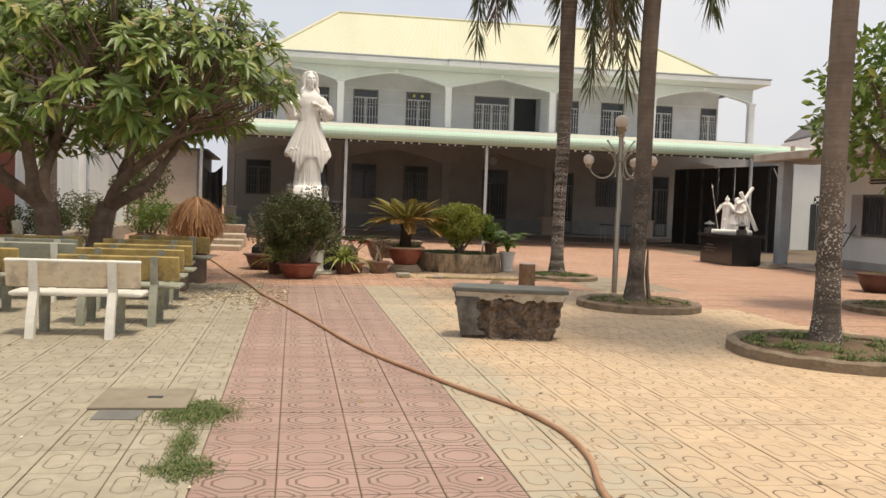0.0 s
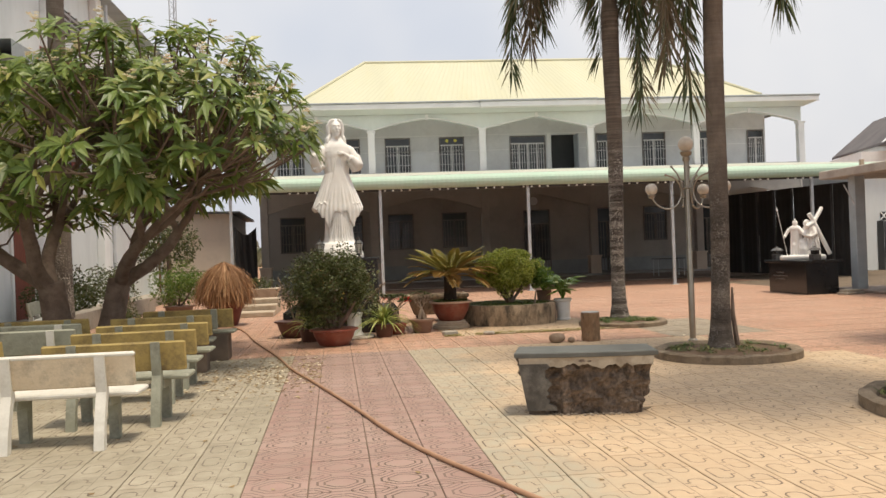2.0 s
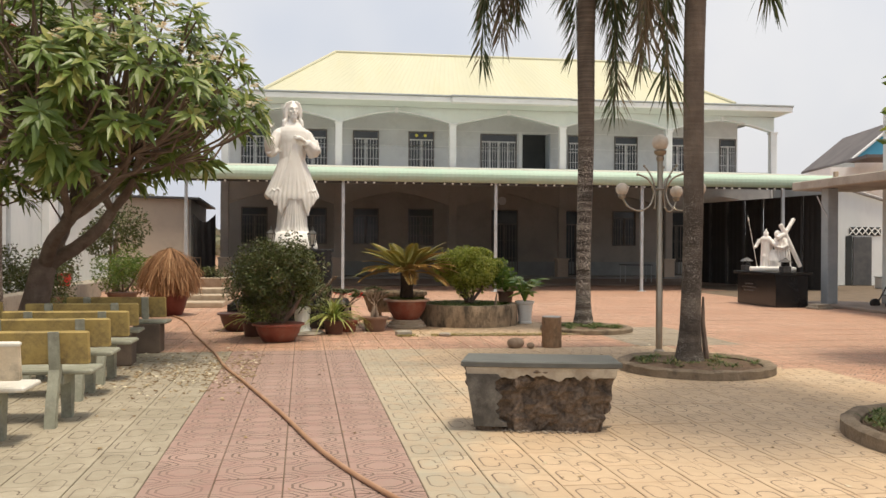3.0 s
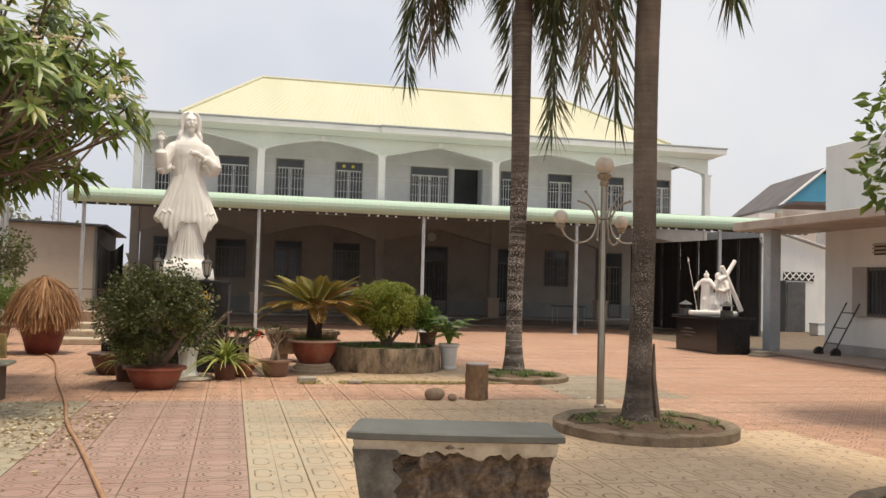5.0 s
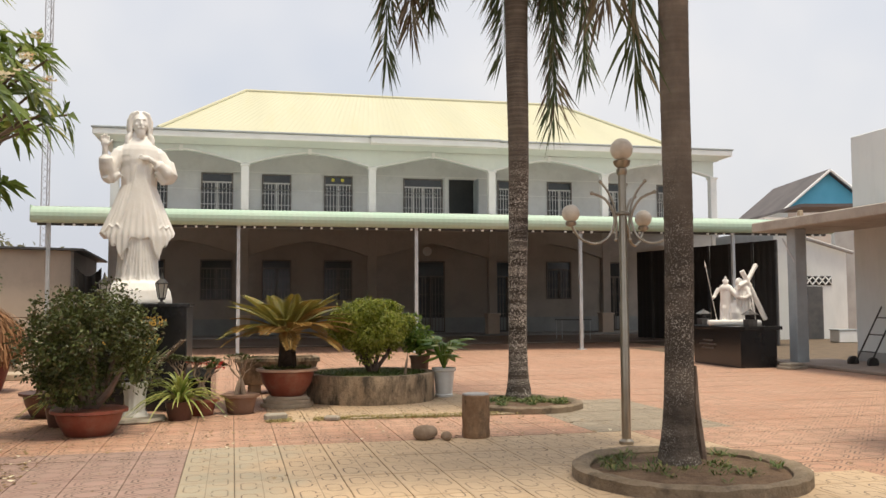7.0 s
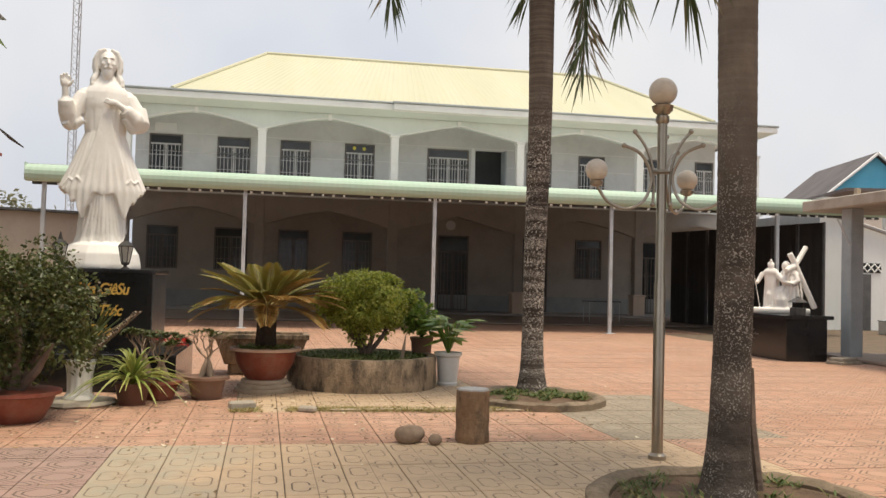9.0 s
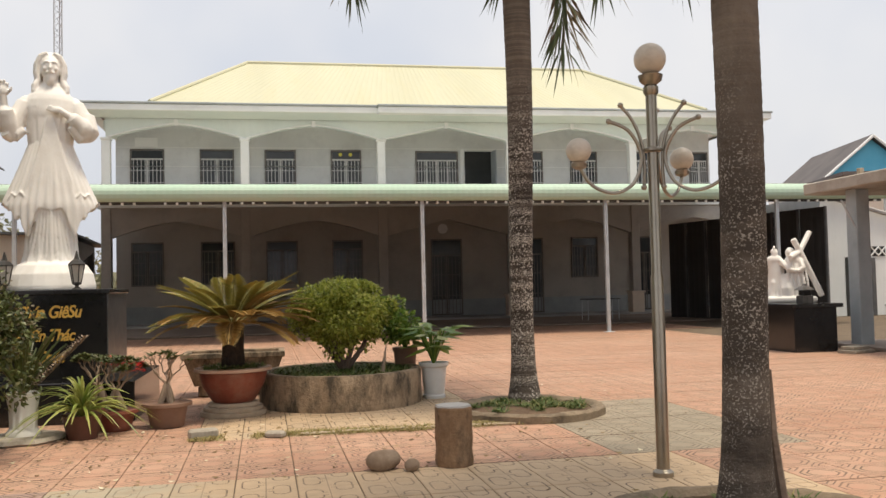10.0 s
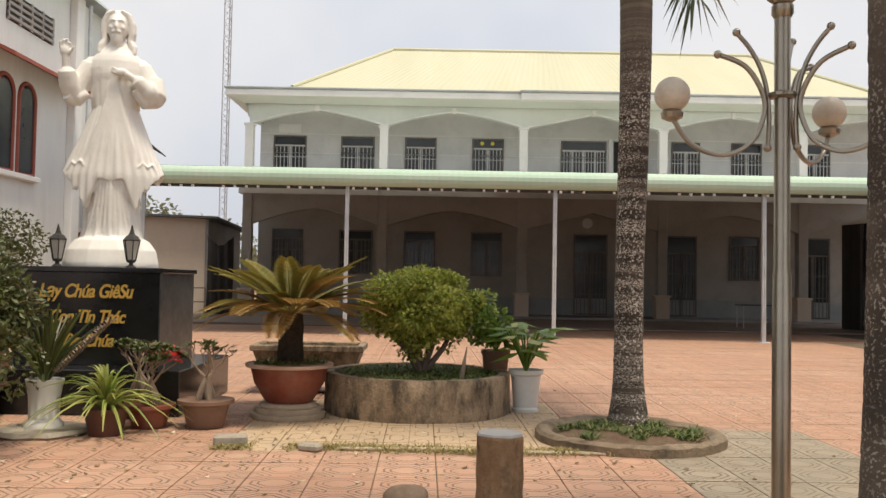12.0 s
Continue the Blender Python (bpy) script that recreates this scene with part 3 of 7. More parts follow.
M["plastic_red"] = mat("red_plastic", (0.50, 0.03, 0.03), (0.58, 0.05, 0.045), 0.4, 3, 30, 0.05, 0.02)
PINK = ((0.335, 0.21, 0.175), (0.40, 0.27, 0.225), (0.33, 0.255, 0.205))
RED = ((0.47, 0.255, 0.17), (0.53, 0.32, 0.225), (0.44, 0.315, 0.215))
BEIGE = ((0.345, 0.305, 0.225), (0.42, 0.37, 0.28), (0.26, 0.22, 0.155))
YELLOW = ((0.585, 0.425, 0.27), (0.54, 0.41, 0.275), (0.45, 0.33, 0.215))
GREEN = ((0.30, 0.26, 0.195), (0.37, 0.315, 0.235), (0.33, 0.26, 0.185))
TILES = {}
for key, (a, b, c) in (("pink", PINK), ("red", RED), ("beige", BEIGE), ("yellow", YELLOW), ("green", GREEN)):
    keyed, fades = key in ("beige", "yellow"), (0.37, 0.345, 0.265) if key == "yellow" else None
    TILES[key] = (tile_mat(key + "_cement_tile", a, b, c, False, keyed, fades), tile_mat(key + "_cement_tile_field", a, b, c, True, keyed, fades))

# ---- ground ----
g = Mesh()
g.add([(-900, -900, -0.03), (900, -900, -0.03), (900, 900, -0.03), (-900, 900, -0.03)], [(0, 1, 2, 3)])
single("ground", g, M["soil"], Matrix(), "reddish bare soil running out to the horizon", "ground", kind="structure")
pavement = single("pavement", Mesh().box(-7.2, -6, -0.025, 22.5, 43, -0.010), M["joint"], Matrix(), "cement tile pavement of pink, red and yellow zones with dirty joints", "pavement", kind="structure")

# ---- main building ----
COLS = [-3.68, 1.18, 6.23, 11.28, 16.34, 21.5]
CY, WY = 40.8, 42.7          # arcade plane, wall plane
house = thing("school_building", pose(0, CY, 0), "two-storey white building with arched arcades and cream hipped roof", "building")


def rel(y):
    return y - CY


part("wall", Mesh().box(-3.7, rel(WY), 0, 20.7, rel(51), 4.35), M["lower_wall"], house, "ground-floor wall, its grey darkened for the awning shade")
part("wall", Mesh().box(-3.7, rel(WY), 4.65, 20.7, rel(51), 8.0), M["grey_wall"], house, "pale grey upper wall with white lines")
part("floor_slab", Mesh().box(-4.0, -0.2, 4.35, 21.8, rel(51), 4.65), M["white_wall"], house)
part("apron_floor", Mesh().box(-4.0, rel(34.2), -0.005, 21.8, -0.5, 0.03, bevel=0.005), M["apron"], house, "darker brown floor under the awning")
part("veranda_floor", Mesh().box(-4.0, -0.5, 0.0, 21.8, rel(WY), 0.10, bevel=0.01), M["side_grey"], house)
for z in (6.86, 6.12):
    part("wall_line", Mesh().box(-3.69, rel(WY) - 0.012, z, 20.69, rel(WY) + 0.01, z + 0.035), M["trim"], house)
part("dado", Mesh().box(-3.69, rel(WY) - 0.015, 0.1, 20.69, rel(WY) + 0.01, 0.75), M["fascia_dark"], house, "dark painted skirting")
for i, x in enumerate(COLS):
    part("column", Mesh().box(x - 0.15, -0.15, 4.65, x + 0.15, 0.15, 6.86, bevel=0.012), M["trim"], house, "square white upper column")
    part("capital", Mesh().box(x - 0.19, -0.19, 6.82, x + 0.19, 0.19, 6.90, bevel=0.01), M["trim"], house)
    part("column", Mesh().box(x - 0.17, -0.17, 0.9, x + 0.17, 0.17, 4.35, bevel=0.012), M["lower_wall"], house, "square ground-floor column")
    part("pedestal", Mesh().box(x - 0.25, -0.25, 0.0, x + 0.25, 0.25, 0.86, bevel=0.015).box(x - 0.29, -0.29, 0.86, x + 0.29, 0.29, 0.94, bevel=0.015), M["beige_wall"], house, "column pedestal with a moulded cap")


def arch(x0, x1, z0, zs, za, zt, pointed):
    pts = [(x0, zt), (x0, z0)]
    n = 18
    for k in range(n + 1):
        t = k / n
        s = 1 - abs(2 * t - 1)
        h = s if pointed else (1 - (1 - s) ** 2) * 0.72 + 0.28 * (s ** 1.6)
        pts.append((x0 + (x1 - x0) * t, zs + (za - zs) * h))
    pts += [(x1, z0), (x1, zt)]
    low = pts[2:-2]
    m = Mesh().prism(low + [(x1, zt), (x0, zt)], -0.13, 0.13)
    return m, low


for i in range(5):
    x0, x1 = COLS[i], COLS[i + 1]
    m, low = arch(x0, x1, 6.9, 6.86, 7.40, 7.82, i == 2)
    part("arch_beam", m, M["mint"], house, "pale mint arched beam")
    e = Mesh()
    e.tube([(x, -0.135, z + 0.03) for x, z in low], 0.032, 6)
    part("arch_moulding", e, M["trim"], house)
    xc = (x0 + x1) / 2
    part("keystone", Mesh().box(xc - 0.07, -0.2, 7.36, xc + 0.07, 0.0, 7.57, bevel=0.01), M["trim"], house)
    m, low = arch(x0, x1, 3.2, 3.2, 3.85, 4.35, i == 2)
    part("arch_beam", m, M["lower_wall"], house, "ground-floor arched beam, its grey darkened for shade")
part("arch_beam", Mesh().prism([(x, z) for x, z in ((0, 0), (1.9, 0), (1.9, 0.7), (0, 0.7))], -0.1, 0.1), M["mint"], house, at=pose(-3.68, 0.05, 7.18, 0, 0, 90))
part("soffit", Mesh().box(-3.9, -0.12, 7.825, 21.6, rel(WY) + 0.05, 7.90), M["mint"], house, "veranda ceiling")
part("eave", Mesh().box(-4.38, -0.95, 7.74, 21.98, rel(52), 7.97, bevel=0.02), M["trim"], house, "white roof eave")
part("eave_sloped_soffit", Mesh().add([(-4.34, -0.9, 7.745), (21.93, -0.9, 7.745), (21.62, -0.2, 7.60), (-3.85, -0.2, 7.60), (-3.85, rel(51), 7.60), (-4.34, rel(51), 7.745), (21.62, rel(51), 7.6), (21.93, rel(51), 7.745)],
     [(0, 3, 2, 1), (0, 5, 4, 3), (1, 2, 6, 7)]), M["mint"], house)
part("gutter", Mesh().box(-4.42, -1.0, 7.97, 22.02, rel(52), 8.05, bevel=0.02), M["fascia_dark"], house, "grey gutter edge")
part("porch_eave", Mesh().box(6.02, -1.3, 7.69, 11.3, -0.9, 7.93, bevel=0.02), M["trim"], house)
part("porch_gutter", Mesh().box(5.98, -1.36, 7.93, 11.34, -0.9, 8.01, bevel=0.015), M["fascia_dark"], house)


def ribbed(a, b, c, d, n, height):
    """A sheet between the lines a-b (bottom) and d-c (top), with ribs running up it."""
    m = Mesh()
    a, b, c, d = map(Vector, (a, b, c, d))
    nrm = (b - a).cross(d - a).normalized()
    vs, fs = [], []
    for k in range(n + 1):
        t = k / n
        up = nrm * (height if k % 3 == 0 else 0)
        vs += [a.lerp(b, t) + up, d.lerp(c, t) + up]
    for k in range(n):
        fs.append((2 * k, 2 * k + 2, 2 * k + 3, 2 * k + 1))
    return m.add(vs, fs)


EL, ER, EF, EB, RZ, EZ = -2.05, 19.2, rel(39.95), rel(52.5), 11.2, 8.04
RL, RR, RYm = 1.1, 16.4, rel(46.5)
part("roof", ribbed((EL, EF, EZ), (ER, EF, EZ), (RR, RYm, RZ), (RL, RYm, RZ), 270, 0.012), M["roof"], house, "cream ribbed metal front slope")
part("roof", ribbed((ER, EB, EZ), (EL, EB, EZ), (RL, RYm, RZ), (RR, RYm, RZ), 90, 0.03), M["roof"], house)
part("roof", ribbed((EL, EB, EZ), (EL, EF, EZ), (RL, RYm, RZ), (RL, RYm, RZ), 100, 0.03), M["roof"], house, "cream ribbed metal hip")
part("roof", ribbed((ER, EF, EZ), (ER, EB, EZ), (RR, RYm, RZ), (RR, RYm, RZ), 100, 0.03), M["roof"], house, "cream ribbed metal hip")
part("ridge_cap", Mesh().tube([(RL, RYm, RZ + 0.02), (RR, RYm, RZ + 0.02)], 0.09, 8), M["roof"], house)
for ex, rx_ in ((EL, RL), (ER, RR)):
    part("hip_cap", Mesh().tube([(ex, EF, EZ + 0.03), (rx_, RYm, RZ + 0.02)], 0.08, 8), M["roof"], house)


def ring_frame(x0, x1, z0, z1, t, y0, y1):
    vs, fs = [], []
    for yy in (y0, y1):
        vs += [(x0, yy, z0), (x1, yy, z0), (x1, yy, z1), (x0, yy, z1), (x0 + t, yy, z0 + t), (x1 - t, yy, z0 + t), (x1 - t, yy, z1 - t), (x0 + t, yy, z1 - t)]
    for k in range(4):
        n_ = (k + 1) % 4
        fs += [(k, n_, n_ + 4, k + 4), (k + 8, k + 12, n_ + 12, n_ + 8), (k, k + 8, n_ + 8, n_), (k + 4, n_ + 4, n_ + 12, k + 12)]
    return Mesh().add(vs, fs)


def window(x0, x1, z0, z1, big=False, door=False, bars="grille"):
    y = rel(WY)
    t = 0.06
    w = part("door_frame" if door else "window", ring_frame(x0, x1, z0, z1, t, y - 0.05, y + 0.02), M["window_frame"], house, "grey-brown window with a barred pair of casements")
    zt = z1 - (z1 - z0) * 0.22
    part("transom", Mesh().box(x0 + t, y - 0.045, zt - 0.03, x1 - t, y + 0.02, zt + 0.03), M[bars], w)
    nm = 3 if big else 1
    for k in range(nm):
        xm = x0 + (x1 - x0) * (k + 1) / (nm + 1)
        part("mullion", Mesh().box(xm - 0.03, y - 0.045, z0 + t, xm + 0.03, y + 0.02, zt - 0.03), M[bars], w)
    part("pane", Mesh().box(x0 + t, y - 0.012, z0 + t, x1 - t, y - 0.004, z1 - t), M["glass"], w)
    gr = Mesh()
    nb = 14 if big else 8
    for k in range(nb):
        xg = x0 + t + (x1 - x0 - 2 * t) * (k + 0.5) / nb
        gr.box(xg - 0.014, y - 0.062, z0 + 0.02, xg + 0.014, y - 0.052, zt - 0.04)
    for z in (z0 + (zt - z0) * 0.33, z0 + (zt - z0) * 0.68):
        gr.box(x0, y - 0.064, z - 0.012, x1, y - 0.050, z + 0.012)
    part("grille", gr, M[bars], w)


UP = [(-3.18, -1.92), (-0.6, 0.69), (1.86, 3.07), (4.44, 5.65), (12.1, 13.2), (14.4, 15.57), (17.0, 18.2), (19.75, 20.6)]
for a, b in UP:
    window(a, b, 5.05, 6.80)
window(7.85, 9.6, 5.05, 6.78, big=True)
part("door", Mesh().box(9.89, rel(WY) - 0.03, 4.66, 11.02, rel(WY) + 0.01, 6.78), M["opening_shade"], house, "dark panel with the upper doorway shade in its colour")
part("door_post", Mesh().box(9.68, rel(WY) - 0.05, 4.66, 9.86, rel(WY) + 0.01, 6.85, bevel=0.01), M["trim"], house)
part("door_leaf", Mesh().box(10.98, rel(WY) - 0.8, 4.68, 11.03, rel(WY) - 0.03, 6.74, bevel=0.008), M["blue_post"], house, "open grey-green door leaf")
for x in (4.82, 5.22):
    part("vent_disc", Mesh().tube([(x, rel(WY) - 0.03, 6.62), (x, rel(WY) - 0.055, 6.62)], 0.075, 14), M["yellow_disc"], house, "yellow round vent")
part("wall_panel", Mesh().box(-3.0, rel(WY) - 0.03, 6.9, -2.15, rel(WY), 7.25, bevel=0.01), M["trim"], house, "pale rectangular wall panel")
for a, b in [(-3.16, -1.97), (-0.6, 0.69), (1.88, 3.09), (4.44, 5.65), (14.34, 15.5), (19.5, 20.5)]:
    window(a, b, 1.53, 3.21, bars="window_frame")
for a, b in [(8.39, 9.68), (11.9, 13.1), (16.9, 18.2)]:
    window(a, b, 0.12, 3.2, door=True, bars="window_frame")
part("clock", Mesh().tube([(8.9, rel(WY) - 0.01, 3.62), (8.9, rel(WY) - 0.06, 3.62)], 0.2, 20), M["trim"], house, "round white wall clock")
part("balcony_wall", Mesh().box(-3.5, -0.06, 4.65, 21.3, 0.04, 5.0), M["white_wall"], house)

# ---- awning ----
AY = 29.55
awning = thing("awning", pose(0, AY, 0), "long pale green corrugated metal awning on steel posts", "awning")
prof = [(0.10, 3.47), (0.03, 3.50), (-0.02, 3.56), (-0.045, 3.64), (-0.04, 3.73), (0.0, 3.80), (0.07, 3.86), (0.18, 3.90)]
AX0, AX1 = -4.05, 19.2
n = 620
vs, fs = [], []
for k in range(n + 1):
    x = AX0 + (AX1 - AX0) * k / n
    d = (0.0, 0.002, 0.004, 0.002)[k % 4]
    for yy, zz in prof:
        vs.append((x, yy + d, zz - d * 0.5))
P8 = len(prof)
for k in range(n):
    for j in range(P8 - 1):
        a = k * P8 + j
        fs.append((a, a + P8, a + P8 + 1, a + 1))
part("front_lip", Mesh().add(vs, fs), M["green_sheet"], awning, "pale green curved corrugated lip")
part("sheet", ribbed((AX0, 0.18, 3.90), (AX1, 0.18, 3.90), (AX1, 10.9, 4.95), (AX0, 10.9, 4.95), 600, 0.008), M["dusty_sheet"], awning, "dusty corrugated roof sheets")
# An added sheet below the roof; its dark colour deepens the shade.
part("shade_lining", Mesh().add([(AX0 + 0.05, 0.30, 3.86), (AX1 - 0.05, 0.30, 3.86), (AX1 - 0.05, 10.9, 4.90), (AX0 + 0.05, 10.9, 4.90)], [(3, 2, 1, 0)]), M["shade_lining"], awning, "added dark sheet that deepens the shade under the roof")
part("end_trim", Mesh().box(AX0 - 0.02, 0.02, 3.50, AX0, 0.30, 3.92), M["green_sheet"], awning)
part("front_beam", Mesh().box(AX0 + 0.1, 0.28, 3.42, AX1 - 0.1, 0.34, 3.52), M["dark_metal"], awning, "dark steel edge beam")
PX = [-3.66, 1.11, 5.98, 10.88, 15.84]
for x in PX:
    part("post", Mesh().box(x - 0.045, 0.20, 0.0, x - 0.005, 0.29, 3.62).box(x + 0.005, 0.20, 0.0, x + 0.045, 0.29, 3.62)
         .box(x - 0.03, 0.215, 0.0, x + 0.03, 0.275, 3.6), M["galv"], awning, "twin-channel galvanised steel post")
    part("foot_plate", Mesh().box(x - 0.12, 0.13, 0.0, x + 0.12, 0.36, 0.02, bevel=0.004), M["galv"], awning)
    part("rafter", Mesh().add([(x - 0.04, 0.25, 3.52), (x + 0.04, 0.25, 3.52), (x + 0.04, 11.0, 4.6), (x - 0.04, 11.0, 4.6), (x - 0.04, 0.25, 3.68), (x + 0.04, 0.25, 3.68), (x + 0.04, 11.0, 4.76), (x - 0.04, 11.0, 4.76)],
         [(3, 2, 1, 0), (4, 5, 6, 7), (0, 1, 5, 4), (1, 2, 6, 5), (2, 3, 7, 6), (3, 0, 4, 7)]), M["dark_metal"], awning, "dark roof truss")
for k in range(7):
    y = 1.2 + k * 1.5
    z = 3.90 + (y - 0.18) * 0.098 - 0.07
    part("purlin", Mesh().box(AX0 + 0.1, y, z - 0.05, AX1 - 0.1, y + 0.05, z), M["dark_metal"], awning)
for k in range(60):
    x = AX0 + 0.75 + (k // 4) * 1.52 + (k % 4) * 0.27
    if x < AX1 - 0.2:
        part("bracket", Mesh().box(x - 0.03, 0.10, 3.40, x + 0.03, 0.16, 3.455, bevel=0.006), M["trim"], awning, "small white gutter bracket")

# ---- church along the other side ----
church = thing("church", pose(-7.0, 0, 0), "white rendered church side with red-trimmed arched windows", "church")
part("wall", Mesh().box(-9, 10, 0, 0, 35.4, 9.2), M["white_wall"], church, "white stained side wall")
part("roof", Mesh().add([(-10, 9.4, 9.0), (0.5, 9.4, 9.0), (0.5, 35.9, 9.0), (-10, 35.9, 9.0), (-4.6, 9.4, 13.5), (-4.6, 35.9, 13.5)], [(0, 1, 4), (1, 2, 5, 4), (2, 3, 5), (3, 0, 4, 5), (0, 3, 2, 1)]), M["fascia_dark"], church)
for y in (18.6, 23.2, 27.2, 33.4):
    part("pilaster", Mesh().box(0, y - 0.25, 0, 0.22, y + 0.25, 9.0, bevel=0.02), M["trim"], church)
    part("downpipe", Mesh().tube([(0.3, y + 0.4, 0.1), (0.3, y + 0.4, 8.9)], 0.05, 8), M["galv"], church)


def arched_window(y, w, z0, z1):
    pts = []
    for k in range(13):
        a = math.pi * k / 12
        pts.append((math.cos(a) * w / 2, z1 - w / 2 + math.sin(a) * w / 2))
    outline = [(w / 2, z0)] + pts + [(-w / 2, z0)]
    fr = Mesh()
    loop = outline + [outline[0]]
    fr.tube([(0.02, y + p, z) for p, z in loop], 0.05, 6)
    ob = part("window", fr, M["red_trim"], church, "red-framed arched window")
    part("pane", Mesh().add([(0.01, y + p, z) for p, z in outline], [tuple(range(len(outline)))]), M["glass"], ob)
    part("sill", Mesh().box(0, y - w / 2 - 0.15, z0 - 0.16, 0.16, y + w / 2 + 0.15, z0 - 0.03, bevel=0.02), M["trim"], ob)


for y in (29.75, 30.85, 24.5, 25.6):
    arched_window(y, 0.85, 3.75, 6.0)
for y in (30.9, 25.1):
    part("rain_hood", Mesh().add([(0, y - 2.2, 6.62), (0.75, y - 2.2, 6.27), (0.75, y + 2.2, 6.27), (0, y + 2.2, 6.62), (0, y - 2.2, 6.53), (0.75, y - 2.2, 6.18), (0.75, y + 2.2, 6.18), (0, y + 2.2, 6.53)],
         [(0, 1, 2, 3), (7, 6, 5, 4), (1, 5, 6, 2), (0, 4, 5, 1), (2, 6, 7, 3)]), M["red_trim"], church, "red sheet rain hood")
    v = Mesh()
    for k in range(4):
        v.box(0.0, y - 1.2, 7.35 + k * 0.16, 0.07, y + 1.2, 7.42 + k * 0.16)
    for k in range(5):
        v.box(0.0, y - 1.2 + k * 0.58, 7.3, 0.06, y - 1.12 + k * 0.58, 8.0)
    part("vent_shade", Mesh().box(0.0, y - 1.2, 7.3, 0.012, y + 1.2, 8.0), M["opening_shade"], church)
    part("vent_louvre", v, M["side_grey"], church)
for y in (21.3, 34.4):
    part("door", Mesh().box(0, y - 0.55, 0.3, 0.06, y + 0.55, 2.5, bevel=0.01), M["red_wood"], church, "red-brown timber side door")
    part("door_surround", Mesh().box(0, y - 0.68, 0.3, 0.05, y - 0.56, 2.62).box(0, y + 0.56, 0.3, 0.05, y + 0.68, 2.62).box(0, y - 0.56, 2.51, 0.05, y + 0.56, 2.62), M["trim"], church)
part("door_hood", Mesh().add([(0, 33.7, 5.05), (0.7, 33.7, 4.8), (0.7, 35.3, 4.8), (0, 35.3, 5.05), (0, 33.7, 4.95), (0.7, 33.7, 4.7), (0.7, 35.3, 4.7), (0, 35.3, 4.95)], [(0, 1, 2, 3), (7, 6, 5, 4), (1, 5, 6, 2), (0, 4, 5, 1), (2, 6, 7, 3)]), M["red_trim"], church, "red sheet hood over the door")
part("porch_roof", Mesh().add([(0, 16.5, 4.9), (1.7, 16.5, 4.9), (1.7, 19.0, 4.9), (1.7, 22.4, 3.8), (0, 22.4, 3.8), (0, 16.5, 5.2), (1.7, 16.5, 5.2), (1.7, 19.0, 5.2), (1.7, 22.6, 4.0), (0, 22.6, 4.0), (0, 19.0, 4.9), (0, 19.0, 5.2)],
     [(1, 2, 7, 6), (2, 3, 8, 7), (3, 4, 9, 8), (5, 6, 7, 11), (11, 7, 8, 9), (0, 10, 2, 1), (10, 4, 3, 2)]), M["fascia_dark"], church, "sloping grey porch roof edge")
part("plinth_step", Mesh().box(0, 17, 0, 0.9, 34.8, 0.3, bevel=0.02), M["concrete"], church)

# ---- shed and far left ----
shed = thing("shed", pose(-8.6, 40.8, 0), "beige rendered shed with a low dark metal roof", "shed")
part("wall", Mesh().box(-6, 0, 0, 3.4, 5, 3.45), M["beige_wall"], shed, "beige rendered wall")
part("side_wall", Mesh().box(3.4, 0.02, 0, 3.5, 5, 3.4), M["side_grey"], shed, "unpainted grey end wall")
part("roof", Mesh().add([(-6.3, -0.35, 3.62), (3.9, -0.35, 3.40), (3.9, 5.3, 3.2), (-6.3, 5.3, 3.42), (-6.3, -0.35, 3.70), (3.9, -0.35, 3.48), (3.9, 5.3, 3.28), (-6.3, 5.3, 3.5)],
     [(3, 2, 1, 0), (4, 5, 6, 7), (0, 1, 5, 4), (1, 2, 6, 5), (2, 3, 7, 6), (3, 0, 4, 7)]), M["dark_metal"], shed, "dark metal roof edge")

drape = Mesh()
vs, fs = [], []
for i in range(9):
    for k in range(25):
        f = k / 24
        vs.append((-0.45 + 0.9 * f, 0.07 * math.sin(f * 19 + i * 0.3) + 0.04 * math.sin(f * 7), 0.02 + (2.75 - 0.35 * math.sin(f * 3.1)) * i / 8))
for i in range(8):
    for k in range(24):
        fs.append((i * 25 + k, i * 25 + k + 1, i * 25 + k + 26, i * 25 + k + 25))
back_ = len(vs)
vs, fs = vs + [(x, y + 0.02, z) for x, y, z in vs], fs + [(c + back_, b + back_, a + back_, d + back_) for a, d, c, b in [(p_[0], p_[3], p_[2], p_[1]) for p_ in fs]]
single("hanging_tarp", drape.add(vs, fs), M["tarp"], pose(-4.42, 39.9, 0), "dark tarp hanging in folds beside the veranda", "tarp", smooth=True)

# ---- canopy and building at the other side ----
canopy = thing("canopy", pose(12.6, 10.0, 0), "flat stained concrete canopy on a blue-grey post", "canopy")
part("slab", Mesh().box(0, 0, 2.93, 1.85, 13.6, 3.15, bevel=0.02), M["canopy"], canopy, "stained concrete slab")
for y in (12.5, 4.2):
    part("post", Mesh().box(0.24, y - 0.15, 0, 0.52, y + 0.15, 2.93, bevel=0.015), M["blue_post"], canopy, "square blue-grey post")
    part("brace", Mesh().tube([(0.26, y - 0.1, 2.2), (-0.02, y - 0.1, 2.72)], 0.018, 6), M["galv"], canopy)
part("floor_edge", Mesh().box(0.1, 0, 0, 1.79, 13.4, 0.07, bevel=0.015), M["apron"], canopy, "low cement floor edge")
part("stub_post", Mesh().box(0.9, 13.1, 3.15, 1.0, 13.2, 3.42, bevel=0.01), M["stone_ring"], canopy)

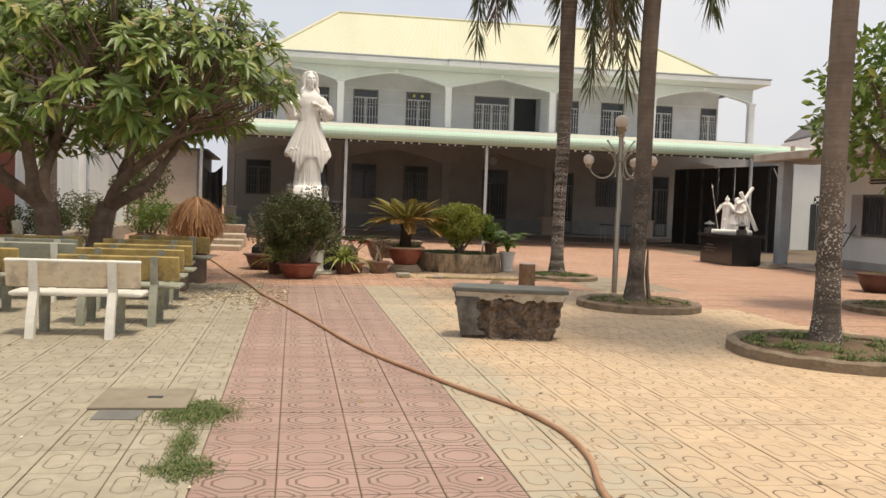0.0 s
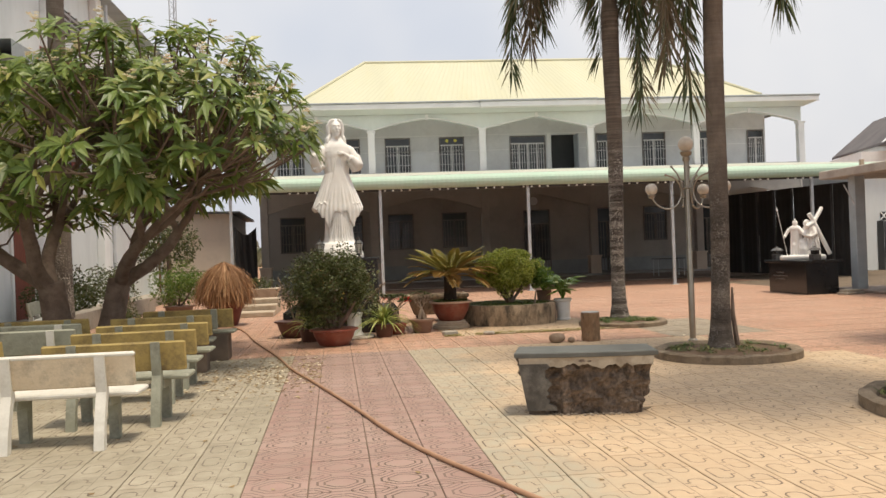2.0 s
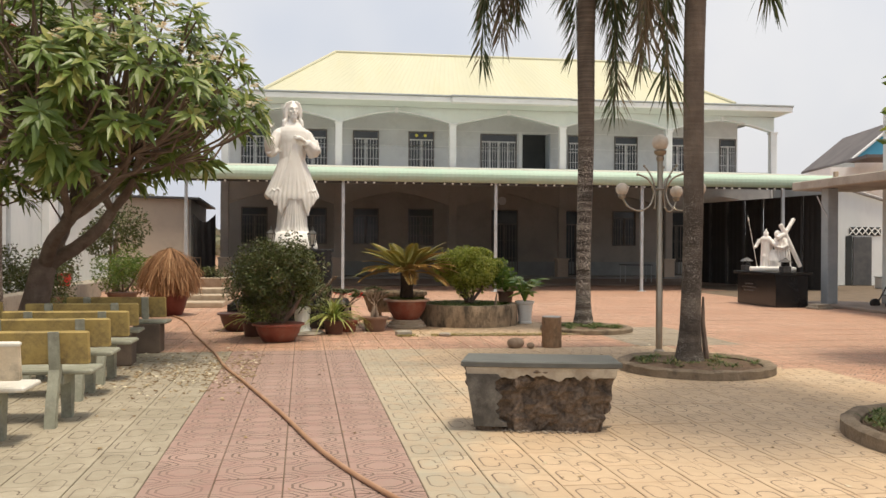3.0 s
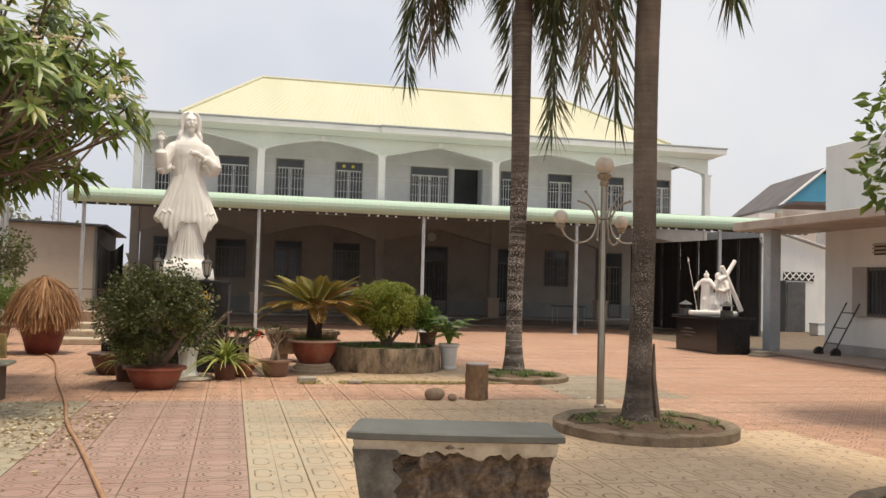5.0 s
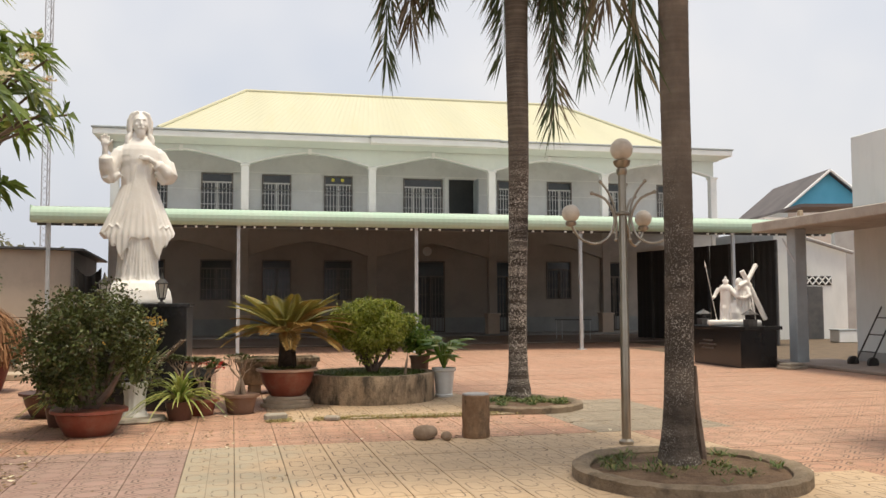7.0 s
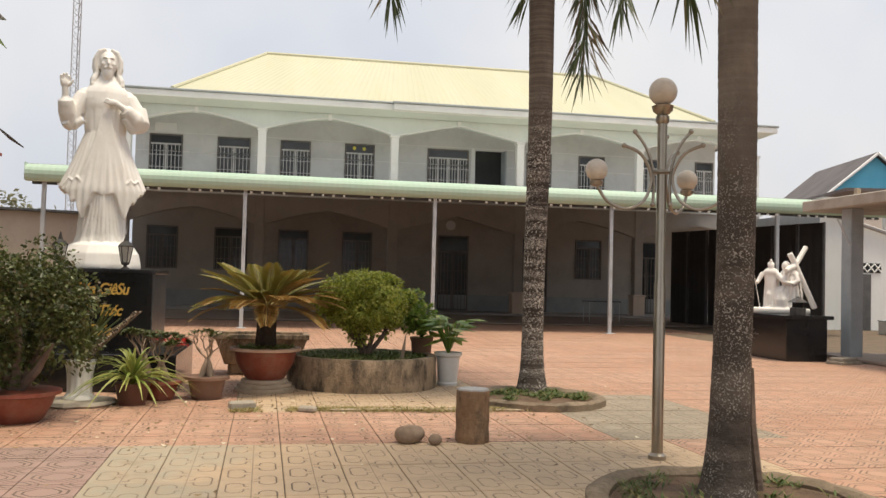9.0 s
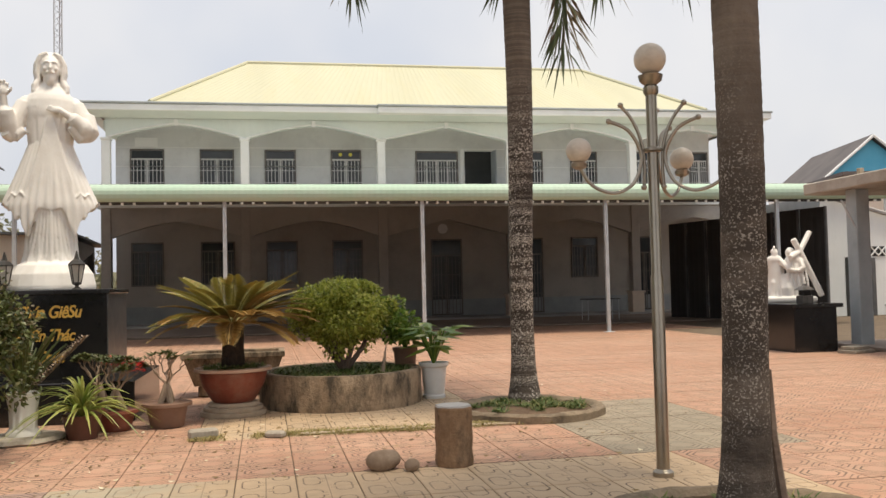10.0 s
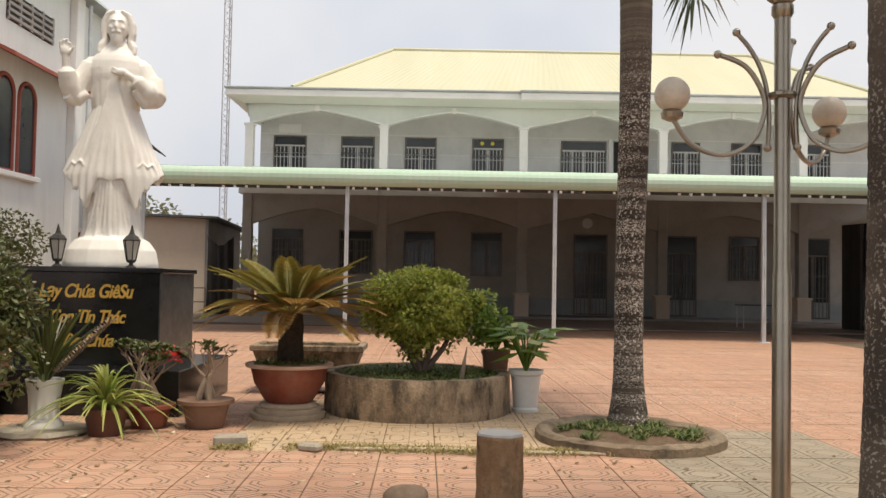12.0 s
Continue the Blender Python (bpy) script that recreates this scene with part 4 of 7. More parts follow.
annex = thing("annex_building", pose(14.4, 8.0, 0), "white rendered annex with barred windows and parapet", "building")
part("wall", Mesh().box(0, 0, 0, 8, 14.5, 5.0, bevel=0.02), M["white_wall"], annex, "white rendered wall")
part("dado", Mesh().box(-0.012, 0.02, 0, 0.0, 14.48, 0.28), M["side_grey"], annex)
for y in (13.0 - 0.9, 8.6, 5.0):
    f = Mesh().box(-0.05, y - 0.9, 0.95, -0.0, y - 0.82, 2.05).box(-0.05, y + 0.82, 0.95, 0, y + 0.9, 2.05).box(-0.05, y - 0.82, 1.98, 0, y + 0.82, 2.05).box(-0.05, y - 0.82, 0.95, 0, y + 0.82, 1.02).box(-0.05, y - 0.04, 1.02, 0, y + 0.04, 1.98)
    w = part("window", f, M["window_frame"], annex, "dark barred window")
    part("pane", Mesh().box(-0.014, y - 0.82, 1.02, -0.004, y + 0.82, 1.98), M["glass"], w)
    gr = Mesh()
    for k in range(13):
        gr.box(-0.075, y - 0.8 + k * 0.133, 0.97, -0.06, y - 0.785 + k * 0.133, 2.03)
    part("grille", gr, M["dark_metal"], w)
    part("shutter", Mesh().box(-0.10, y + 0.82, 0.95, -0.07, y + 1.3, 2.05, bevel=0.006), M["side_grey"], w, "open grey shutter leaf")
    v = Mesh()
    for k in range(3):
        v.box(-0.06, y - 0.7, 2.36 + k * 0.085, 0, y + 0.7, 2.40 + k * 0.085)
    part("vent_shade", Mesh().box(-0.008, y - 0.7, 2.32, 0.0, y + 0.7, 2.58), M["opening_shade"], annex)
    part("vent_louvre", v, M["canopy"], annex)

screen = thing("sheet_fence", pose(17.5, 30.0, 0, 0, 0, 102), "tall black metal sheet fence beside the awning", "fence")
# Panels past the fourth are added, to keep the gap behind dark.
for k in range(7):
    part("sheet", ribbed((k * 1.02 + 0.005, 0.004 * (k % 2), 0), (k * 1.02 + 1.015, 0.004 * (k % 2), 0), (k * 1.02 + 1.015, 0.004 * (k % 2), 3.3), (k * 1.02 + 0.005, 0.004 * (k % 2), 3.3), 12, 0.012), M["tarp"], screen)
    part("post", Mesh().box(k * 1.02 - 0.03, 0.03, 0, k * 1.02 + 0.03, 0.09, 3.3), M["dark_metal"], screen)

hut = thing("outbuilding", pose(20.0, 34.0, 0), "small white outbuilding with a dark door and lean-to roof", "building")
part("wall", Mesh().add([(0, 0, 0), (3.0, 0, 0), (3.0, 4, 0), (0, 4, 0), (0, 0, 4.0), (3.0, 0, 3.2), (3.0, 4, 3.2), (0, 4, 4.0)],
     [(4, 5, 6, 7), (0, 1, 5, 4), (1, 2, 6, 5), (2, 3, 7, 6), (3, 0, 4, 7)]), M["white_wall"], hut, "white rendered wall")
part("roof_edge", Mesh().tube([(-0.2, -0.1, 4.07), (3.2, -0.1, 3.17)], 0.07, 6), M["side_grey"], hut)
part("door", Mesh().box(1.15, -0.05, 0.0, 1.95, -0.005, 1.92, bevel=0.01), M["dark_metal"], hut, "dark plank door")
part("door_gap_shade", Mesh().box(0.85, -0.02, 0.0, 1.12, -0.005, 1.95), M["opening_shade"], hut)
part("vent_shade", Mesh().box(1.0, -0.02, 1.97, 2.35, -0.005, 2.3), M["opening_shade"], hut)
for k in range(5):
    part("vent_block", Mesh().tube([(1.0 + k * 0.27, -0.03, 1.99), (1.27 + k * 0.27, -0.03, 2.28)], 0.025, 5), M["trim"], hut)
    part("vent_block", Mesh().tube([(1.27 + k * 0.27, -0.03, 1.99), (1.0 + k * 0.27, -0.03, 2.28)], 0.024, 5), M["trim"], hut)
wall2 = single("boundary_wall", Mesh().box(0, 0, 0, 9, 0.2, 4.4), M["side_grey"], pose(23.0, 34.6, 0), "grey unpainted boundary wall", "wall", kind="structure")

blue = thing("far_house", pose(41.7, 60.1, 0, 0, 0, -12.9) @ Matrix.Diagonal((1.08, 1.0, 1.045, 1)), "far house with a dark tiled roof and sky-blue gable", "house")
part("wall", Mesh().box(-2.7, 0, 0, 2.7, 10, 7.75), M["trim"], blue)
part("gable", Mesh().prism([(-2.7, 7.75), (2.7, 7.75), (0, 10.1)], 0.0, 0.3), M["blue_wall"], blue, "sky-blue gable")
for s in (-1, 1):
    part("roof", Mesh().add([(0, -0.4, 10.35), (s * 3.15, -0.4, 7.6), (s * 3.15, 10.4, 7.6), (0, 10.4, 10.35), (0, -0.4, 10.18), (s * 3.15, -0.4, 7.43), (s * 3.15, 10.4, 7.43), (0, 10.4, 10.18)],
         [(0, 1, 2, 3), (7, 6, 5, 4), (0, 4, 5, 1), (1, 5, 6, 2), (2, 6, 7, 3)]), M["dark_roof"], blue, "dark tiled roof slope")
    part("verge", Mesh().tube([(s * 3.15, -0.45, 7.5), (0, -0.45, 10.25)], 0.09, 6), M["trim"], blue)
part("lean_to_roof", Mesh().box(-3.4, -4.2, 7.35, 3.2, -0.5, 7.55), M["dark_roof"], blue, "grey flat lean-to roof")
part("lean_to_post", Mesh().box(0.4, -4.0, 0, 0.7, -3.7, 7.35), M["rim"], blue)
part("low_block", Mesh().box(-4.6, -1.0, 0, -2.9, 6, 7.0), M["trim"], blue)

tower = thing("lattice_mast", pose(-15.5, 84, 0), "tall grey lattice telecom mast with guy wires", "mast")
for a in (90, 210, 330):
    x, y = 0.36 * math.cos(radians(a)), 0.36 * math.sin(radians(a))
    part("leg", Mesh().tube([(x, y, 0), (x, y, 42)], 0.045, 6), M["lattice"], tower)
lac = Mesh()
pts3 = [(0.36 * math.cos(radians(a)), 0.36 * math.sin(radians(a))) for a in (90, 210, 330)]
for k in range(84):
    z = k * 0.5
    for j in range(3):
        p, q = pts3[j], pts3[(j + 1) % 3]
        if k % 2:
            p, q = q, p
        lac.tube([(p[0], p[1], z), (q[0], q[1], z + 0.5)], 0.02, 4, cap=False)
part("lacing", lac, M["lattice"], tower)
lampfar = thing("far_street_lamp", pose(-11.0, 53.0, 0), "far road lamp with a dark angled head", "street lamp")
part("pole", Mesh().tube([(-0.9, 0, 0), (-0.9, 0, 8.2)], 0.07, 8), M["lattice"], lampfar)
part("head", Mesh().tube([(-0.95, 0, 8.35), (-0.3, 0, 7.8), (0.35, 0, 7.35)], [0.05, 0.17, 0.06], 8, flat=0.4), M["iron"], lampfar)

# ---- statue on its granite plinth ----
plinth = thing("statue_plinth", pose(-0.1, 18.53, 0), "black polished granite plinth with gold lettering", "plinth")
part("base_step", Mesh().box(-1.05, -1.0, 0, 1.05, 0.85, 0.42, bevel=0.01), M["granite"], plinth)
part("body", Mesh().box(-0.70, -0.55, 0.42, 0.70, 0.55, 1.32, bevel=0.004), M["granite"], plinth)
for x in (0.702, -0.715):
    part("side_panel", Mesh().box(x, -0.56, 0.42, x + 0.013, 0.56, 1.32), M["granite_grey"], plinth, "grey veined side slab")
part("top_slab", Mesh().box(-0.74, -0.59, 1.32, 0.74, 0.59, 1.37, bevel=0.006), M["granite"], plinth)


def lettering(text, size, at, parent, material, spread=1.0):
    cu = bpy.data.curves.new("lettering", "FONT")
    cu.body, cu.size, cu.extrude, cu.align_x, cu.shear, cu.offset = text, size, 0.004, "CENTER", 0.28, 0.004
    cu.space_character = spread
    cu.materials.append(material)
    ob = new("lettering", cu)
    ob.parent = parent
    ob.matrix_basis = at
    return tagged(ob, "gold raised lettering")


for text, z, s, dx in (("Lạy Chúa GiêSu", 1.075, 0.185, -0.02), ("Con Tín Thác", 0.83, 0.175, 0.0), ("Vào Chúa", 0.60, 0.175, 0.0)):
    lettering(text, s, pose(dx, -0.556, z, 90, 0, 0) @ Matrix.Diagonal((0.80, 1, 1, 1)), plinth, M["gold"], 0.94)


def robe(mesh, rings, n=48, folds=9, deep=0.03, cx=0.0, cy=0.0, hem=None, ph=0.0):
    """Elliptic rings (z, rx, ry, dx, dy, fold) stacked to a robe with pleats."""
    vs, fs = [], []
    for i, (z, rx, ry, dx, dy, fo) in enumerate(rings):
        for k in range(n):
            a = 2 * math.pi * k / n
            w = 1 + fo * (math.sin(folds * a + ph + z * 1.3) * 0.6 + math.sin((folds * 2 + 1) * a + 1.7) * 0.4)
            zz = z
            if hem and i == 0:
                zz += hem * (abs(((k * 5 / n * 2) % 1) - 0.5) * 2 - 0.5)
            vs.append((cx + dx + rx * w * math.cos(a), cy + dy + ry * w * math.sin(a), zz))
    m = len(rings)
    for i in range(m - 1):
        for k in range(n):
            a, b = i * n + k, i * n + (k + 1) % n
            fs.append((a, b, b + n, a + n))
    fs.append(tuple(range(n - 1, -1, -1)))
    fs.append(tuple(range((m - 1) * n, m * n)))
    mesh.add(vs, fs)


def between(v, pts):
    """Straight lines through (at, value) points."""
    return float(np.interp(v, [q_[0] for q_ in pts], [q_[1] for q_ in pts]))


def mantle(m):
    """A cloak that spreads in a cone from the waist to a jagged hem, parted over a long pleated front."""
    n, steps = 168, 16
    hem = [(0, 0.88), (0.24, 0.91), (0.53, 0.58), (0.70, 0.83), (0.78, 0.77), (0.90, 0.87), (1.22, 0.96), (1.6, 0.99), (2.1, 0.90), (2.6, 0.97), (3.15, 0.88)]
    wide = [(0.4, 0.50), (0.62, 0.51), (0.95, 0.515), (1.3, 0.365), (1.75, 0.195), (1.95, 0.24)]
    deep = [(0.4, 0.25), (0.62, 0.27), (0.95, 0.28), (1.3, 0.25), (1.75, 0.195), (1.95, 0.18)]
    vs, fs = [], []
    for i in range(-2, steps + 1):
        for k in range(n):
            a = 2 * math.pi * k / n
            phi = abs((a - 1.5 * math.pi + math.pi) % (2 * math.pi) - math.pi)
            low = between(phi, hem)
            z = 1.2 if i == -2 else low + (1.92 - low) * max(i, 0) / steps
            spread = min(1.0, max(0.0, (1.8 - z) / 0.7))
            pleat = (0.036 * math.sin(34 * a + 0.8 * math.sin(3 * a)) + 0.015 * math.sin(13 * a + 1)) * (0.3 + 0.7 * math.exp(-(phi / 0.8) ** 2))
            fold = (1 + pleat * (0.35 + 0.65 * spread)) * (0.86 if i < 0 else 1.0)
            vs.append((between(z, wide) * fold * math.cos(a), 0.02 + between(z, deep) * fold * math.sin(a), z))
    for i in range(steps + 2):
        for k in range(n):
            a, b = i * n + k, i * n + (k + 1) % n
            fs.append((a, b, b + n, a + n))
    fs.append(tuple(range(n - 1, -1, -1)))
    fs.append(tuple(range((steps + 2) * n, (steps + 3) * n)))
    m.add(vs, fs)
    for sgn in (-1, 1):
        edge = []
        for x, z in ((0.44, 1.00), (0.39, 1.08), (0.35, 1.04), (0.30, 1.09), (0.26, 1.03)):
            rx_, ry_ = between(z, wide), between(z, deep)
            edge.append((sgn * x, 0.02 - ry_ * math.sqrt(max(0.02, 1 - (x / rx_) ** 2)) - 0.004, z))
        m.tube(edge, [0.008, 0.014, 0.012, 0.014, 0.008], 8)


def figure_blessing():
    m = Mesh()
    robe(m, [(0.0, 0.47, 0.40, 0, 0, 0), (0.05, 0.47, 0.40, 0, 0, 0.01), (0.18, 0.44, 0.37, 0, 0, 0.02), (0.28, 0.37, 0.31, 0, 0, 0.02), (0.35, 0.22, 0.2, 0, 0, 0)])
    robe(m, [(0.24, 0.33, 0.27, 0, 0, 0.05), (0.40, 0.275, 0.23, 0, 0, 0.08), (0.7, 0.255, 0.215, 0, 0, 0.08), (1.1, 0.24, 0.21, 0, 0, 0.06), (1.6, 0.22, 0.185, 0, 0, 0.03), (1.75, 0.22, 0.17, 0, 0, 0)], n=72, folds=15)
    mantle(m)
    robe(m, [(1.65, 0.235, 0.18, 0, 0, 0.03), (1.9, 0.255, 0.185, 0, 0, 0.03), (2.06, 0.29, 0.185, 0, 0, 0.01), (2.14, 0.275, 0.175, 0, 0, 0), (2.20, 0.235, 0.155, 0, 0, 0), (2.25, 0.18, 0.13, 0, 0, 0), (2.30, 0.125, 0.105, 0, 0, 0), (2.37, 0.078, 0.078, 0, 0, 0)], folds=13)
    m.ball((0, 0.0, 2.0), 0.275, 0.192, 0.25, 28, 18)
    m.tube([(0, 0, 2.15), (0, -0.01, 2.30), (0, -0.015, 2.42)], [0.14, 0.085, 0.075], 16)
    # face
    m.ball((0, -0.045, 2.505), 0.098, 0.115, 0.15, 28, 18)
    m.ball((0, -0.10, 2.39), 0.058, 0.062, 0.085, 18, 12)
    m.tube([(0, -0.150, 2.56), (0, -0.178, 2.49), (0, -0.163, 2.47)], [0.010, 0.019, 0.017], 8)
    for s in (-1, 1):
        m.tube([(s * 0.012, -0.157, 2.563), (s * 0.04, -0.150, 2.57), (s * 0.068, -0.125, 2.56)], 0.012, 8)
        m.ball((s * 0.038, -0.142, 2.53), 0.017, 0.012, 0.010, 10, 8)
        m.ball((s * 0.055, -0.125, 2.49), 0.03, 0.03, 0.03, 10, 8)
    m.tube([(-0.045, -0.145, 2.44), (0, -0.168, 2.45), (0.045, -0.145, 2.44)], 0.013, 8)
    # hair, parted and falling to the shoulders
    m.ball((0, 0.03, 2.56), 0.132, 0.135, 0.155, 28, 18)
    for s in (-1, 1):
        for k, (dx, dy, r) in enumerate(((0.012, -0.005, 0.036), (0.016, 0.045, 0.042), (0.0, 0.09, 0.046))):
            path = [(s * (0.02 + dx), -0.06 + dy, 2.69), (s * (0.085 + dx), -0.05 + dy, 2.655), (s * (0.122 + dx), -0.03 + dy, 2.56), (s * (0.128 + dx), -0.03 + dy, 2.46),
                    (s * (0.115 + dx), -0.03 + dy, 2.38), (s * (0.145 + dx), -0.045 + dy, 2.31), (s * (0.155 + dx), -0.06 + dy, 2.25)]
            m.tube(path, [r * 0.5, r * 0.8, r, r * 0.95, r * 0.9, r * 1.05, r * 0.7], 10)
            m.ball(path[-1], r * 0.8, n=10, m=8)
    # raised arm
    for a, b in (((-0.24, 0.0, 2.09), 0.10), ((-0.345, -0.03, 1.92), 0.108), ((-0.405, -0.07, 1.77), 0.105), ((-0.44, -0.13, 1.86), 0.098), ((-0.455, -0.17, 1.95), 0.088)):
        m.ball(a, b, b, b * 1.1, 16, 10)
    m.tube([(-0.25, 0.0, 2.10), (-0.345, -0.03, 1.92), (-0.405, -0.07, 1.77)], [0.105, 0.105, 0.10], 16)
    m.tube([(-0.405, -0.07, 1.76), (-0.44, -0.13, 1.86), (-0.46, -0.18, 2.0)], [0.10, 0.10, 0.088], 16)
    m.tube([(-0.36, -0.06, 1.80), (-0.41, -0.10, 1.68), (-0.46, -0.16, 1.74)], [0.05, 0.045, 0.05], 10)
    m.tube([(-0.46, -0.18, 1.97), (-0.47, -0.20, 2.14)], [0.045, 0.038], 12)
    m.ball((-0.47, -0.21, 2.19), 0.058, 0.034, 0.065, 14, 10)
    for dx, h in ((-0.045, 0.075), (-0.018, 0.10), (0.012, 0.105), (0.038, 0.07)):
        m.tube([(-0.47 + dx, -0.215, 2.21), (-0.47 + dx * 1.15, -0.22, 2.21 + h * 0.6), (-0.47 + dx * 1.2, -0.235, 2.21 + h)], [0.017, 0.016, 0.012], 8)
    m.tube([(-0.43, -0.22, 2.16), (-0.395, -0.25, 2.20), (-0.385, -0.26, 2.235)], [0.019, 0.017, 0.013], 8)
    # arm across the breast
    for a, b in (((0.24, 0.0, 2.09), 0.10), ((0.345, -0.03, 1.93), 0.108), ((0.395, -0.06, 1.80), 0.108), ((0.33, -0.15, 1.83), 0.10), ((0.25, -0.195, 1.90), 0.08)):
        m.ball(a, b, b, b * 1.1, 16, 10)
    m.tube([(0.25, 0.0, 2.10), (0.345, -0.03, 1.93), (0.395, -0.06, 1.80)], [0.105, 0.105, 0.10], 16)
    m.tube([(0.395, -0.06, 1.79), (0.33, -0.15, 1.83), (0.21, -0.21, 1.93)], [0.10, 0.10, 0.075], 16)
    m.tube([(0.40, -0.04, 1.74), (0.30, -0.15, 1.70), (0.20, -0.21, 1.83)], [0.06, 0.055, 0.04], 10)
    m.tube([(0.23, -0.205, 1.92), (0.12, -0.225, 1.99)], [0.044, 0.036], 12)
    m.ball((0.075, -0.228, 2.005), 0.065, 0.032, 0.042, 14, 10)
    for k, dz in enumerate((-0.028, -0.004, 0.02)):
        m.tube([(0.05, -0.232, 2.005 + dz), (0.0, -0.235, 2.025 + dz), (-0.045 + 0.012 * k, -0.225, 2.035 + dz)], [0.015, 0.014, 0.010], 8)
    # pleats running down from the breast
    for k in range(15):
        f = (k - 7) / 7
        m.tube([(f * 0.03, -0.178, 1.96), (f * 0.10, -0.192, 1.6), (f * 0.20, -0.225 + 0.03 * abs(f), 1.25), (f * 0.29, -0.25 + 0.06 * abs(f), 0.92)], [0.009, 0.014, 0.017, 0.008], 8)
    for k in range(9):
        f = (k - 4) / 4
        m.tube([(f * 0.10, -0.235 + 0.02 * abs(f), 1.1), (f * 0.15, -0.235 + 0.05 * abs(f), 0.65), (f * 0.22, -0.245 + 0.10 * abs(f), 0.30)], [0.010, 0.018, 0.018], 8)
    # wide sleeves hanging from the forearms
    m.tube([(-0.40, -0.02, 1.98), (-0.41, -0.07, 1.80), (-0.34, -0.07, 1.74), (-0.27, -0.06, 1.80)], [0.10, 0.115, 0.085, 0.05], 14)
    m.tube([(0.37, -0.02, 1.98), (0.40, -0.07, 1.80), (0.32, -0.12, 1.74), (0.24, -0.15, 1.80)], [0.10, 0.115, 0.085, 0.05], 14)
    return m


def remeshed(ob, voxel):
    mod = ob.modifiers.new("merge", "REMESH")
    mod.mode, mod.voxel_size, mod.use_smooth_shade = "VOXEL", voxel, True
    sm = ob.modifiers.new("soften", "SMOOTH")
    sm.factor, sm.iterations = 0.5, 4


st = single("statue", figure_blessing(), M["statue"], pose(-0.1, 18.55, 1.37, 0, 0, 13), "white painted robed statue with a raised hand on a plinth", "statue")
remeshed(st, 0.0095)


def lantern():
    t = thing("plinth_lantern", pose(0, 0, 0), "small black iron lantern with frosted panes on the plinth", "lantern", "plinth lanterns")
    part("foot", Mesh().lathe([(0.05, 0), (0.05, 0.01), (0.02, 0.03), (0.02, 0.06)], 12), M["iron"], t)
    body = part("cage", Mesh().lathe([(0.088, 0.265), (0.09, 0.275), (0.06, 0.31), (0.03, 0.33), (0.018, 0.37), (0.006, 0.42)], 6), M["iron"], t)
    part("base_ring", Mesh().lathe([(0.035, 0.05), (0.05, 0.065), (0.045, 0.08)], 6), M["iron"], t)
    for k in range(6):
        a = math.pi / 3 * k
        part("bar", Mesh().tube([(0.046 * math.cos(a), 0.046 * math.sin(a), 0.075), (0.083 * math.cos(a), 0.083 * math.sin(a), 0.27)], 0.006, 5), M["iron"], body)
    part("pane", Mesh().lathe([(0.04, 0.08), (0.076, 0.266)], 6), M["lamp_glass"], t, "frosted glass pane")
    return t


la = lantern()
la.matrix_basis = pose(0.27, 18.10, 1.37)
copy_thing(la, pose(-0.46, 18.10, 1.37))

# ---- second statue group ----
PM = pose(11.28, 23.15, 0, 0, 0, -90) @ Matrix.Diagonal((1.045, 1.045, 1.03, 1))
pl2 = thing("group_plinth", PM, "low black granite plinth with a dim inscription", "plinth")
part("body", Mesh().box(-0.75, 0, 0, 1.1, 0.80, 0.76, bevel=0.006), M["granite"], pl2)
part("top_slab", Mesh().box(-0.83, -0.08, 0.76, 1.18, 0.88, 0.83, bevel=0.006), M["granite"], pl2)
part("inscription", Mesh().box(-0.35, -0.008, 0.5, 0.05, 0, 0.53).box(-0.5, -0.008, 0.42, 0.2, 0, 0.45).box(-0.4, -0.008, 0.34, 0.1, 0, 0.37), M["granite_grey"], pl2, "dim engraved lines")


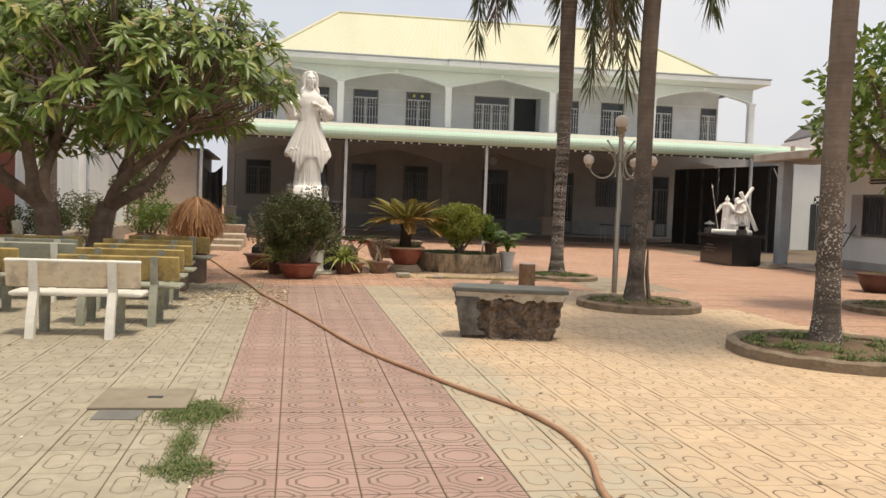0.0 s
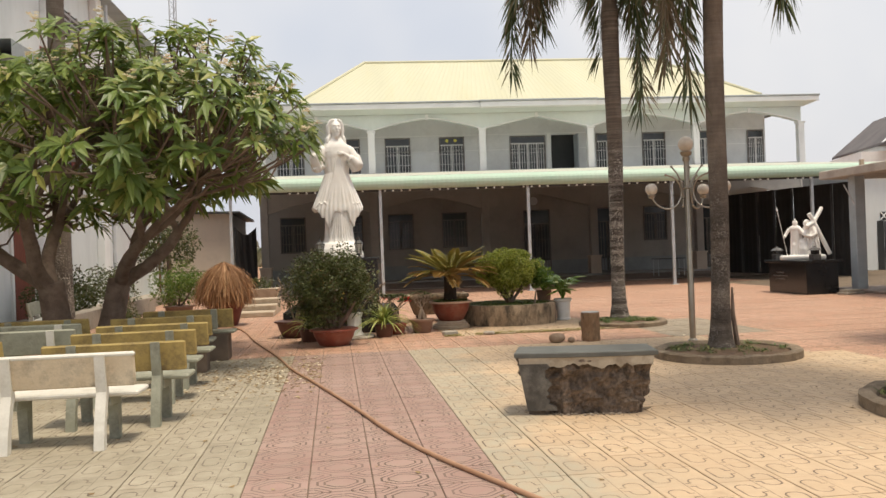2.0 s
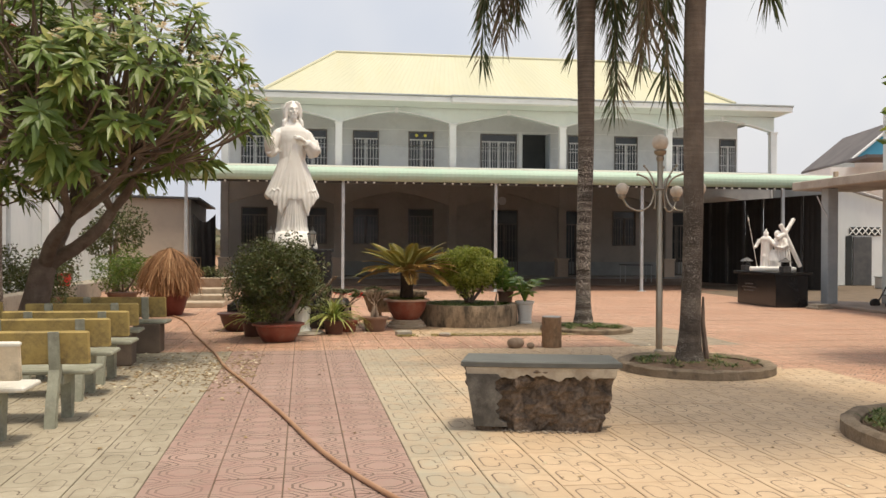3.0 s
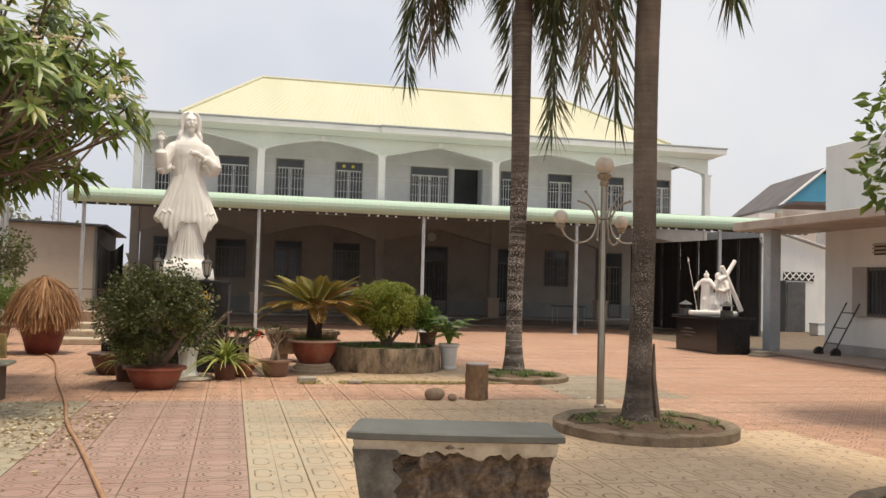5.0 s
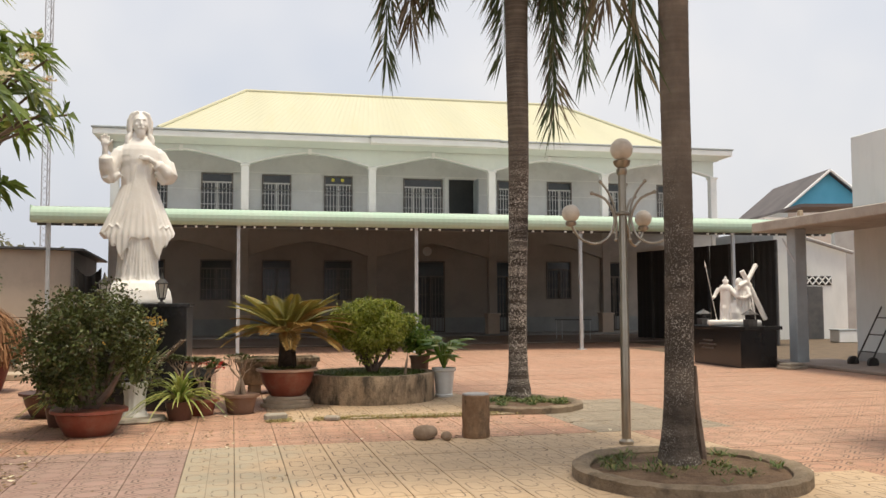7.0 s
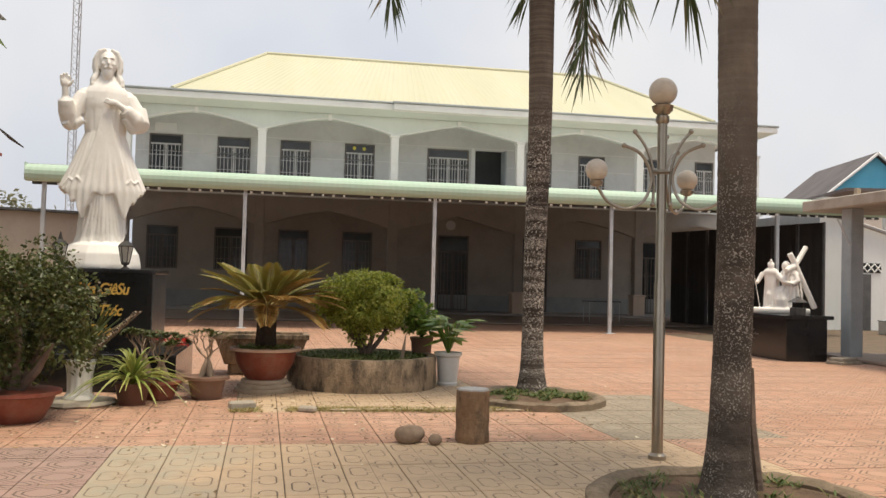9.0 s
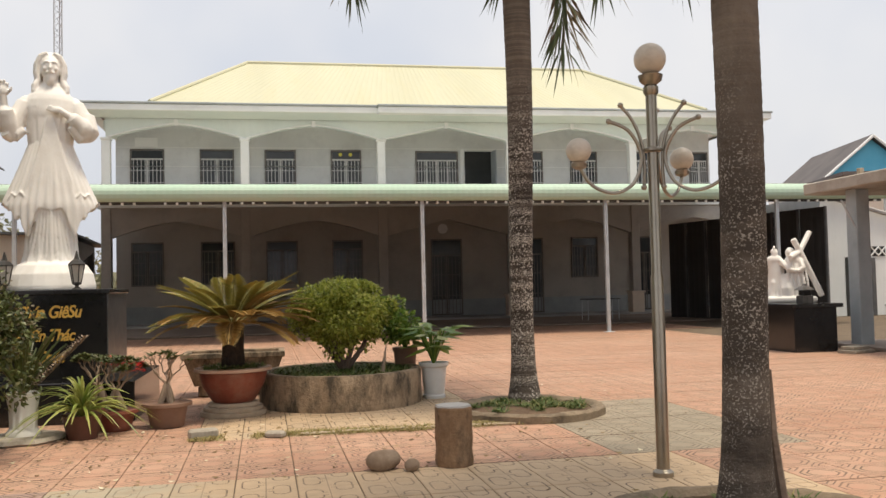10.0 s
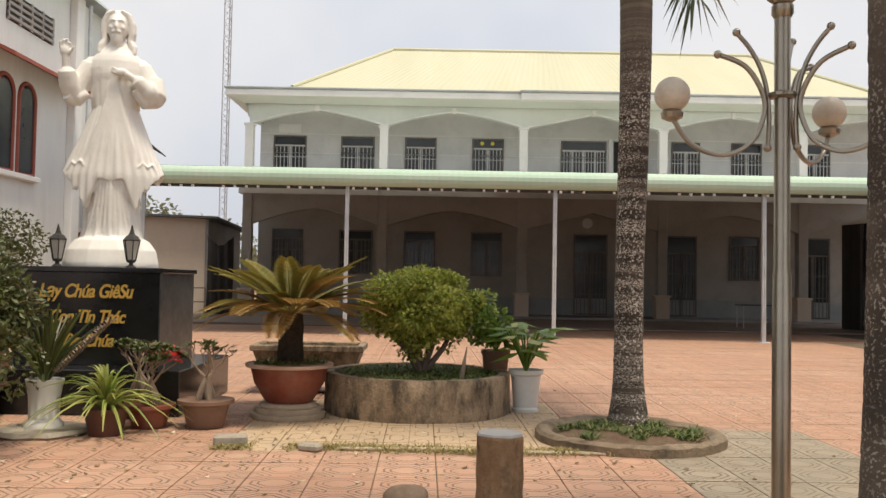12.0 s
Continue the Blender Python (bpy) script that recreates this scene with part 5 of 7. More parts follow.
def figure_group():
    m = Mesh()
    m.box(-0.75, -0.3, 0, 0.62, 0.35, 0.14, bevel=0.03)
    # soldier with spear
    robe(m, [(0.1, 0.17, 0.15, 0, 0, 0.12), (0.45, 0.16, 0.14, 0, 0, 0.12), (0.75, 0.15, 0.12, 0, 0, 0.06), (0.95, 0.16, 0.11, 0, 0, 0.02), (1.05, 0.07, 0.06, 0, 0, 0)], cx=-0.26, n=24, folds=7)
    m.ball((-0.26, -0.01, 1.13), 0.075, 0.085, 0.10)
    m.ball((-0.26, 0.02, 1.18), 0.088, 0.10, 0.07)
    m.tube([(-0.26, -0.07, 1.25), (-0.26, 0.02, 1.29), (-0.26, 0.12, 1.23)], [0.02, 0.03, 0.02], 6)
    m.tube([(-0.45, 0, 0.98), (-0.56, -0.06, 0.78), (-0.60, -0.15, 0.72)], [0.06, 0.055, 0.04], 8)
    m.tube([(-0.52, -0.16, 0.1), (-0.80, -0.16, 1.62)], 0.017, 6)
    m.tube([(-0.79, -0.16, 1.56), (-0.82, -0.16, 1.74)], [0.035, 0.004], 6)
    m.ball((-0.26, 0.0, 0.98), 0.19, 0.13, 0.12)
    robe(m, [(0.12, 0.20, 0.12, 0, 0.08, 0.14), (0.6, 0.18, 0.1, 0, 0.06, 0.12), (1.0, 0.14, 0.08, 0, 0.04, 0.03)], cx=-0.22, n=24, folds=6)
    m.tube([(-0.36, -0.12, 0.14), (-0.32, -0.10, 0.45), (-0.27, -0.02, 0.6)], [0.06, 0.07, 0.08], 8)
    # bowed figure with the cross
    robe(m, [(0.1, 0.24, 0.2, 0, 0, 0.13), (0.4, 0.21, 0.18, 0, 0, 0.12), (0.7, 0.19, 0.16, -0.02, 0, 0.08), (0.95, 0.19, 0.14, -0.05, 0, 0.04), (1.06, 0.08, 0.08, -0.07, 0, 0)], cx=0.2, n=24, folds=8)
    m.ball((0.16, 0.0, 0.96), 0.21, 0.15, 0.13)
    m.ball((0.06, -0.04, 1.14), 0.085, 0.095, 0.11)
    m.ball((0.09, 0.0, 1.16), 0.10, 0.11, 0.11)
    m.tube([(0.08, -0.12, 0.98), (0.02, -0.2, 0.75), (0.18, -0.22, 0.72)], [0.07, 0.06, 0.05], 8)
    m.tube([(0.16, -0.05, 1.45), (0.30, 0.0, 1.18), (0.76, 0.05, 0.14)], 0.072, 8)
    m.tube([(0.05, -0.25, 1.02), (0.30, 0.0, 1.16), (0.58, 0.3, 1.62)], 0.068, 8)
    # bent knee, cloaks and the arms that join the two
    robe(m, [(0.12, 0.22, 0.2, 0, -0.06, 0.14), (0.34, 0.2, 0.19, -0.02, -0.08, 0.12), (0.55, 0.14, 0.14, -0.03, -0.06, 0.06), (0.66, 0.06, 0.06, -0.03, -0.04, 0)], cx=0.0, n=28, folds=8)
    m.tube([(-0.12, -0.06, 0.95), (-0.02, -0.17, 0.80), (0.10, -0.18, 0.84)], [0.07, 0.06, 0.05], 8)
    m.tube([(0.30, -0.06, 0.95), (0.34, -0.18, 0.78), (0.20, -0.22, 0.70)], [0.07, 0.065, 0.05], 8)
    for k in range(6):
        m.tube([(0.03 + 0.07 * k, -0.12 - 0.02 * math.sin(k), 0.86), (0.0 + 0.085 * k, -0.19, 0.5), (-0.02 + 0.095 * k, -0.2, 0.16)], [0.02, 0.03, 0.025], 6)
    return m


st2 = single("sculpture", figure_group(), M["statue"], pose(11.80, 23.0, 0.853, 0, 0, -25) @ Matrix.Diagonal((0.80, 0.80, 0.82, 1)), "white painted statue group of robed figures with a cross", "statue")
remeshed(st2, 0.016)


def stone_lantern():
    t = thing("stone_lantern", pose(0, 0, 0), "small dark stone pagoda lantern", "lantern", "stone lanterns")
    part("base", Mesh().box(-0.14, -0.14, 0, 0.14, 0.14, 0.18, bevel=0.01), M["granite_grey"], t)
    part("chamber", Mesh().box(-0.10, -0.10, 0.18, 0.10, 0.10, 0.30, bevel=0.01), M["granite"], t)
    part("roof", Mesh().lathe([(0.24, 0.30), (0.22, 0.32), (0.12, 0.38), (0.06, 0.40), (0.03, 0.44)], 4, m=pose(0, 0, 0, 0, 0, 45)), M["granite_grey"], t)
    return t


sl = stone_lantern()
sl.matrix_basis = pose(11.62, 22.18, 0.853) @ Matrix.Diagonal((0.75, 0.75, 0.8, 1))
copy_thing(sl, pose(11.45, 23.78, 0.853))
single("paver_stack", Mesh().box(-0.3, -0.16, 0, 0.28, 0.18, 0.06, bevel=0.01).box(-0.25, -0.12, 0.06, 0.2, 0.15, 0.12, bevel=0.01), M["concrete"], pose(12.2, 21.6, 0, 0, 0, 20), "small stack of broken pale pavers by the plinth", "pavers")

# ---- street lamp ----
lamp = thing("street_lamp", pose(4.98, 13.69, 0), "bronze-toned steel courtyard lamp with opal globes", "street lamp")
part("pole", Mesh().lathe([(0.07, 0), (0.07, 0.03), (0.044, 0.05), (0.044, 1.35), (0.038, 1.37), (0.038, 2.66)], 16), M["brass"], lamp, smooth=True)
part("collar", Mesh().lathe([(0.04, 2.60), (0.052, 2.62), (0.052, 2.66), (0.04, 2.67), (0.075, 2.70), (0.085, 2.74), (0.06, 2.75)], 16), M["brass"], lamp, smooth=True)
part("globe", Mesh().ball((0, 0, 2.855), 0.110, n=24, m=14), M["globe"], lamp, "dusty opal glass globe", smooth=True)
part("hub", Mesh().lathe([(0.046, 2.205), (0.07, 2.215), (0.07, 2.23), (0.046, 2.24)], 16), M["brass"], lamp)


def flowing(pts, steps=5):
    """A smooth curve through the given (radius, height) points."""
    out = []
    n = len(pts)
    for i in range(n - 1):
        p = [Vector(pts[max(0, min(n - 1, i + d))]) for d in (-1, 0, 1, 2)]
        for k in range(steps):
            f = k / steps
            out.append(0.5 * (2 * p[1] + (p[2] - p[0]) * f + (2 * p[0] - 5 * p[1] + 4 * p[2] - p[3]) * f ** 2 + (3 * p[1] - p[0] - 3 * p[2] + p[3]) * f ** 3))
    return out + [Vector(pts[-1])]


for k, a in enumerate((180, 43, -40)):
    c, s = math.cos(radians(a)), math.sin(radians(a))
    pts = flowing([(0.31, 2.415), (0.18, 2.36), (0.10, 2.24), (0.088, 2.13), (0.15, 1.99), (0.286, 1.925), (0.44, 1.975), (0.525, 2.09)])
    arm = part("arm", Mesh().tube([(r * c, r * s, z) for r, z in pts], 0.0125, 8), M["brass"], lamp, smooth=True)
    part("tip", Mesh().ball((0.315 * c, 0.315 * s, 2.416), 0.02, n=10, m=8), M["brass"], arm)
    part("cup", Mesh().lathe([(0.02, 0), (0.05, 0.015), (0.055, 0.04), (0.04, 0.06)], 14, m=pose(0.535 * c, 0.535 * s, 2.085)), M["brass"], arm)
    part("globe", Mesh().ball((0.535 * c, 0.535 * s, 2.215), 0.086, n=20, m=12), M["globe"], arm, "dusty opal glass globe", smooth=True)
for k, a in enumerate((172, 56, -28)):
    c, s = math.cos(radians(a)), math.sin(radians(a))
    pts = flowing([(0.213, 2.53), (0.15, 2.45), (0.10, 2.35), (0.07, 2.23), (0.062, 2.1), (0.068, 1.97)])
    rod = part("ornament_rod", Mesh().tube([(r * c, r * s, z) for r, z in pts], 0.0115, 8), M["brass"], lamp, smooth=True)
    part("tip", Mesh().ball((0.216 * c, 0.216 * s, 2.535), 0.02, n=10, m=8), M["brass"], rod)
    part("tip", Mesh().ball((0.068 * c, 0.068 * s, 1.965), 0.02, n=10, m=8), M["brass"], rod)

# ---- palms in their rings ----


def palm(x, y, lean, crown_z, r0, r1, fronds, seed, bark, dry=(1, 4)):
    rr = random.Random(seed)
    t = thing("palm_tree", pose(x, y, 0), "tall grey ringed palm with drooping fronds and lichen-flecked trunk", "palm tree", "courtyard palms")
    path, rad, z = [], [], 0.0
    while z < crown_z:
        step = rr.uniform(0.06, 0.11)
        for dz, dr in ((0.0, 0.001), (step * 0.72, 0.0), (step * 0.86, -0.0012)):
            f = min(1.0, (z + dz) / crown_z)
            r = r0 + (r1 - r0) * f ** 1.5 + 0.10 * math.exp(-(z + dz) * 4.5) - (0.05 * (f - 0.95) * 20 if f > 0.95 else 0)
            path.append((lean[0] * f + 0.012 * math.sin(f * 9 + seed), lean[1] * f, z + dz))
            rad.append(r + dr + 0.0008 * rr.uniform(-1, 1))
        z += step
    part("trunk", Mesh().tube(path, rad, 20), bark, t, "ringed grey trunk with dark stains and white lichen", smooth=True)
    tx, ty = lean
    part("crownshaft", Mesh().tube([(tx, ty, crown_z - 0.02), (tx, ty, crown_z + 0.3), (tx, ty, crown_z + 0.8)], [r1 * 0.95, r1 * 1.05, r1 * 0.5], 14), M["crownshaft"], t, smooth=True)
    for k, (az, out, tip) in enumerate(fronds):
        a = radians(az)
        dr = Vector((math.cos(a), math.sin(a), 0))
        p0 = Vector((tx, ty, crown_z + 0.55))
        p1 = p0 + dr * out * 0.35 + Vector((0, 0, 0.9))
        p2 = p0 + dr * out * 1.08 + Vector((0, 0, 0.75))
        p3 = Vector((tx, ty, tip + 0.3)) + dr * out
        segs = 22
        spine = []
        for q in range(segs + 1):
            f = q / segs
            g_ = 1 - f
            spine.append(p0 * g_ ** 3 + p1 * 3 * g_ * g_ * f + p2 * 3 * g_ * f * f + p3 * f ** 3)
        m = Mesh()
        m.tube(spine, [0.03 * (1 - 0.85 * q / segs) for q in range(segs + 1)], 6)
        side0 = Vector((-math.sin(a), math.cos(a), 0))
        per = 9
        for q in range(3, segs):
            for w in range(per):
                f = (q + w / per) / segs
                b = spine[q].lerp(spine[q + 1], w / per)
                d = (spine[q + 1] - spine[q]).normalized()
                ll = 0.72 * math.sin(min(1, f * 1.05 + 0.1) * math.pi * 0.85) + 0.16
                for s in (-1, 1):
                    way = (side0 * s * rr.uniform(0.3, 1.0) + d * 0.7 + dr * rr.uniform(-0.75, 0.75) + Vector((0, 0, -0.35 + rr.uniform(-0.2, 0.1)))).normalized()
                    sd = way.cross(Vector((rr.uniform(-1, 1), rr.uniform(-1, 1), 0.3))).normalized()
                    m.leaf(b, way, sd, ll * rr.uniform(0.8, 1.2), 0.034, 0.45, 0.1)
        part("frond", m, M["palm_dry"] if k in dry else M["palm_leaf"], t)
    return t


FRONDS_A = [(167, 1.85, 4.45), (174, 1.5, 4.9), (-13, 0.5, 3.6), (-35, 0.95, 4.3), (20, 0.65, 4.0), (150, 1.3, 5.4), (80, 1.6, 5.0), (-80, 1.4, 5.6), (-60, 1.8, 6.4), (120, 1.8, 6.6), (45, 1.9, 6.8), (200, 1.9, 6.9), (250, 1.5, 6.9), (300, 1.8, 7.2)]
FRONDS_B = [(167, 0.35, 2.95), (182, 0.65, 3.5), (-13, 0.85, 4.15), (10, 1.1, 4.6), (100, 0.9, 4.0), (230, 1.2, 4.6), (-60, 1.5, 4.8), (60, 1.6, 5.5), (140, 1.7, 6.0), (300, 1.7, 6.3), (20, 1.8, 6.6), (200, 1.8, 6.6)]
FRONDS_C = [(30 * k + 9, 1.3 + 0.25 * (k % 3), 5.2 + 0.6 * (k % 4)) for k in range(12)]
BARKS = [palm_mat("banded_palm_bark", 3.2, 1.0, 1.0, 46, 0.40, 1.0), palm_mat("flecked_palm_bark", 2.2, 0.5, 0.0, 80, 0.14, 0.92), palm_mat("spotted_palm_bark", 1.7, 0.95, 0.1, 40, 0.14, 0.8)]
palm(5.02, 17.25, (0.07, 0.12), 6.05, 0.122, 0.170, FRONDS_A, 3, BARKS[0])
palm(4.76, 12.2, (0.13, 0.15), 5.5, 0.112, 0.130, FRONDS_B, 5, BARKS[1])
palm(5.46, 8.5, (0.05, 0.05), 6.2, 0.125, 0.14, FRONDS_C, 8, BARKS[2])
palm(-5.2, 18.4, (0.0, 0.0), 10.0, 0.15, 0.16, [(a, o, z + 3.2) for a, o, z in FRONDS_C], 9, BARKS[2])
single("wood_prop", Mesh().tube([(0.16, -0.02, 0), (0.12, 0.0, 0.4), (0.13, 0.02, 0.75)], [0.035, 0.03, 0.012], 7), M["bark"], pose(4.86, 12.33, 0.09), "dark split stake leaning on the palm foot", "stake")


def ring(x, y, r, h, seed, tuft):
    rr = random.Random(seed)
    t = thing("tree_ring", pose(x, y, 0), "round weathered concrete kerb ring with soil and weeds", "planter", "palm kerb rings")
    vs, fs = [], []
    n = 56
    prof = [(r, 0), (r, h - 0.02), (r - 0.03, h), (r - 0.10, h - 0.004), (r - 0.14, h - 0.03), (r - 0.14, 0.02)]
    for k in range(n):
        a = 2 * math.pi * k / n
        j = 1 + rr.uniform(-0.006, 0.006)
        for q, z in prof:
            vs.append((q * j * math.cos(a), q * j * math.sin(a), z + (rr.uniform(-0.009, 0.009) if z > 0.03 else 0)))
    for k in range(n):
        for i in range(5):
            a, b = k * 6 + i, ((k + 1) % n) * 6 + i
            fs.append((a, b, b + 1, a + 1))
    part("kerb", Mesh().add(vs, fs), M["kerb"], t, smooth=True)
    part("soil", Mesh().lathe([(r - 0.13, h * 0.5), (r * 0.7, h * 0.75), (r * 0.3, h * 0.9), (0.05, h * 0.95)], 24, wob=0.06), M["earth"], t)
    m = Mesh()
    for k in range(tuft):
        a, q = rr.uniform(0, 6.283), math.sqrt(rr.random()) * (r - 0.2)
        if noise.noise(Vector((q * math.cos(a) * 3 + seed, q * math.sin(a) * 3, 0))) < -0.05:
            continue
        blades(m, (q * math.cos(a), q * math.sin(a), h * 0.78), rr, 5, rr.choice((0.06, 0.075, 0.10)))
    ob = part("weed_cover", m, M["grass"], t, "low green weeds")
    ob["kind"] = "stuff"


def blades(m, base, rr, count, size):
    for _ in range(count):
        a = rr.uniform(0, 6.283)
        way = Vector((math.cos(a) * 0.6, math.sin(a) * 0.6, rr.uniform(0.35, 1.0))).normalized()
        b = Vector(base) + Vector((rr.uniform(-0.03, 0.03), rr.uniform(-0.03, 0.03), 0))
        m.leaf(b, way, Vector((-math.sin(a), math.cos(a), 0)), size * rr.uniform(0.5, 1.3), size * 0.16, 0.5)


ring(4.93, 16.8, 0.78, 0.085, 21, 1100)
ring(4.78, 12.1, 0.90, 0.105, 22, 420)
ring(5.42, 8.15, 1.12, 0.115, 23, 1300)

# ---- frangipani ----


def rosette(m, flowers, p, up, rr, size):
    up = up.normalized()
    side = up.cross(Vector((0.3, 0.8, 0.2))).normalized()
    oth = up.cross(side)
    n = rr.randint(12, 18)
    for k in range(n):
        a = 2.4 * k + rr.uniform(-0.3, 0.3)
        out = side * math.cos(a) + oth * math.sin(a)
        tilt = rr.uniform(-0.2, 0.65)
        way = (out + up * tilt).normalized()
        sd = way.cross(up).normalized()
        m.leaf(p + up * rr.uniform(-0.06, 0.04), way, sd, size * rr.uniform(0.75, 1.15), size * rr.uniform(0.26, 0.33), rr.uniform(0.25, 0.85), 0.12)
    if rr.random() < 0.22 and up.z > 0.45:
        for k in range(9):
            c = p + up * rr.uniform(0.10, 0.18) + Vector((rr.uniform(-0.07, 0.07), rr.uniform(-0.07, 0.07), rr.uniform(-0.02, 0.05)))
            for j in range(5):
                a = 1.257 * j + k
                flowers.leaf(c, Vector((math.cos(a), math.sin(a), 0.5)).normalized(), Vector((-math.sin(a), math.cos(a), 0)), 0.045, 0.03, 0.1)


def frangipani(x, y):
    rr = random.Random(12)
    t = thing("frangipani_tree", pose(x, y, 0), "spreading frangipani tree with whorled leaves and cream blossom", "tree")
    leaves, flowers = Mesh(), Mesh()
    branch = Mesh()

    ends = []

    def limb(p, d, length, r, depth):
        pts, rad, q_ = [p.copy()], [r], p.copy()
        dd = d.copy()
        for k in range(5):
            dd = (dd + Vector((rr.uniform(-0.25, 0.25), rr.uniform(-0.25, 0.25), rr.uniform(-0.06, 0.16)))).normalized()
            q_ = q_ + dd * (length / 5)
            pts.append(q_.copy())
            rad.append(r * (1 - 0.3 * (k + 1) / 5))
            ends.append((q_.copy(), rad[-1]))
        branch.tube(pts, rad, 9)
        if depth:
            base = rr.uniform(0, 6.283)
            for k in range(3):
                a = base + 2.09 * k + rr.uniform(-0.4, 0.4)
                nd = (dd * 0.8 + Vector((math.cos(a), math.sin(a), rr.uniform(-0.1, 0.45))) * 0.75).normalized()
                limb(q_, nd, length * 0.72, rad[-1] * 0.75, depth - 1)

    for (bx, by), leans, r in (((-0.2, -0.15), ((-0.95, -0.3), (-0.1, -0.85), (-0.6, 0.6)), 0.20), ((0.35, 0.2), ((0.95, -0.2), (0.5, 0.75), (0.7, -0.8)), 0.18)):
        m = Mesh()
        top = Vector((bx * 1.5, by * 1.4, 1.2))
        pts = [Vector((bx * 0.9, by * 0.9, 0)), Vector((bx, by, 0.3)), Vector((bx * 1.3, by, 0.75)), top]
        m.tube(pts, [r * 1.5, r * 1.12, r * 0.95, r * 0.9], 14)
        part("trunk", m, M["bark"], t, "thick knotted grey-brown trunk", smooth=True)
        for lx, ly in leans:
            limb(top - Vector((0, 0, 0.1)), Vector((lx, ly, 0.8)).normalized(), 1.2, r * 0.6, 2)
    centre, radii = Vector((0.75, -0.4, 2.95)), Vector((3.45, 2.7, 2.0))
    made = 0
    while made < 540:
        d = Vector((rr.gauss(0, 1), rr.gauss(0, 1), rr.gauss(0.25, 0.8))).normalized()
        f = rr.uniform(0.5, 1.0) * (1 + 0.14 * noise.noise(d * 2.2))
        p = centre + Vector((d.x * radii.x, d.y * radii.y, d.z * radii.z)) * f
        side = math.hypot(d.x, d.y)
        if p.z < 2.05 - 0.25 * (side > 0.9) or noise.noise(p * 1.1) < -0.28:
            continue
        if p.x > 3.6 or (p.x > 0.9 and p.z < 2.0 + 0.38 * (p.x - 0.9)) or (p.x > 2.9 and p.z < 2.95) or p.z > 4.9 - 0.72 * max(0.0, 0.9 - p.x):
            continue
        e, r_ = min(ends, key=lambda q_: (q_[0] - p).length + 0.6 * max(0, q_[0].z - p.z))
        mid = e.lerp(p, 0.55) + Vector((rr.uniform(-0.12, 0.12), rr.uniform(-0.12, 0.12), rr.uniform(-0.22, 0.0)))
        branch.tube([e, mid, p], [min(r_ * 0.7, 0.024), 0.016, 0.012], 5)
        up = (p - mid).normalized() + Vector((d.x * 0.4, d.y * 0.4, 0.45))
        rosette(leaves, flowers, p, up, rr, rr.uniform(0.25, 0.35))
        made += 1
    part("branchwork", branch, M["bark"], t, smooth=True)
    part("crown", leaves, M["frangipani"], t, "long green leaves in whorls")
    part("blossom", flowers, M["petal"], t, "cream flower clusters")
    return t


frangipani(-3.85, 14.7)

# ---- shrubs and pots ----


def shrub_mesh(cx, cy, cz, rx, ry, rz, count, size, rr, lumps=14, low=-0.9, sizes=(0.30, 0.5), wide=0.5):
    """Leaves gathered in lumps over an uneven ball, with gaps between them."""
    m = Mesh()
    cents = []
    for k in range(lumps):
        d = Vector((rr.gauss(0, 1), rr.gauss(0, 1), rr.gauss(0, 1)))
        d.normalize()
        d.z = max(d.z, low)
        f = rr.uniform(0.55, 0.85)
        cents.append((Vector((d.x * rx * f, d.y * ry * f, d.z * rz * f)), rr.uniform(*sizes)))
    for k in range(count):
        c, s = cents[rr.randrange(lumps)]
        d = Vector((rr.gauss(0, 1), rr.gauss(0, 1), rr.gauss(0, 1))).normalized()
        p = c + Vector((d.x * rx, d.y * ry, d.z * rz)) * s * rr.uniform(0.75, 1.05)
        p = p + Vector((cx, cy, cz))
        way = (d * 0.6 + Vector((rr.uniform(-1, 1), rr.uniform(-1, 1), rr.uniform(-0.7, 0.8)))).normalized()
        sd = way.cross(Vector((rr.uniform(-1, 1), rr.uniform(-1, 1), rr.uniform(-1, 1)))).normalized()
        m.leaf(p, way, sd, size * rr.uniform(0.7, 1.3), size * wide, 0.25, 0.15)
    return m


def stems(base, tops, r, m=None):
    m = m or Mesh()
    for tp in tops:
        b, tp = Vector(base), Vector(tp)
        mid = b.lerp(tp, 0.5) + Vector((0.04, -0.03, 0.0))
        m.tube([b, mid, tp], [r, r * 0.75, r * 0.4], 6)
    return m


def pot_profile(r, h, rim=0.03, foot=0.62):
    return [(r * foot, 0), (r * (foot + 0.05), h * 0.05), (r * 0.86, h * 0.5), (r * 0.95, h - 0.04), (r, h - 0.035), (r + rim, h - 0.03), (r + rim, h), (r - 0.01, h), (r - 0.025, h - 0.03), (r * 0.5, h - 0.035), (0.01, h - 0.03)]


def potted(name, x, y, r, h, pot_mat, label, z=0.0, rim_mat=None, foot=0.62):
    t = thing(name, pose(x, y, z), label, "potted plant")
    pr = pot_profile(r, h, foot=foot)
    part("pot", Mesh().lathe(pr[:5], 28), pot_mat, t, smooth=True)
    part("rim", Mesh().lathe(pr[4:8], 28), rim_mat or pot_mat, t, smooth=True)
    part("soil", Mesh().lathe([(r - 0.01, h - 0.04), (r * 0.5, h - 0.02), (0.02, h - 0.015)], 20, wob=0.05), M["earth"], t)
    return t


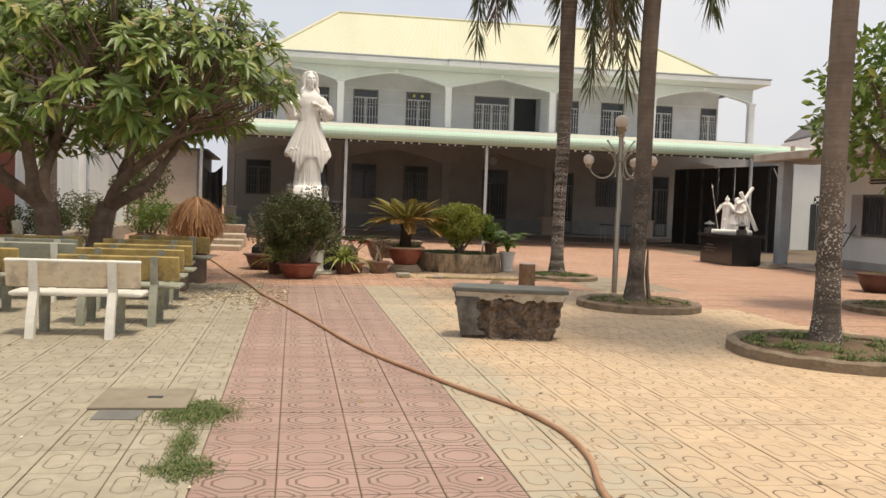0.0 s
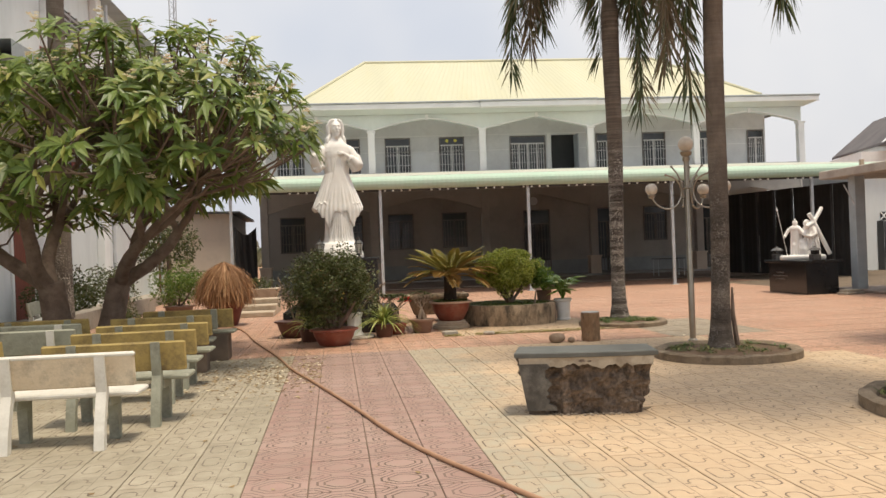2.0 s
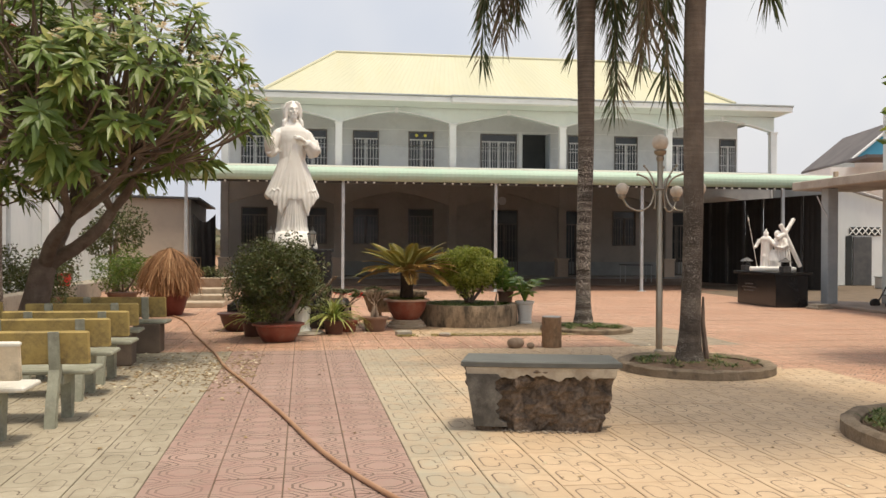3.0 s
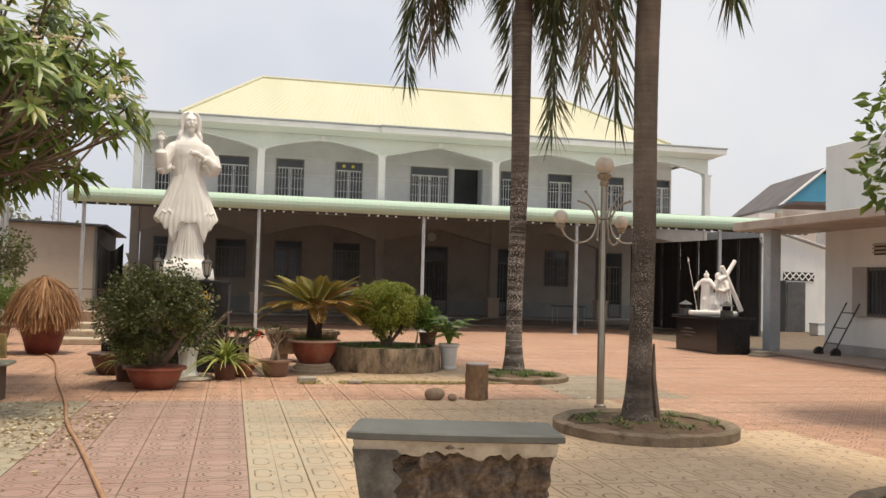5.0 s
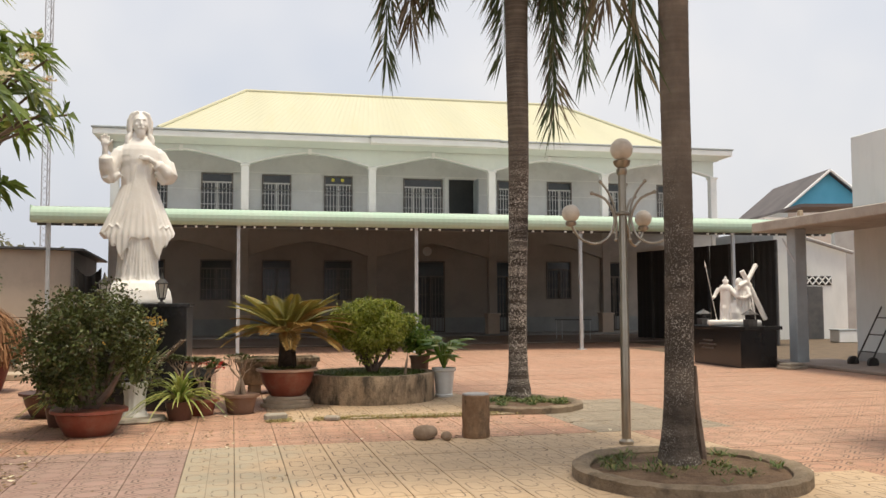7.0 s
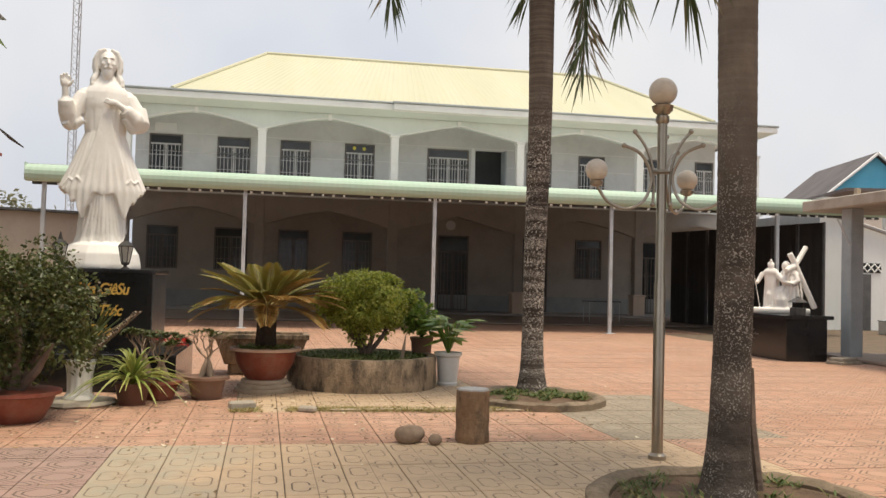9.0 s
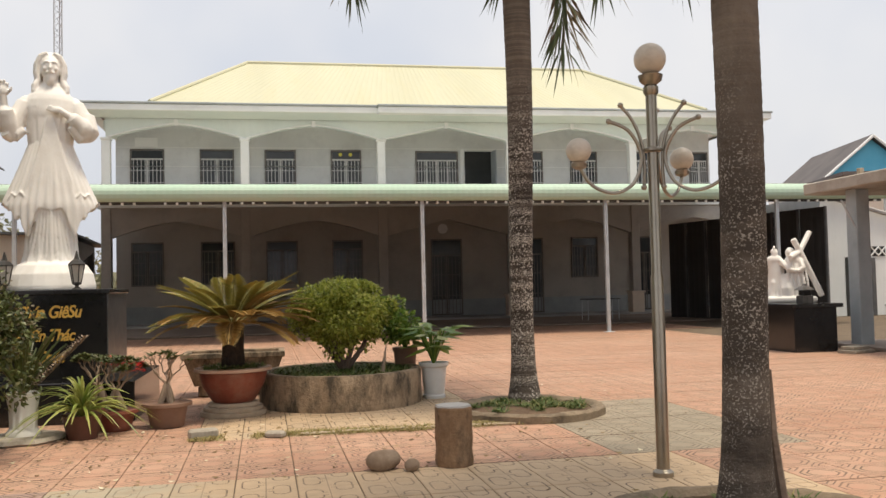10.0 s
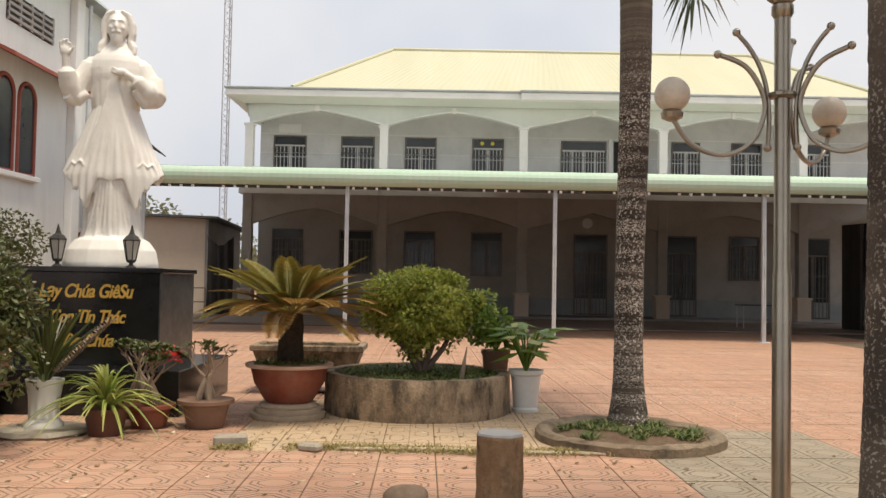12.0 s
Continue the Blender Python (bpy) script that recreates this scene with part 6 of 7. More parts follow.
rr = random.Random(31)
t = potted("potted_shrub", -0.20, 15.62, 0.36, 0.27, M["terracotta"], "large dark green shrub in a wide red clay pot", rim_mat=M["terracotta"])
part("branchwork", stems((0, 0, 0.22), [(-0.3, 0, 0.8), (0.25, 0.1, 0.9), (0.0, -0.1, 1.1), (-0.1, 0.3, 1.0), (0.35, -0.2, 0.7)], 0.05), M["bark"], t)
part("foliage", shrub_mesh(-0.02, 0.0, 0.94, 0.74, 0.68, 0.66, 14000, 0.05, rr, 62, sizes=(0.15, 0.38), wide=0.6), M["bush"], t, "dense small dark leaves")
t = potted("potted_shrub", -0.92, 17.3, 0.34, 0.30, M["dark_pot"], "thin twiggy shrub in a dark brown pot")
part("branchwork", stems((0, 0, 0.26), [(rr.uniform(-0.4, 0.4), rr.uniform(-0.4, 0.4), rr.uniform(0.7, 1.25)) for _ in range(16)], 0.014), M["twig"], t)
part("foliage", shrub_mesh(0, 0, 0.85, 0.42, 0.42, 0.42, 900, 0.045, rr, 18), M["bush"], t)
t = thing("potted_succulent", pose(0.13, 16.62, 0), "spiky upright plant in a white fluted ceramic pot", "potted plant")
part("foot_slab", Mesh().lathe([(0.34, 0), (0.36, 0.02), (0.33, 0.05), (0.02, 0.06)], 18, wob=0.12), M["concrete"], t, "rough cement slab")
vase = Mesh()
vs, fs = [], []
prof = [(0.15, 0.05), (0.15, 0.08), (0.115, 0.12), (0.12, 0.3), (0.145, 0.42), (0.15, 0.44), (0.13, 0.44), (0.12, 0.40), (0.01, 0.40)]
for r, z in prof:
    for k in range(48):
        a = 2 * math.pi * k / 48
        w = 1 + (0.03 if k % 4 < 2 else 0) * (0.1 < z < 0.42)
        vs.append((r * w * math.cos(a), r * w * math.sin(a), z))
for i in range(len(prof) - 1):
    for k in range(48):
        a, b = i * 48 + k, i * 48 + (k + 1) % 48
        fs.append((a, b, b + 48, a + 48))
part("pot", vase.add(vs, fs), M["white_pot"], t, smooth=True)
m = Mesh()
for k in range(46):
    a, e = rr.uniform(0, 6.28), rr.uniform(0.05, 0.55)
    tip = Vector((math.cos(a) * e * 0.8, math.sin(a) * e * 0.8, 0.44 + rr.uniform(0.25, 0.62)))
    m.tube([(0, 0, 0.40), Vector((0, 0, 0.42)).lerp(tip, 0.5) + Vector((0, 0, 0.06)), tip], [0.012, 0.014, 0.008], 5)
part("stem_tuft", m, M["bush"], t, "thin upright green stems")["kind"] = "stuff"
m = Mesh()
for k in range(26):
    f = k / 25
    c = Vector((0.12 + 0.42 * f, -0.05, 0.5 + 0.42 * f))
    for j in range(5):
        a = j * 1.257 + k
        m.leaf(c, Vector((math.cos(a) * 0.8, math.sin(a) * 0.8, 0.5)).normalized(), Vector((-math.sin(a), math.cos(a), 0)), 0.06, 0.026, 0.1)
part("flower_spike", m, M["twig"], t, "pale seed spike")


def spider_plant(x, y, s, seed, label):
    q = random.Random(seed)
    t = thing("spider_plant", pose(x, y, 0), label, "potted plant")
    part("pot", Mesh().lathe([(0.13, 0), (0.17, 0.2), (0.18, 0.22), (0.16, 0.22), (0.02, 0.2)], 20), M["dark_pot"], t, smooth=True)
    m = Mesh()
    for k in range(90):
        a, e = q.uniform(0, 6.283), q.uniform(0.10, 0.95)
        L = s * q.uniform(0.55, 1.0)
        c, sn = math.cos(a), math.sin(a)
        w = 0.017
        vs, fs = [], []
        for j in range(7):
            f = j / 6
            rr_, z = L * (math.sin(e) * f + 0.25 * f * f), 0.2 + L * (math.cos(e) * f * 1.15 - 0.85 * f * f * (0.6 + e * 0.6))
            z = max(z, 0.03)
            ww = w * (1 - f) ** 0.6 + 0.002
            vs += [(rr_ * c - sn * ww, rr_ * sn + c * ww, z), (rr_ * c, rr_ * sn, z - ww * 0.5), (rr_ * c + sn * ww, rr_ * sn - c * ww, z)]
        for j in range(6):
            b = j * 3
            fs += [(b, b + 1, b + 4, b + 3), (b + 1, b + 2, b + 5, b + 4)]
        m.add(vs, fs)
    part("foliage", m, M["stripe_leaf"], t, "arching yellow-striped leaves")


spider_plant(0.64, 16.6, 0.74, 41, "yellow-striped spider plant spilling over a dark pot")
spider_plant(-0.62, 16.35, 0.6, 42, "striped spider plant beside the red clay pot")


def adenium(x, y, r, h, pot_mat, seed, label, flowers, leafy):
    q = random.Random(seed)
    t = potted("desert_rose", x, y, r, h, pot_mat, label, foot=0.7)
    m = Mesh()
    for k in range(4):
        a = k * 1.6 + q.random()
        m.tube([(0.09 * math.cos(a), 0.09 * math.sin(a), h - 0.04), (0.04 * math.cos(a), 0.04 * math.sin(a), h + 0.08), (0, 0, h + 0.2)], [0.028, 0.034, 0.02], 8)
    tips = []

    def fork(p, d, L, rad, depth):
        e = p + d * L
        m.tube([p, p.lerp(e, 0.5) + Vector((q.uniform(-0.02, 0.02), q.uniform(-0.02, 0.02), 0)), e], [rad, rad * 0.85, rad * 0.7], 6)
        if depth == 0:
            tips.append(e)
            return
        for s in range(2 if q.random() < 0.8 else 3):
            fork(e, (d + Vector((q.uniform(-0.8, 0.8), q.uniform(-0.8, 0.8), q.uniform(0.0, 0.5)))).normalized(), L * 0.8, rad * 0.68, depth - 1)

    for k in range(4):
        a = k * 1.57 + q.random()
        fork(Vector((0, 0, h + 0.15)), Vector((math.cos(a) * 0.6, math.sin(a) * 0.6, 0.8)).normalized(), 0.125, 0.014, 3)
    part("trunk", m, M["twig"], t, "swollen pale trunk and bare branches", smooth=True)
    lm, fm = Mesh(), Mesh()
    for e in tips:
        for k in range(leafy):
            a = q.uniform(0, 6.28)
            lm.leaf(e, Vector((math.cos(a), math.sin(a), q.uniform(0, 1))).normalized(), Vector((-math.sin(a), math.cos(a), 0)), q.uniform(0.05, 0.09), 0.03, 0.2)
        if q.random() < flowers:
            for k in range(10):
                a = q.uniform(0, 6.28)
                fm.leaf(e + Vector((q.uniform(-0.03, 0.03), q.uniform(-0.03, 0.03), 0.03)), Vector((math.cos(a), math.sin(a), q.uniform(0.2, 0.8))).normalized(), Vector((-math.sin(a), math.cos(a), 0)), 0.06, 0.05, 0.1)
    part("leaves", lm, M["bush"], t)
    if flowers:
        for k in range(30):
            a = q.uniform(0, 6.28)
            fm.leaf(Vector((0.16 + q.gauss(0, 0.06), q.gauss(0, 0.05), h + 0.40 + q.gauss(0, 0.025))), Vector((math.cos(a), math.sin(a), q.uniform(0.2, 0.8))).normalized(), Vector((-math.sin(a), math.cos(a), 0)), 0.06, 0.055, 0.1)
        part("flowers", fm, M["red_flower"], t, "bright red blossom")


adenium(0.86, 17.0, 0.19, 0.20, M["terracotta"], 51, "desert rose with red blossom in a red pot", 0.04, 16)
adenium(1.33, 17.05, 0.21, 0.24, M["brown_clay"], 52, "bare-branched desert rose in a brown clay pot", 0.0, 4)
adenium(0.62, 17.45, 0.15, 0.22, M["dark_pot"], 53, "leafy desert rose in a small dark pot", 0.03, 16)

# cycad
t = potted("cycad", 1.93, 17.72, 0.38, 0.36, M["terracotta"], "cycad with arching browning fronds in a red clay bowl", z=0.14, rim_mat=M["rim"], foot=0.55)
part("trunk", Mesh().lathe([(0.11, 0.30), (0.12, 0.42), (0.105, 0.55), (0.12, 0.70), (0.115, 0.81), (0.03, 0.88)], 16, wob=0.25), M["cycad_trunk"], t)
foot = thing("pot_foot", pose(1.93, 17.70, 0), "round pale moulded stone foot under the clay bowl", "pot stand")
part("ring", Mesh().lathe([(0.34, 0), (0.35, 0.02), (0.345, 0.05), (0.31, 0.055), (0.315, 0.065), (0.31, 0.095), (0.27, 0.10), (0.275, 0.11), (0.26, 0.14), (0.05, 0.14)], 28), M["stone_ring"], foot, smooth=True)
q = random.Random(61)
for k in range(40):
    a = 2.4 * k
    age = k / 39
    L = q.uniform(0.74, 0.92)
    pitch = radians(52 - 44 * age + q.uniform(-8, 8))
    p = Vector((0.05 * math.cos(a), 0.05 * math.sin(a), 0.83))
    m = Mesh()
    spine = []
    for j in range(13):
        spine.append(p.copy())
        p = p + Vector((math.cos(a) * math.cos(pitch), math.sin(a) * math.cos(pitch), math.sin(pitch))) * (L / 12)
        pitch -= radians(2.4 + 0.35 * j * age)
    m.tube(spine, [0.010 * (1 - 0.7 * j / 12) for j in range(13)], 5)
    side0 = Vector((-math.sin(a), math.cos(a), 0))
    for j in range(2, 12):
        for w in range(9):
            b = spine[j].lerp(spine[j + 1], w / 9)
            d = (spine[j + 1] - spine[j]).normalized()
            f = (j + w / 9) / 12
            ll = 0.155 * math.sin(min(1, f * 1.05) * math.pi * 0.9) + 0.035
            for s in (-1, 1):
                way = (side0 * s + d * 0.75 + Vector((0, 0, 0.18))).normalized()
                m.leaf(b, way, way.cross(Vector((0, 0, 1))).normalized(), ll, 0.016, 0.15, 0.2)
    part("frond", m, M["cycad_brown"] if age > 0.35 and k % 5 else M["cycad"], t)
m = Mesh()
for k in range(160):
    a, e = q.uniform(0, 6.28), math.sqrt(q.random()) * 0.33
    blades(m, (e * math.cos(a), e * math.sin(a), 0.35), q, 5, 0.09)
ob = part("weed_cover", m, M["grass"], t)
ob["kind"] = "stuff"

# round planter with box shrub
pt = thing("round_planter", pose(3.12, 18.32, 0), "round stained concrete planter with grass and a clipped shrub", "planter")
part("wall", Mesh().lathe([(0.93, 0), (0.935, 0.05), (0.93, 0.2), (0.935, 0.36), (0.92, 0.385), (0.83, 0.385), (0.82, 0.36), (0.82, 0.30)], 48, wob=0.012), M["old_planter"], pt, "stained concrete wall", smooth=True)
part("soil", Mesh().lathe([(0.83, 0.31), (0.5, 0.345), (0.02, 0.36)], 24, wob=0.05), M["earth"], pt)
m = Mesh()
for k in range(900):
    a, e = q.uniform(0, 6.28), math.sqrt(q.random()) * 0.8
    blades(m, (e * math.cos(a), e * math.sin(a), 0.345), q, 4, 0.095)
ob = part("grass", m, M["grass"], pt)
ob["kind"] = "stuff"
sh = thing("box_shrub", pose(3.16, 18.35, 0.34), "rounded light green shrub growing in the planter", "shrub")
part("branchwork", stems((0, 0, 0), [(-0.4, 0, 0.5), (0.35, 0.1, 0.55), (0.1, -0.2, 0.7), (-0.15, 0.25, 0.6), (0.2, 0.3, 0.8), (-0.3, -0.25, 0.7)], 0.035), M["bark"], sh)
part("foliage", shrub_mesh(0.0, 0, 0.70, 0.66, 0.58, 0.40, 14000, 0.048, q, 62, sizes=(0.14, 0.34), wide=0.7), M["bush_light"], sh, "small bright green leaves")
part("foliage", shrub_mesh(-0.02, 0, 0.56, 0.42, 0.40, 0.40, 4500, 0.05, q, 40, sizes=(0.2, 0.35), wide=0.7), M["bush_light"], sh, "shaded inner leaves")
part("foliage", shrub_mesh(0.62, 0.05, 0.60, 0.24, 0.25, 0.30, 1200, 0.06, q, 16, sizes=(0.2, 0.4), wide=0.6), M["broad_leaf"], sh, "looser side shoots")
single("dry_sheath", Mesh().tube([(0, 0, 0), (0.02, 0, 0.15), (0.05, 0.02, 0.33)], [0.022, 0.02, 0.004], 8), M["twig"], pose(3.55, 17.85, 0.34), "pale dry leaf sheath standing in the planter", "dry leaf")


def broad_plant(t, base, count, L, seed):
    w = random.Random(seed)
    m, sm = Mesh(), Mesh()
    for k in range(count):
        a, e = w.uniform(0, 6.28), w.uniform(0.2, 1.0)
        h = L * w.uniform(0.35, 0.8)
        b = Vector(base)
        tip = b + Vector((math.cos(a) * e * h * 0.95, math.sin(a) * e * h * 0.95, h))
        sm.tube([b, b.lerp(tip, 0.5) + Vector((0, 0, 0.03)), tip], 0.008, 5)
        way = Vector((math.cos(a), math.sin(a), w.uniform(-0.1, 0.5))).normalized()
        m.leaf(tip - way * 0.03, way, Vector((-math.sin(a), math.cos(a), 0)), w.uniform(0.27, 0.42), w.uniform(0.11, 0.16), w.uniform(0.2, 0.6), 0.18)
    part("stalks", sm, M["broad_leaf"], t)
    part("leaves", m, M["broad_leaf"], t, "broad pale-veined leaves")


t = thing("potted_dieffenbachia", pose(4.21, 18.30, 0), "broad-leaved plant in a tall white fluted pot", "potted plant")
part("pot", Mesh().lathe([(0.13, 0), (0.135, 0.03), (0.12, 0.05), (0.15, 0.36), (0.175, 0.38), (0.18, 0.42), (0.16, 0.42), (0.15, 0.39), (0.02, 0.38)], 28), M["white_pot"], t, smooth=True)
broad_plant(t, (0, 0, 0.39), 46, 0.58, 71)
t = thing("potted_dieffenbachia", pose(3.93, 18.72, 0.02), "broad-leaved plant in a small brown clay pot", "potted plant")
part("pot", Mesh().lathe([(0.10, 0), (0.14, 0.5), (0.155, 0.52), (0.155, 0.56), (0.13, 0.56), (0.02, 0.53)], 22), M["brown_clay"], t, smooth=True)
broad_plant(t, (0, 0, 0.54), 22, 0.4, 72)

# trough behind the cycad
tr = thing("bonsai_trough", pose(1.85, 19.55, 0), "brown stained rectangular cement trough on low feet", "planter")
part("body", Mesh().add([(-0.48, -0.22, 0.14), (0.48, -0.22, 0.14), (0.48, 0.22, 0.14), (-0.48, 0.22, 0.14), (-0.60, -0.32, 0.48), (0.60, -0.32, 0.48), (0.60, 0.32, 0.48), (-0.60, 0.32, 0.48)],
     [(3, 2, 1, 0), (0, 1, 5, 4), (1, 2, 6, 5), (2, 3, 7, 6), (3, 0, 4, 7)]), M["old_planter"], tr)
part("rim", Mesh().box(-0.63, -0.35, 0.48, 0.63, -0.27, 0.55, bevel=0.01).box(-0.63, 0.27, 0.48, 0.63, 0.35, 0.55, bevel=0.01).box(-0.63, -0.27, 0.48, -0.55, 0.27, 0.55, bevel=0.01).box(0.55, -0.27, 0.48, 0.63, 0.27, 0.55, bevel=0.01), M["old_planter"], tr)
part("soil", Mesh().box(-0.55, -0.27, 0.44, 0.55, 0.27, 0.50), M["earth"], tr)
for x in (-0.34, 0.34):
    part("foot", Mesh().box(x - 0.1, -0.18, 0, x + 0.1, 0.18, 0.14, bevel=0.015), M["old_planter"], tr)

# broken masonry block with a polished slab
blk_t = thing("stone_table", pose(2.16, 9.2, 0, 0, 0, -12), "broken masonry block topped with a dark polished slab", "table")


def rough_block(w0, d0, w1, d1, h, seed):
    m = Mesh()
    nx, nz = 30, 14
    loop = []
    per = [(-1, -1), (1, -1), (1, 1), (-1, 1)]
    vs, fs = [], []
    n = nx * 4
    for i in range(nz + 1):
        f = i / nz
        w, d = w0 + (w1 - w0) * f, d0 + (d1 - d0) * f
        for k in range(n):
            s, q_ = divmod(k, nx)
            u = q_ / nx
            a, b = per[s], per[(s + 1) % 4]
            x, y = (a[0] + (b[0] - a[0]) * u), (a[1] + (b[1] - a[1]) * u)
            e = 0.10
            L = math.hypot(x, y)
            if L > 1.25:
                x, y = x * 1.25 / L, y * 1.25 / L
            p = Vector((x * w / 2, y * d / 2, h * f))
            dn = noise.fractal(p * 7 + Vector((seed, 0, 0)), 0.8, 2.1, 4) * 0.045 + (noise.cell(p * 9) - 0.5) * 0.035 + (noise.cell(p * 19) - 0.5) * 0.018
            if f > 0.99:
                dn *= 0.3
            nrm = Vector((x, y, 0)).normalized()
            vs.append(p + nrm * dn)
    for i in range(nz):
        for k in range(n):
            a, b = i * n + k, i * n + (k + 1) % n
            fs.append((a, b, b + n, a + n))
    fs.append(tuple(range(nz * n, nz * n + n)))
    return m.add(vs, fs)


part("rubble_core", rough_block(0.98, 0.36, 1.17, 0.44, 0.50, 4), M["rubble"], blk_t, "dark crumbling rubble core", at=pose(0, -0.10, 0))
band = Mesh()
n = 48
vs, fs = [], []
for i in range(3):
    for k in range(n):
        f = k / (n - 1)
        x = -0.575 + 1.15 * f
        lowz = 0.425 + 0.05 * noise.noise(Vector((f * 9, 3, 0))) + 0.03 * noise.noise(Vector((f * 23, 5, 0)))
        z = (lowz, 0.47, 0.502)[i]
        vs.append((x * (0.86 + 0.14 * z / 0.5), -(0.275 + 0.05 * z / 0.5) - 0.022, z))
for i in range(2):
    for k in range(n - 1):
        a = i * n + k
        fs.append((a, a + 1, a + 1 + n, a + n))
back_n = len(vs)
vs2 = vs + [(x, y + 0.06, z) for x, y, z in vs]
for k in range(n - 1):
    fs.append((k + 1, k, back_n + k, back_n + k + 1))
part("plaster_band", band.add(vs2, fs), M["plaster_band"], blk_t, "flaking pale plaster edge")
skin = Mesh()
vs, fs = [], []
nu, nv = 12, 14
for i in range(nv + 1):
    z = 0.04 + 0.41 * i / nv
    end = -0.34 + 0.10 * noise.noise(Vector((z * 9, 1.3, 0))) + 0.05 * noise.noise(Vector((z * 31, 4.3, 0)))
    for k in range(nu + 1):
        x = -0.585 + (end + 0.585) * k / nu
        vs.append((x * (0.86 + 0.14 * z / 0.5), -(0.275 + 0.05 * z / 0.5) - 0.028 + 0.008 * noise.noise(Vector((x * 8, z * 8, 2))), z))
w = nu + 1
for i in range(nv):
    for k in range(nu):
        a = i * w + k
        fs.append((a, a + 1, a + 1 + w, a + w))
    a, b = i * w + nu, (i + 1) * w
    fs.append((a, a + (nv + 1) * w, a + w + (nv + 1) * w, a + w))
vs = vs + [(x, y + 0.07, z) for x, y, z in vs]
part("render_skin", skin.add(vs, fs), M["table_render"], blk_t, "stained grey cement render left on one corner", smooth=True)
sl = Mesh()
n = 24
vs, fs = [], []
for z, e in ((0.503, 0.0), (0.509, 0.012), (0.541, 0.012), (0.549, 0.0)):
    for k in range(n):
        f = k / (n - 1)
        vs.append((-0.6 - e + (1.2 + 2 * e) * f, -0.335 - e - 0.03 * math.sin(f * math.pi), z))
    for k in range(n):
        f = 1 - k / (n - 1)
        vs.append((-0.57 - e + (1.14 + 2 * e) * f, 0.13 + e, z))
N2 = 2 * n
for i in range(3):
    for k in range(N2):
        a, b = i * N2 + k, i * N2 + (k + 1) % N2
        fs.append((a, b, b + N2, a + N2))
fs += [tuple(range(N2 - 1, -1, -1)), tuple(range(3 * N2, 4 * N2))]
part("slab", sl.add(vs, fs), M["slab"], blk_t, "dark green-black polished slab")
crumbs = Mesh()
for k in range(150):
    a = q.uniform(3.3, 6.2)
    rx_, s = q.uniform(0.92, 1.2), q.uniform(0.005, 0.018)
    crumbs.ball((math.cos(a) * 0.48 * rx_, math.sin(a) * 0.30 * rx_, s * 0.4), s, s * 0.8, s * 0.6, 6, 4)
ob = part("crumbs", crumbs, M["rubble_pale"], blk_t)
ob["kind"] = "stuff"

# stump, rocks, hose, manhole
sp_ = thing("stub_post", pose(3.69, 14.47, 0), "short stained octagonal concrete stub post", "post")
part("shaft", Mesh().lathe([(0.142, 0), (0.146, 0.05), (0.138, 0.12), (0.143, 0.2), (0.139, 0.3), (0.140, 0.415), (0.136, 0.43)], 8, m=pose(0, 0, 0, 0, 0, 22.5), wob=0.03), M["stump"], sp_)
part("cap", Mesh().lathe([(0.138, 0.428), (0.131, 0.441), (0.02, 0.444)], 8, m=pose(0, 0, 0, 0, 0, 22.5)), M["side_grey"], sp_, "grey cement top")


def rock(x, y, r, s, rz, seed, label):
    m = Mesh().ball((0, 0, 0), r, r * 0.72, r * 0.6, 18, 12)
    out = []
    for v in m.v:
        p = Vector(v)
        out.append(tuple(p * (1 + 0.16 * noise.noise(p * 9 + Vector((seed, 0, 0))))))
    m.v = out
    single("rock", m, M["rock"], pose(x, y, r * 0.5, 0, 0, rz), label, "rock", "loose rocks", smooth=True)


rock(3.16, 14.45, 0.135, 1, 20, 1, "rounded brown stone lying on the tiles")
rock(3.36, 14.36, 0.075, 1, 70, 5, "small brown stone beside the larger one")
single("broken_kerb", Mesh().box(-0.13, -0.06, 0, 0.13, 0.06, 0.085, bevel=0.018), M["concrete"], pose(1.74, 16.25, 0, 0, 0, 12), "broken grey kerb stone on the tiles", "kerb stone", "loose kerb stones")
single("broken_kerb", Mesh().box(-0.09, -0.05, 0, 0.09, 0.05, 0.06, bevel=0.018), M["concrete"], pose(2.38, 16.08, 0, 0, 0, -20), "small grey kerb fragment on the tiles", "kerb stone", "loose kerb stones")
edge = Mesh()
for k in range(7):
    x = 2.6 + k * 0.34
    edge.box(x, 16.12 + 0.03 * math.sin(k), 0, x + 0.31, 16.19 + 0.03 * math.sin(k), 0.02, bevel=0.006)
single("mortar_edge", edge, M["stone_ring"], Matrix(), "low broken mortar edging between tile zones", "edging", kind="structure")
m = Mesh()
for k in range(1500):
    x = 1.65 + 3.3 * q.random()
    y = 16.17 + q.gauss(0, 0.07) + 0.03 * math.sin(x * 3)
    if noise.noise(Vector((x * 2.2, 0, 0))) < -0.2:
        continue
    blades(m, (x, y, 0), q, 4, 0.06)
single("grass_strip", m, M["dry_grass"], Matrix(), "thin dry grass growing along the mortar edge", "grass", kind="stuff")
m = Mesh()
for cx, cy, sx, sy, cnt in ((-0.70, 5.75, 0.24, 0.30, 1300), (-0.62, 4.55, 0.16, 0.18, 420), (-0.68, 5.0, 0.06, 0.35, 260)):
    for k in range(cnt):
        blades(m, (cx + q.gauss(0, sx * 0.5), cy + q.gauss(0, sy * 0.5), 0), q, 6, 0.034)
single("weed_patch", m, M["grass"], Matrix(), "low green weeds spreading over the tile joints", "weeds", kind="stuff")
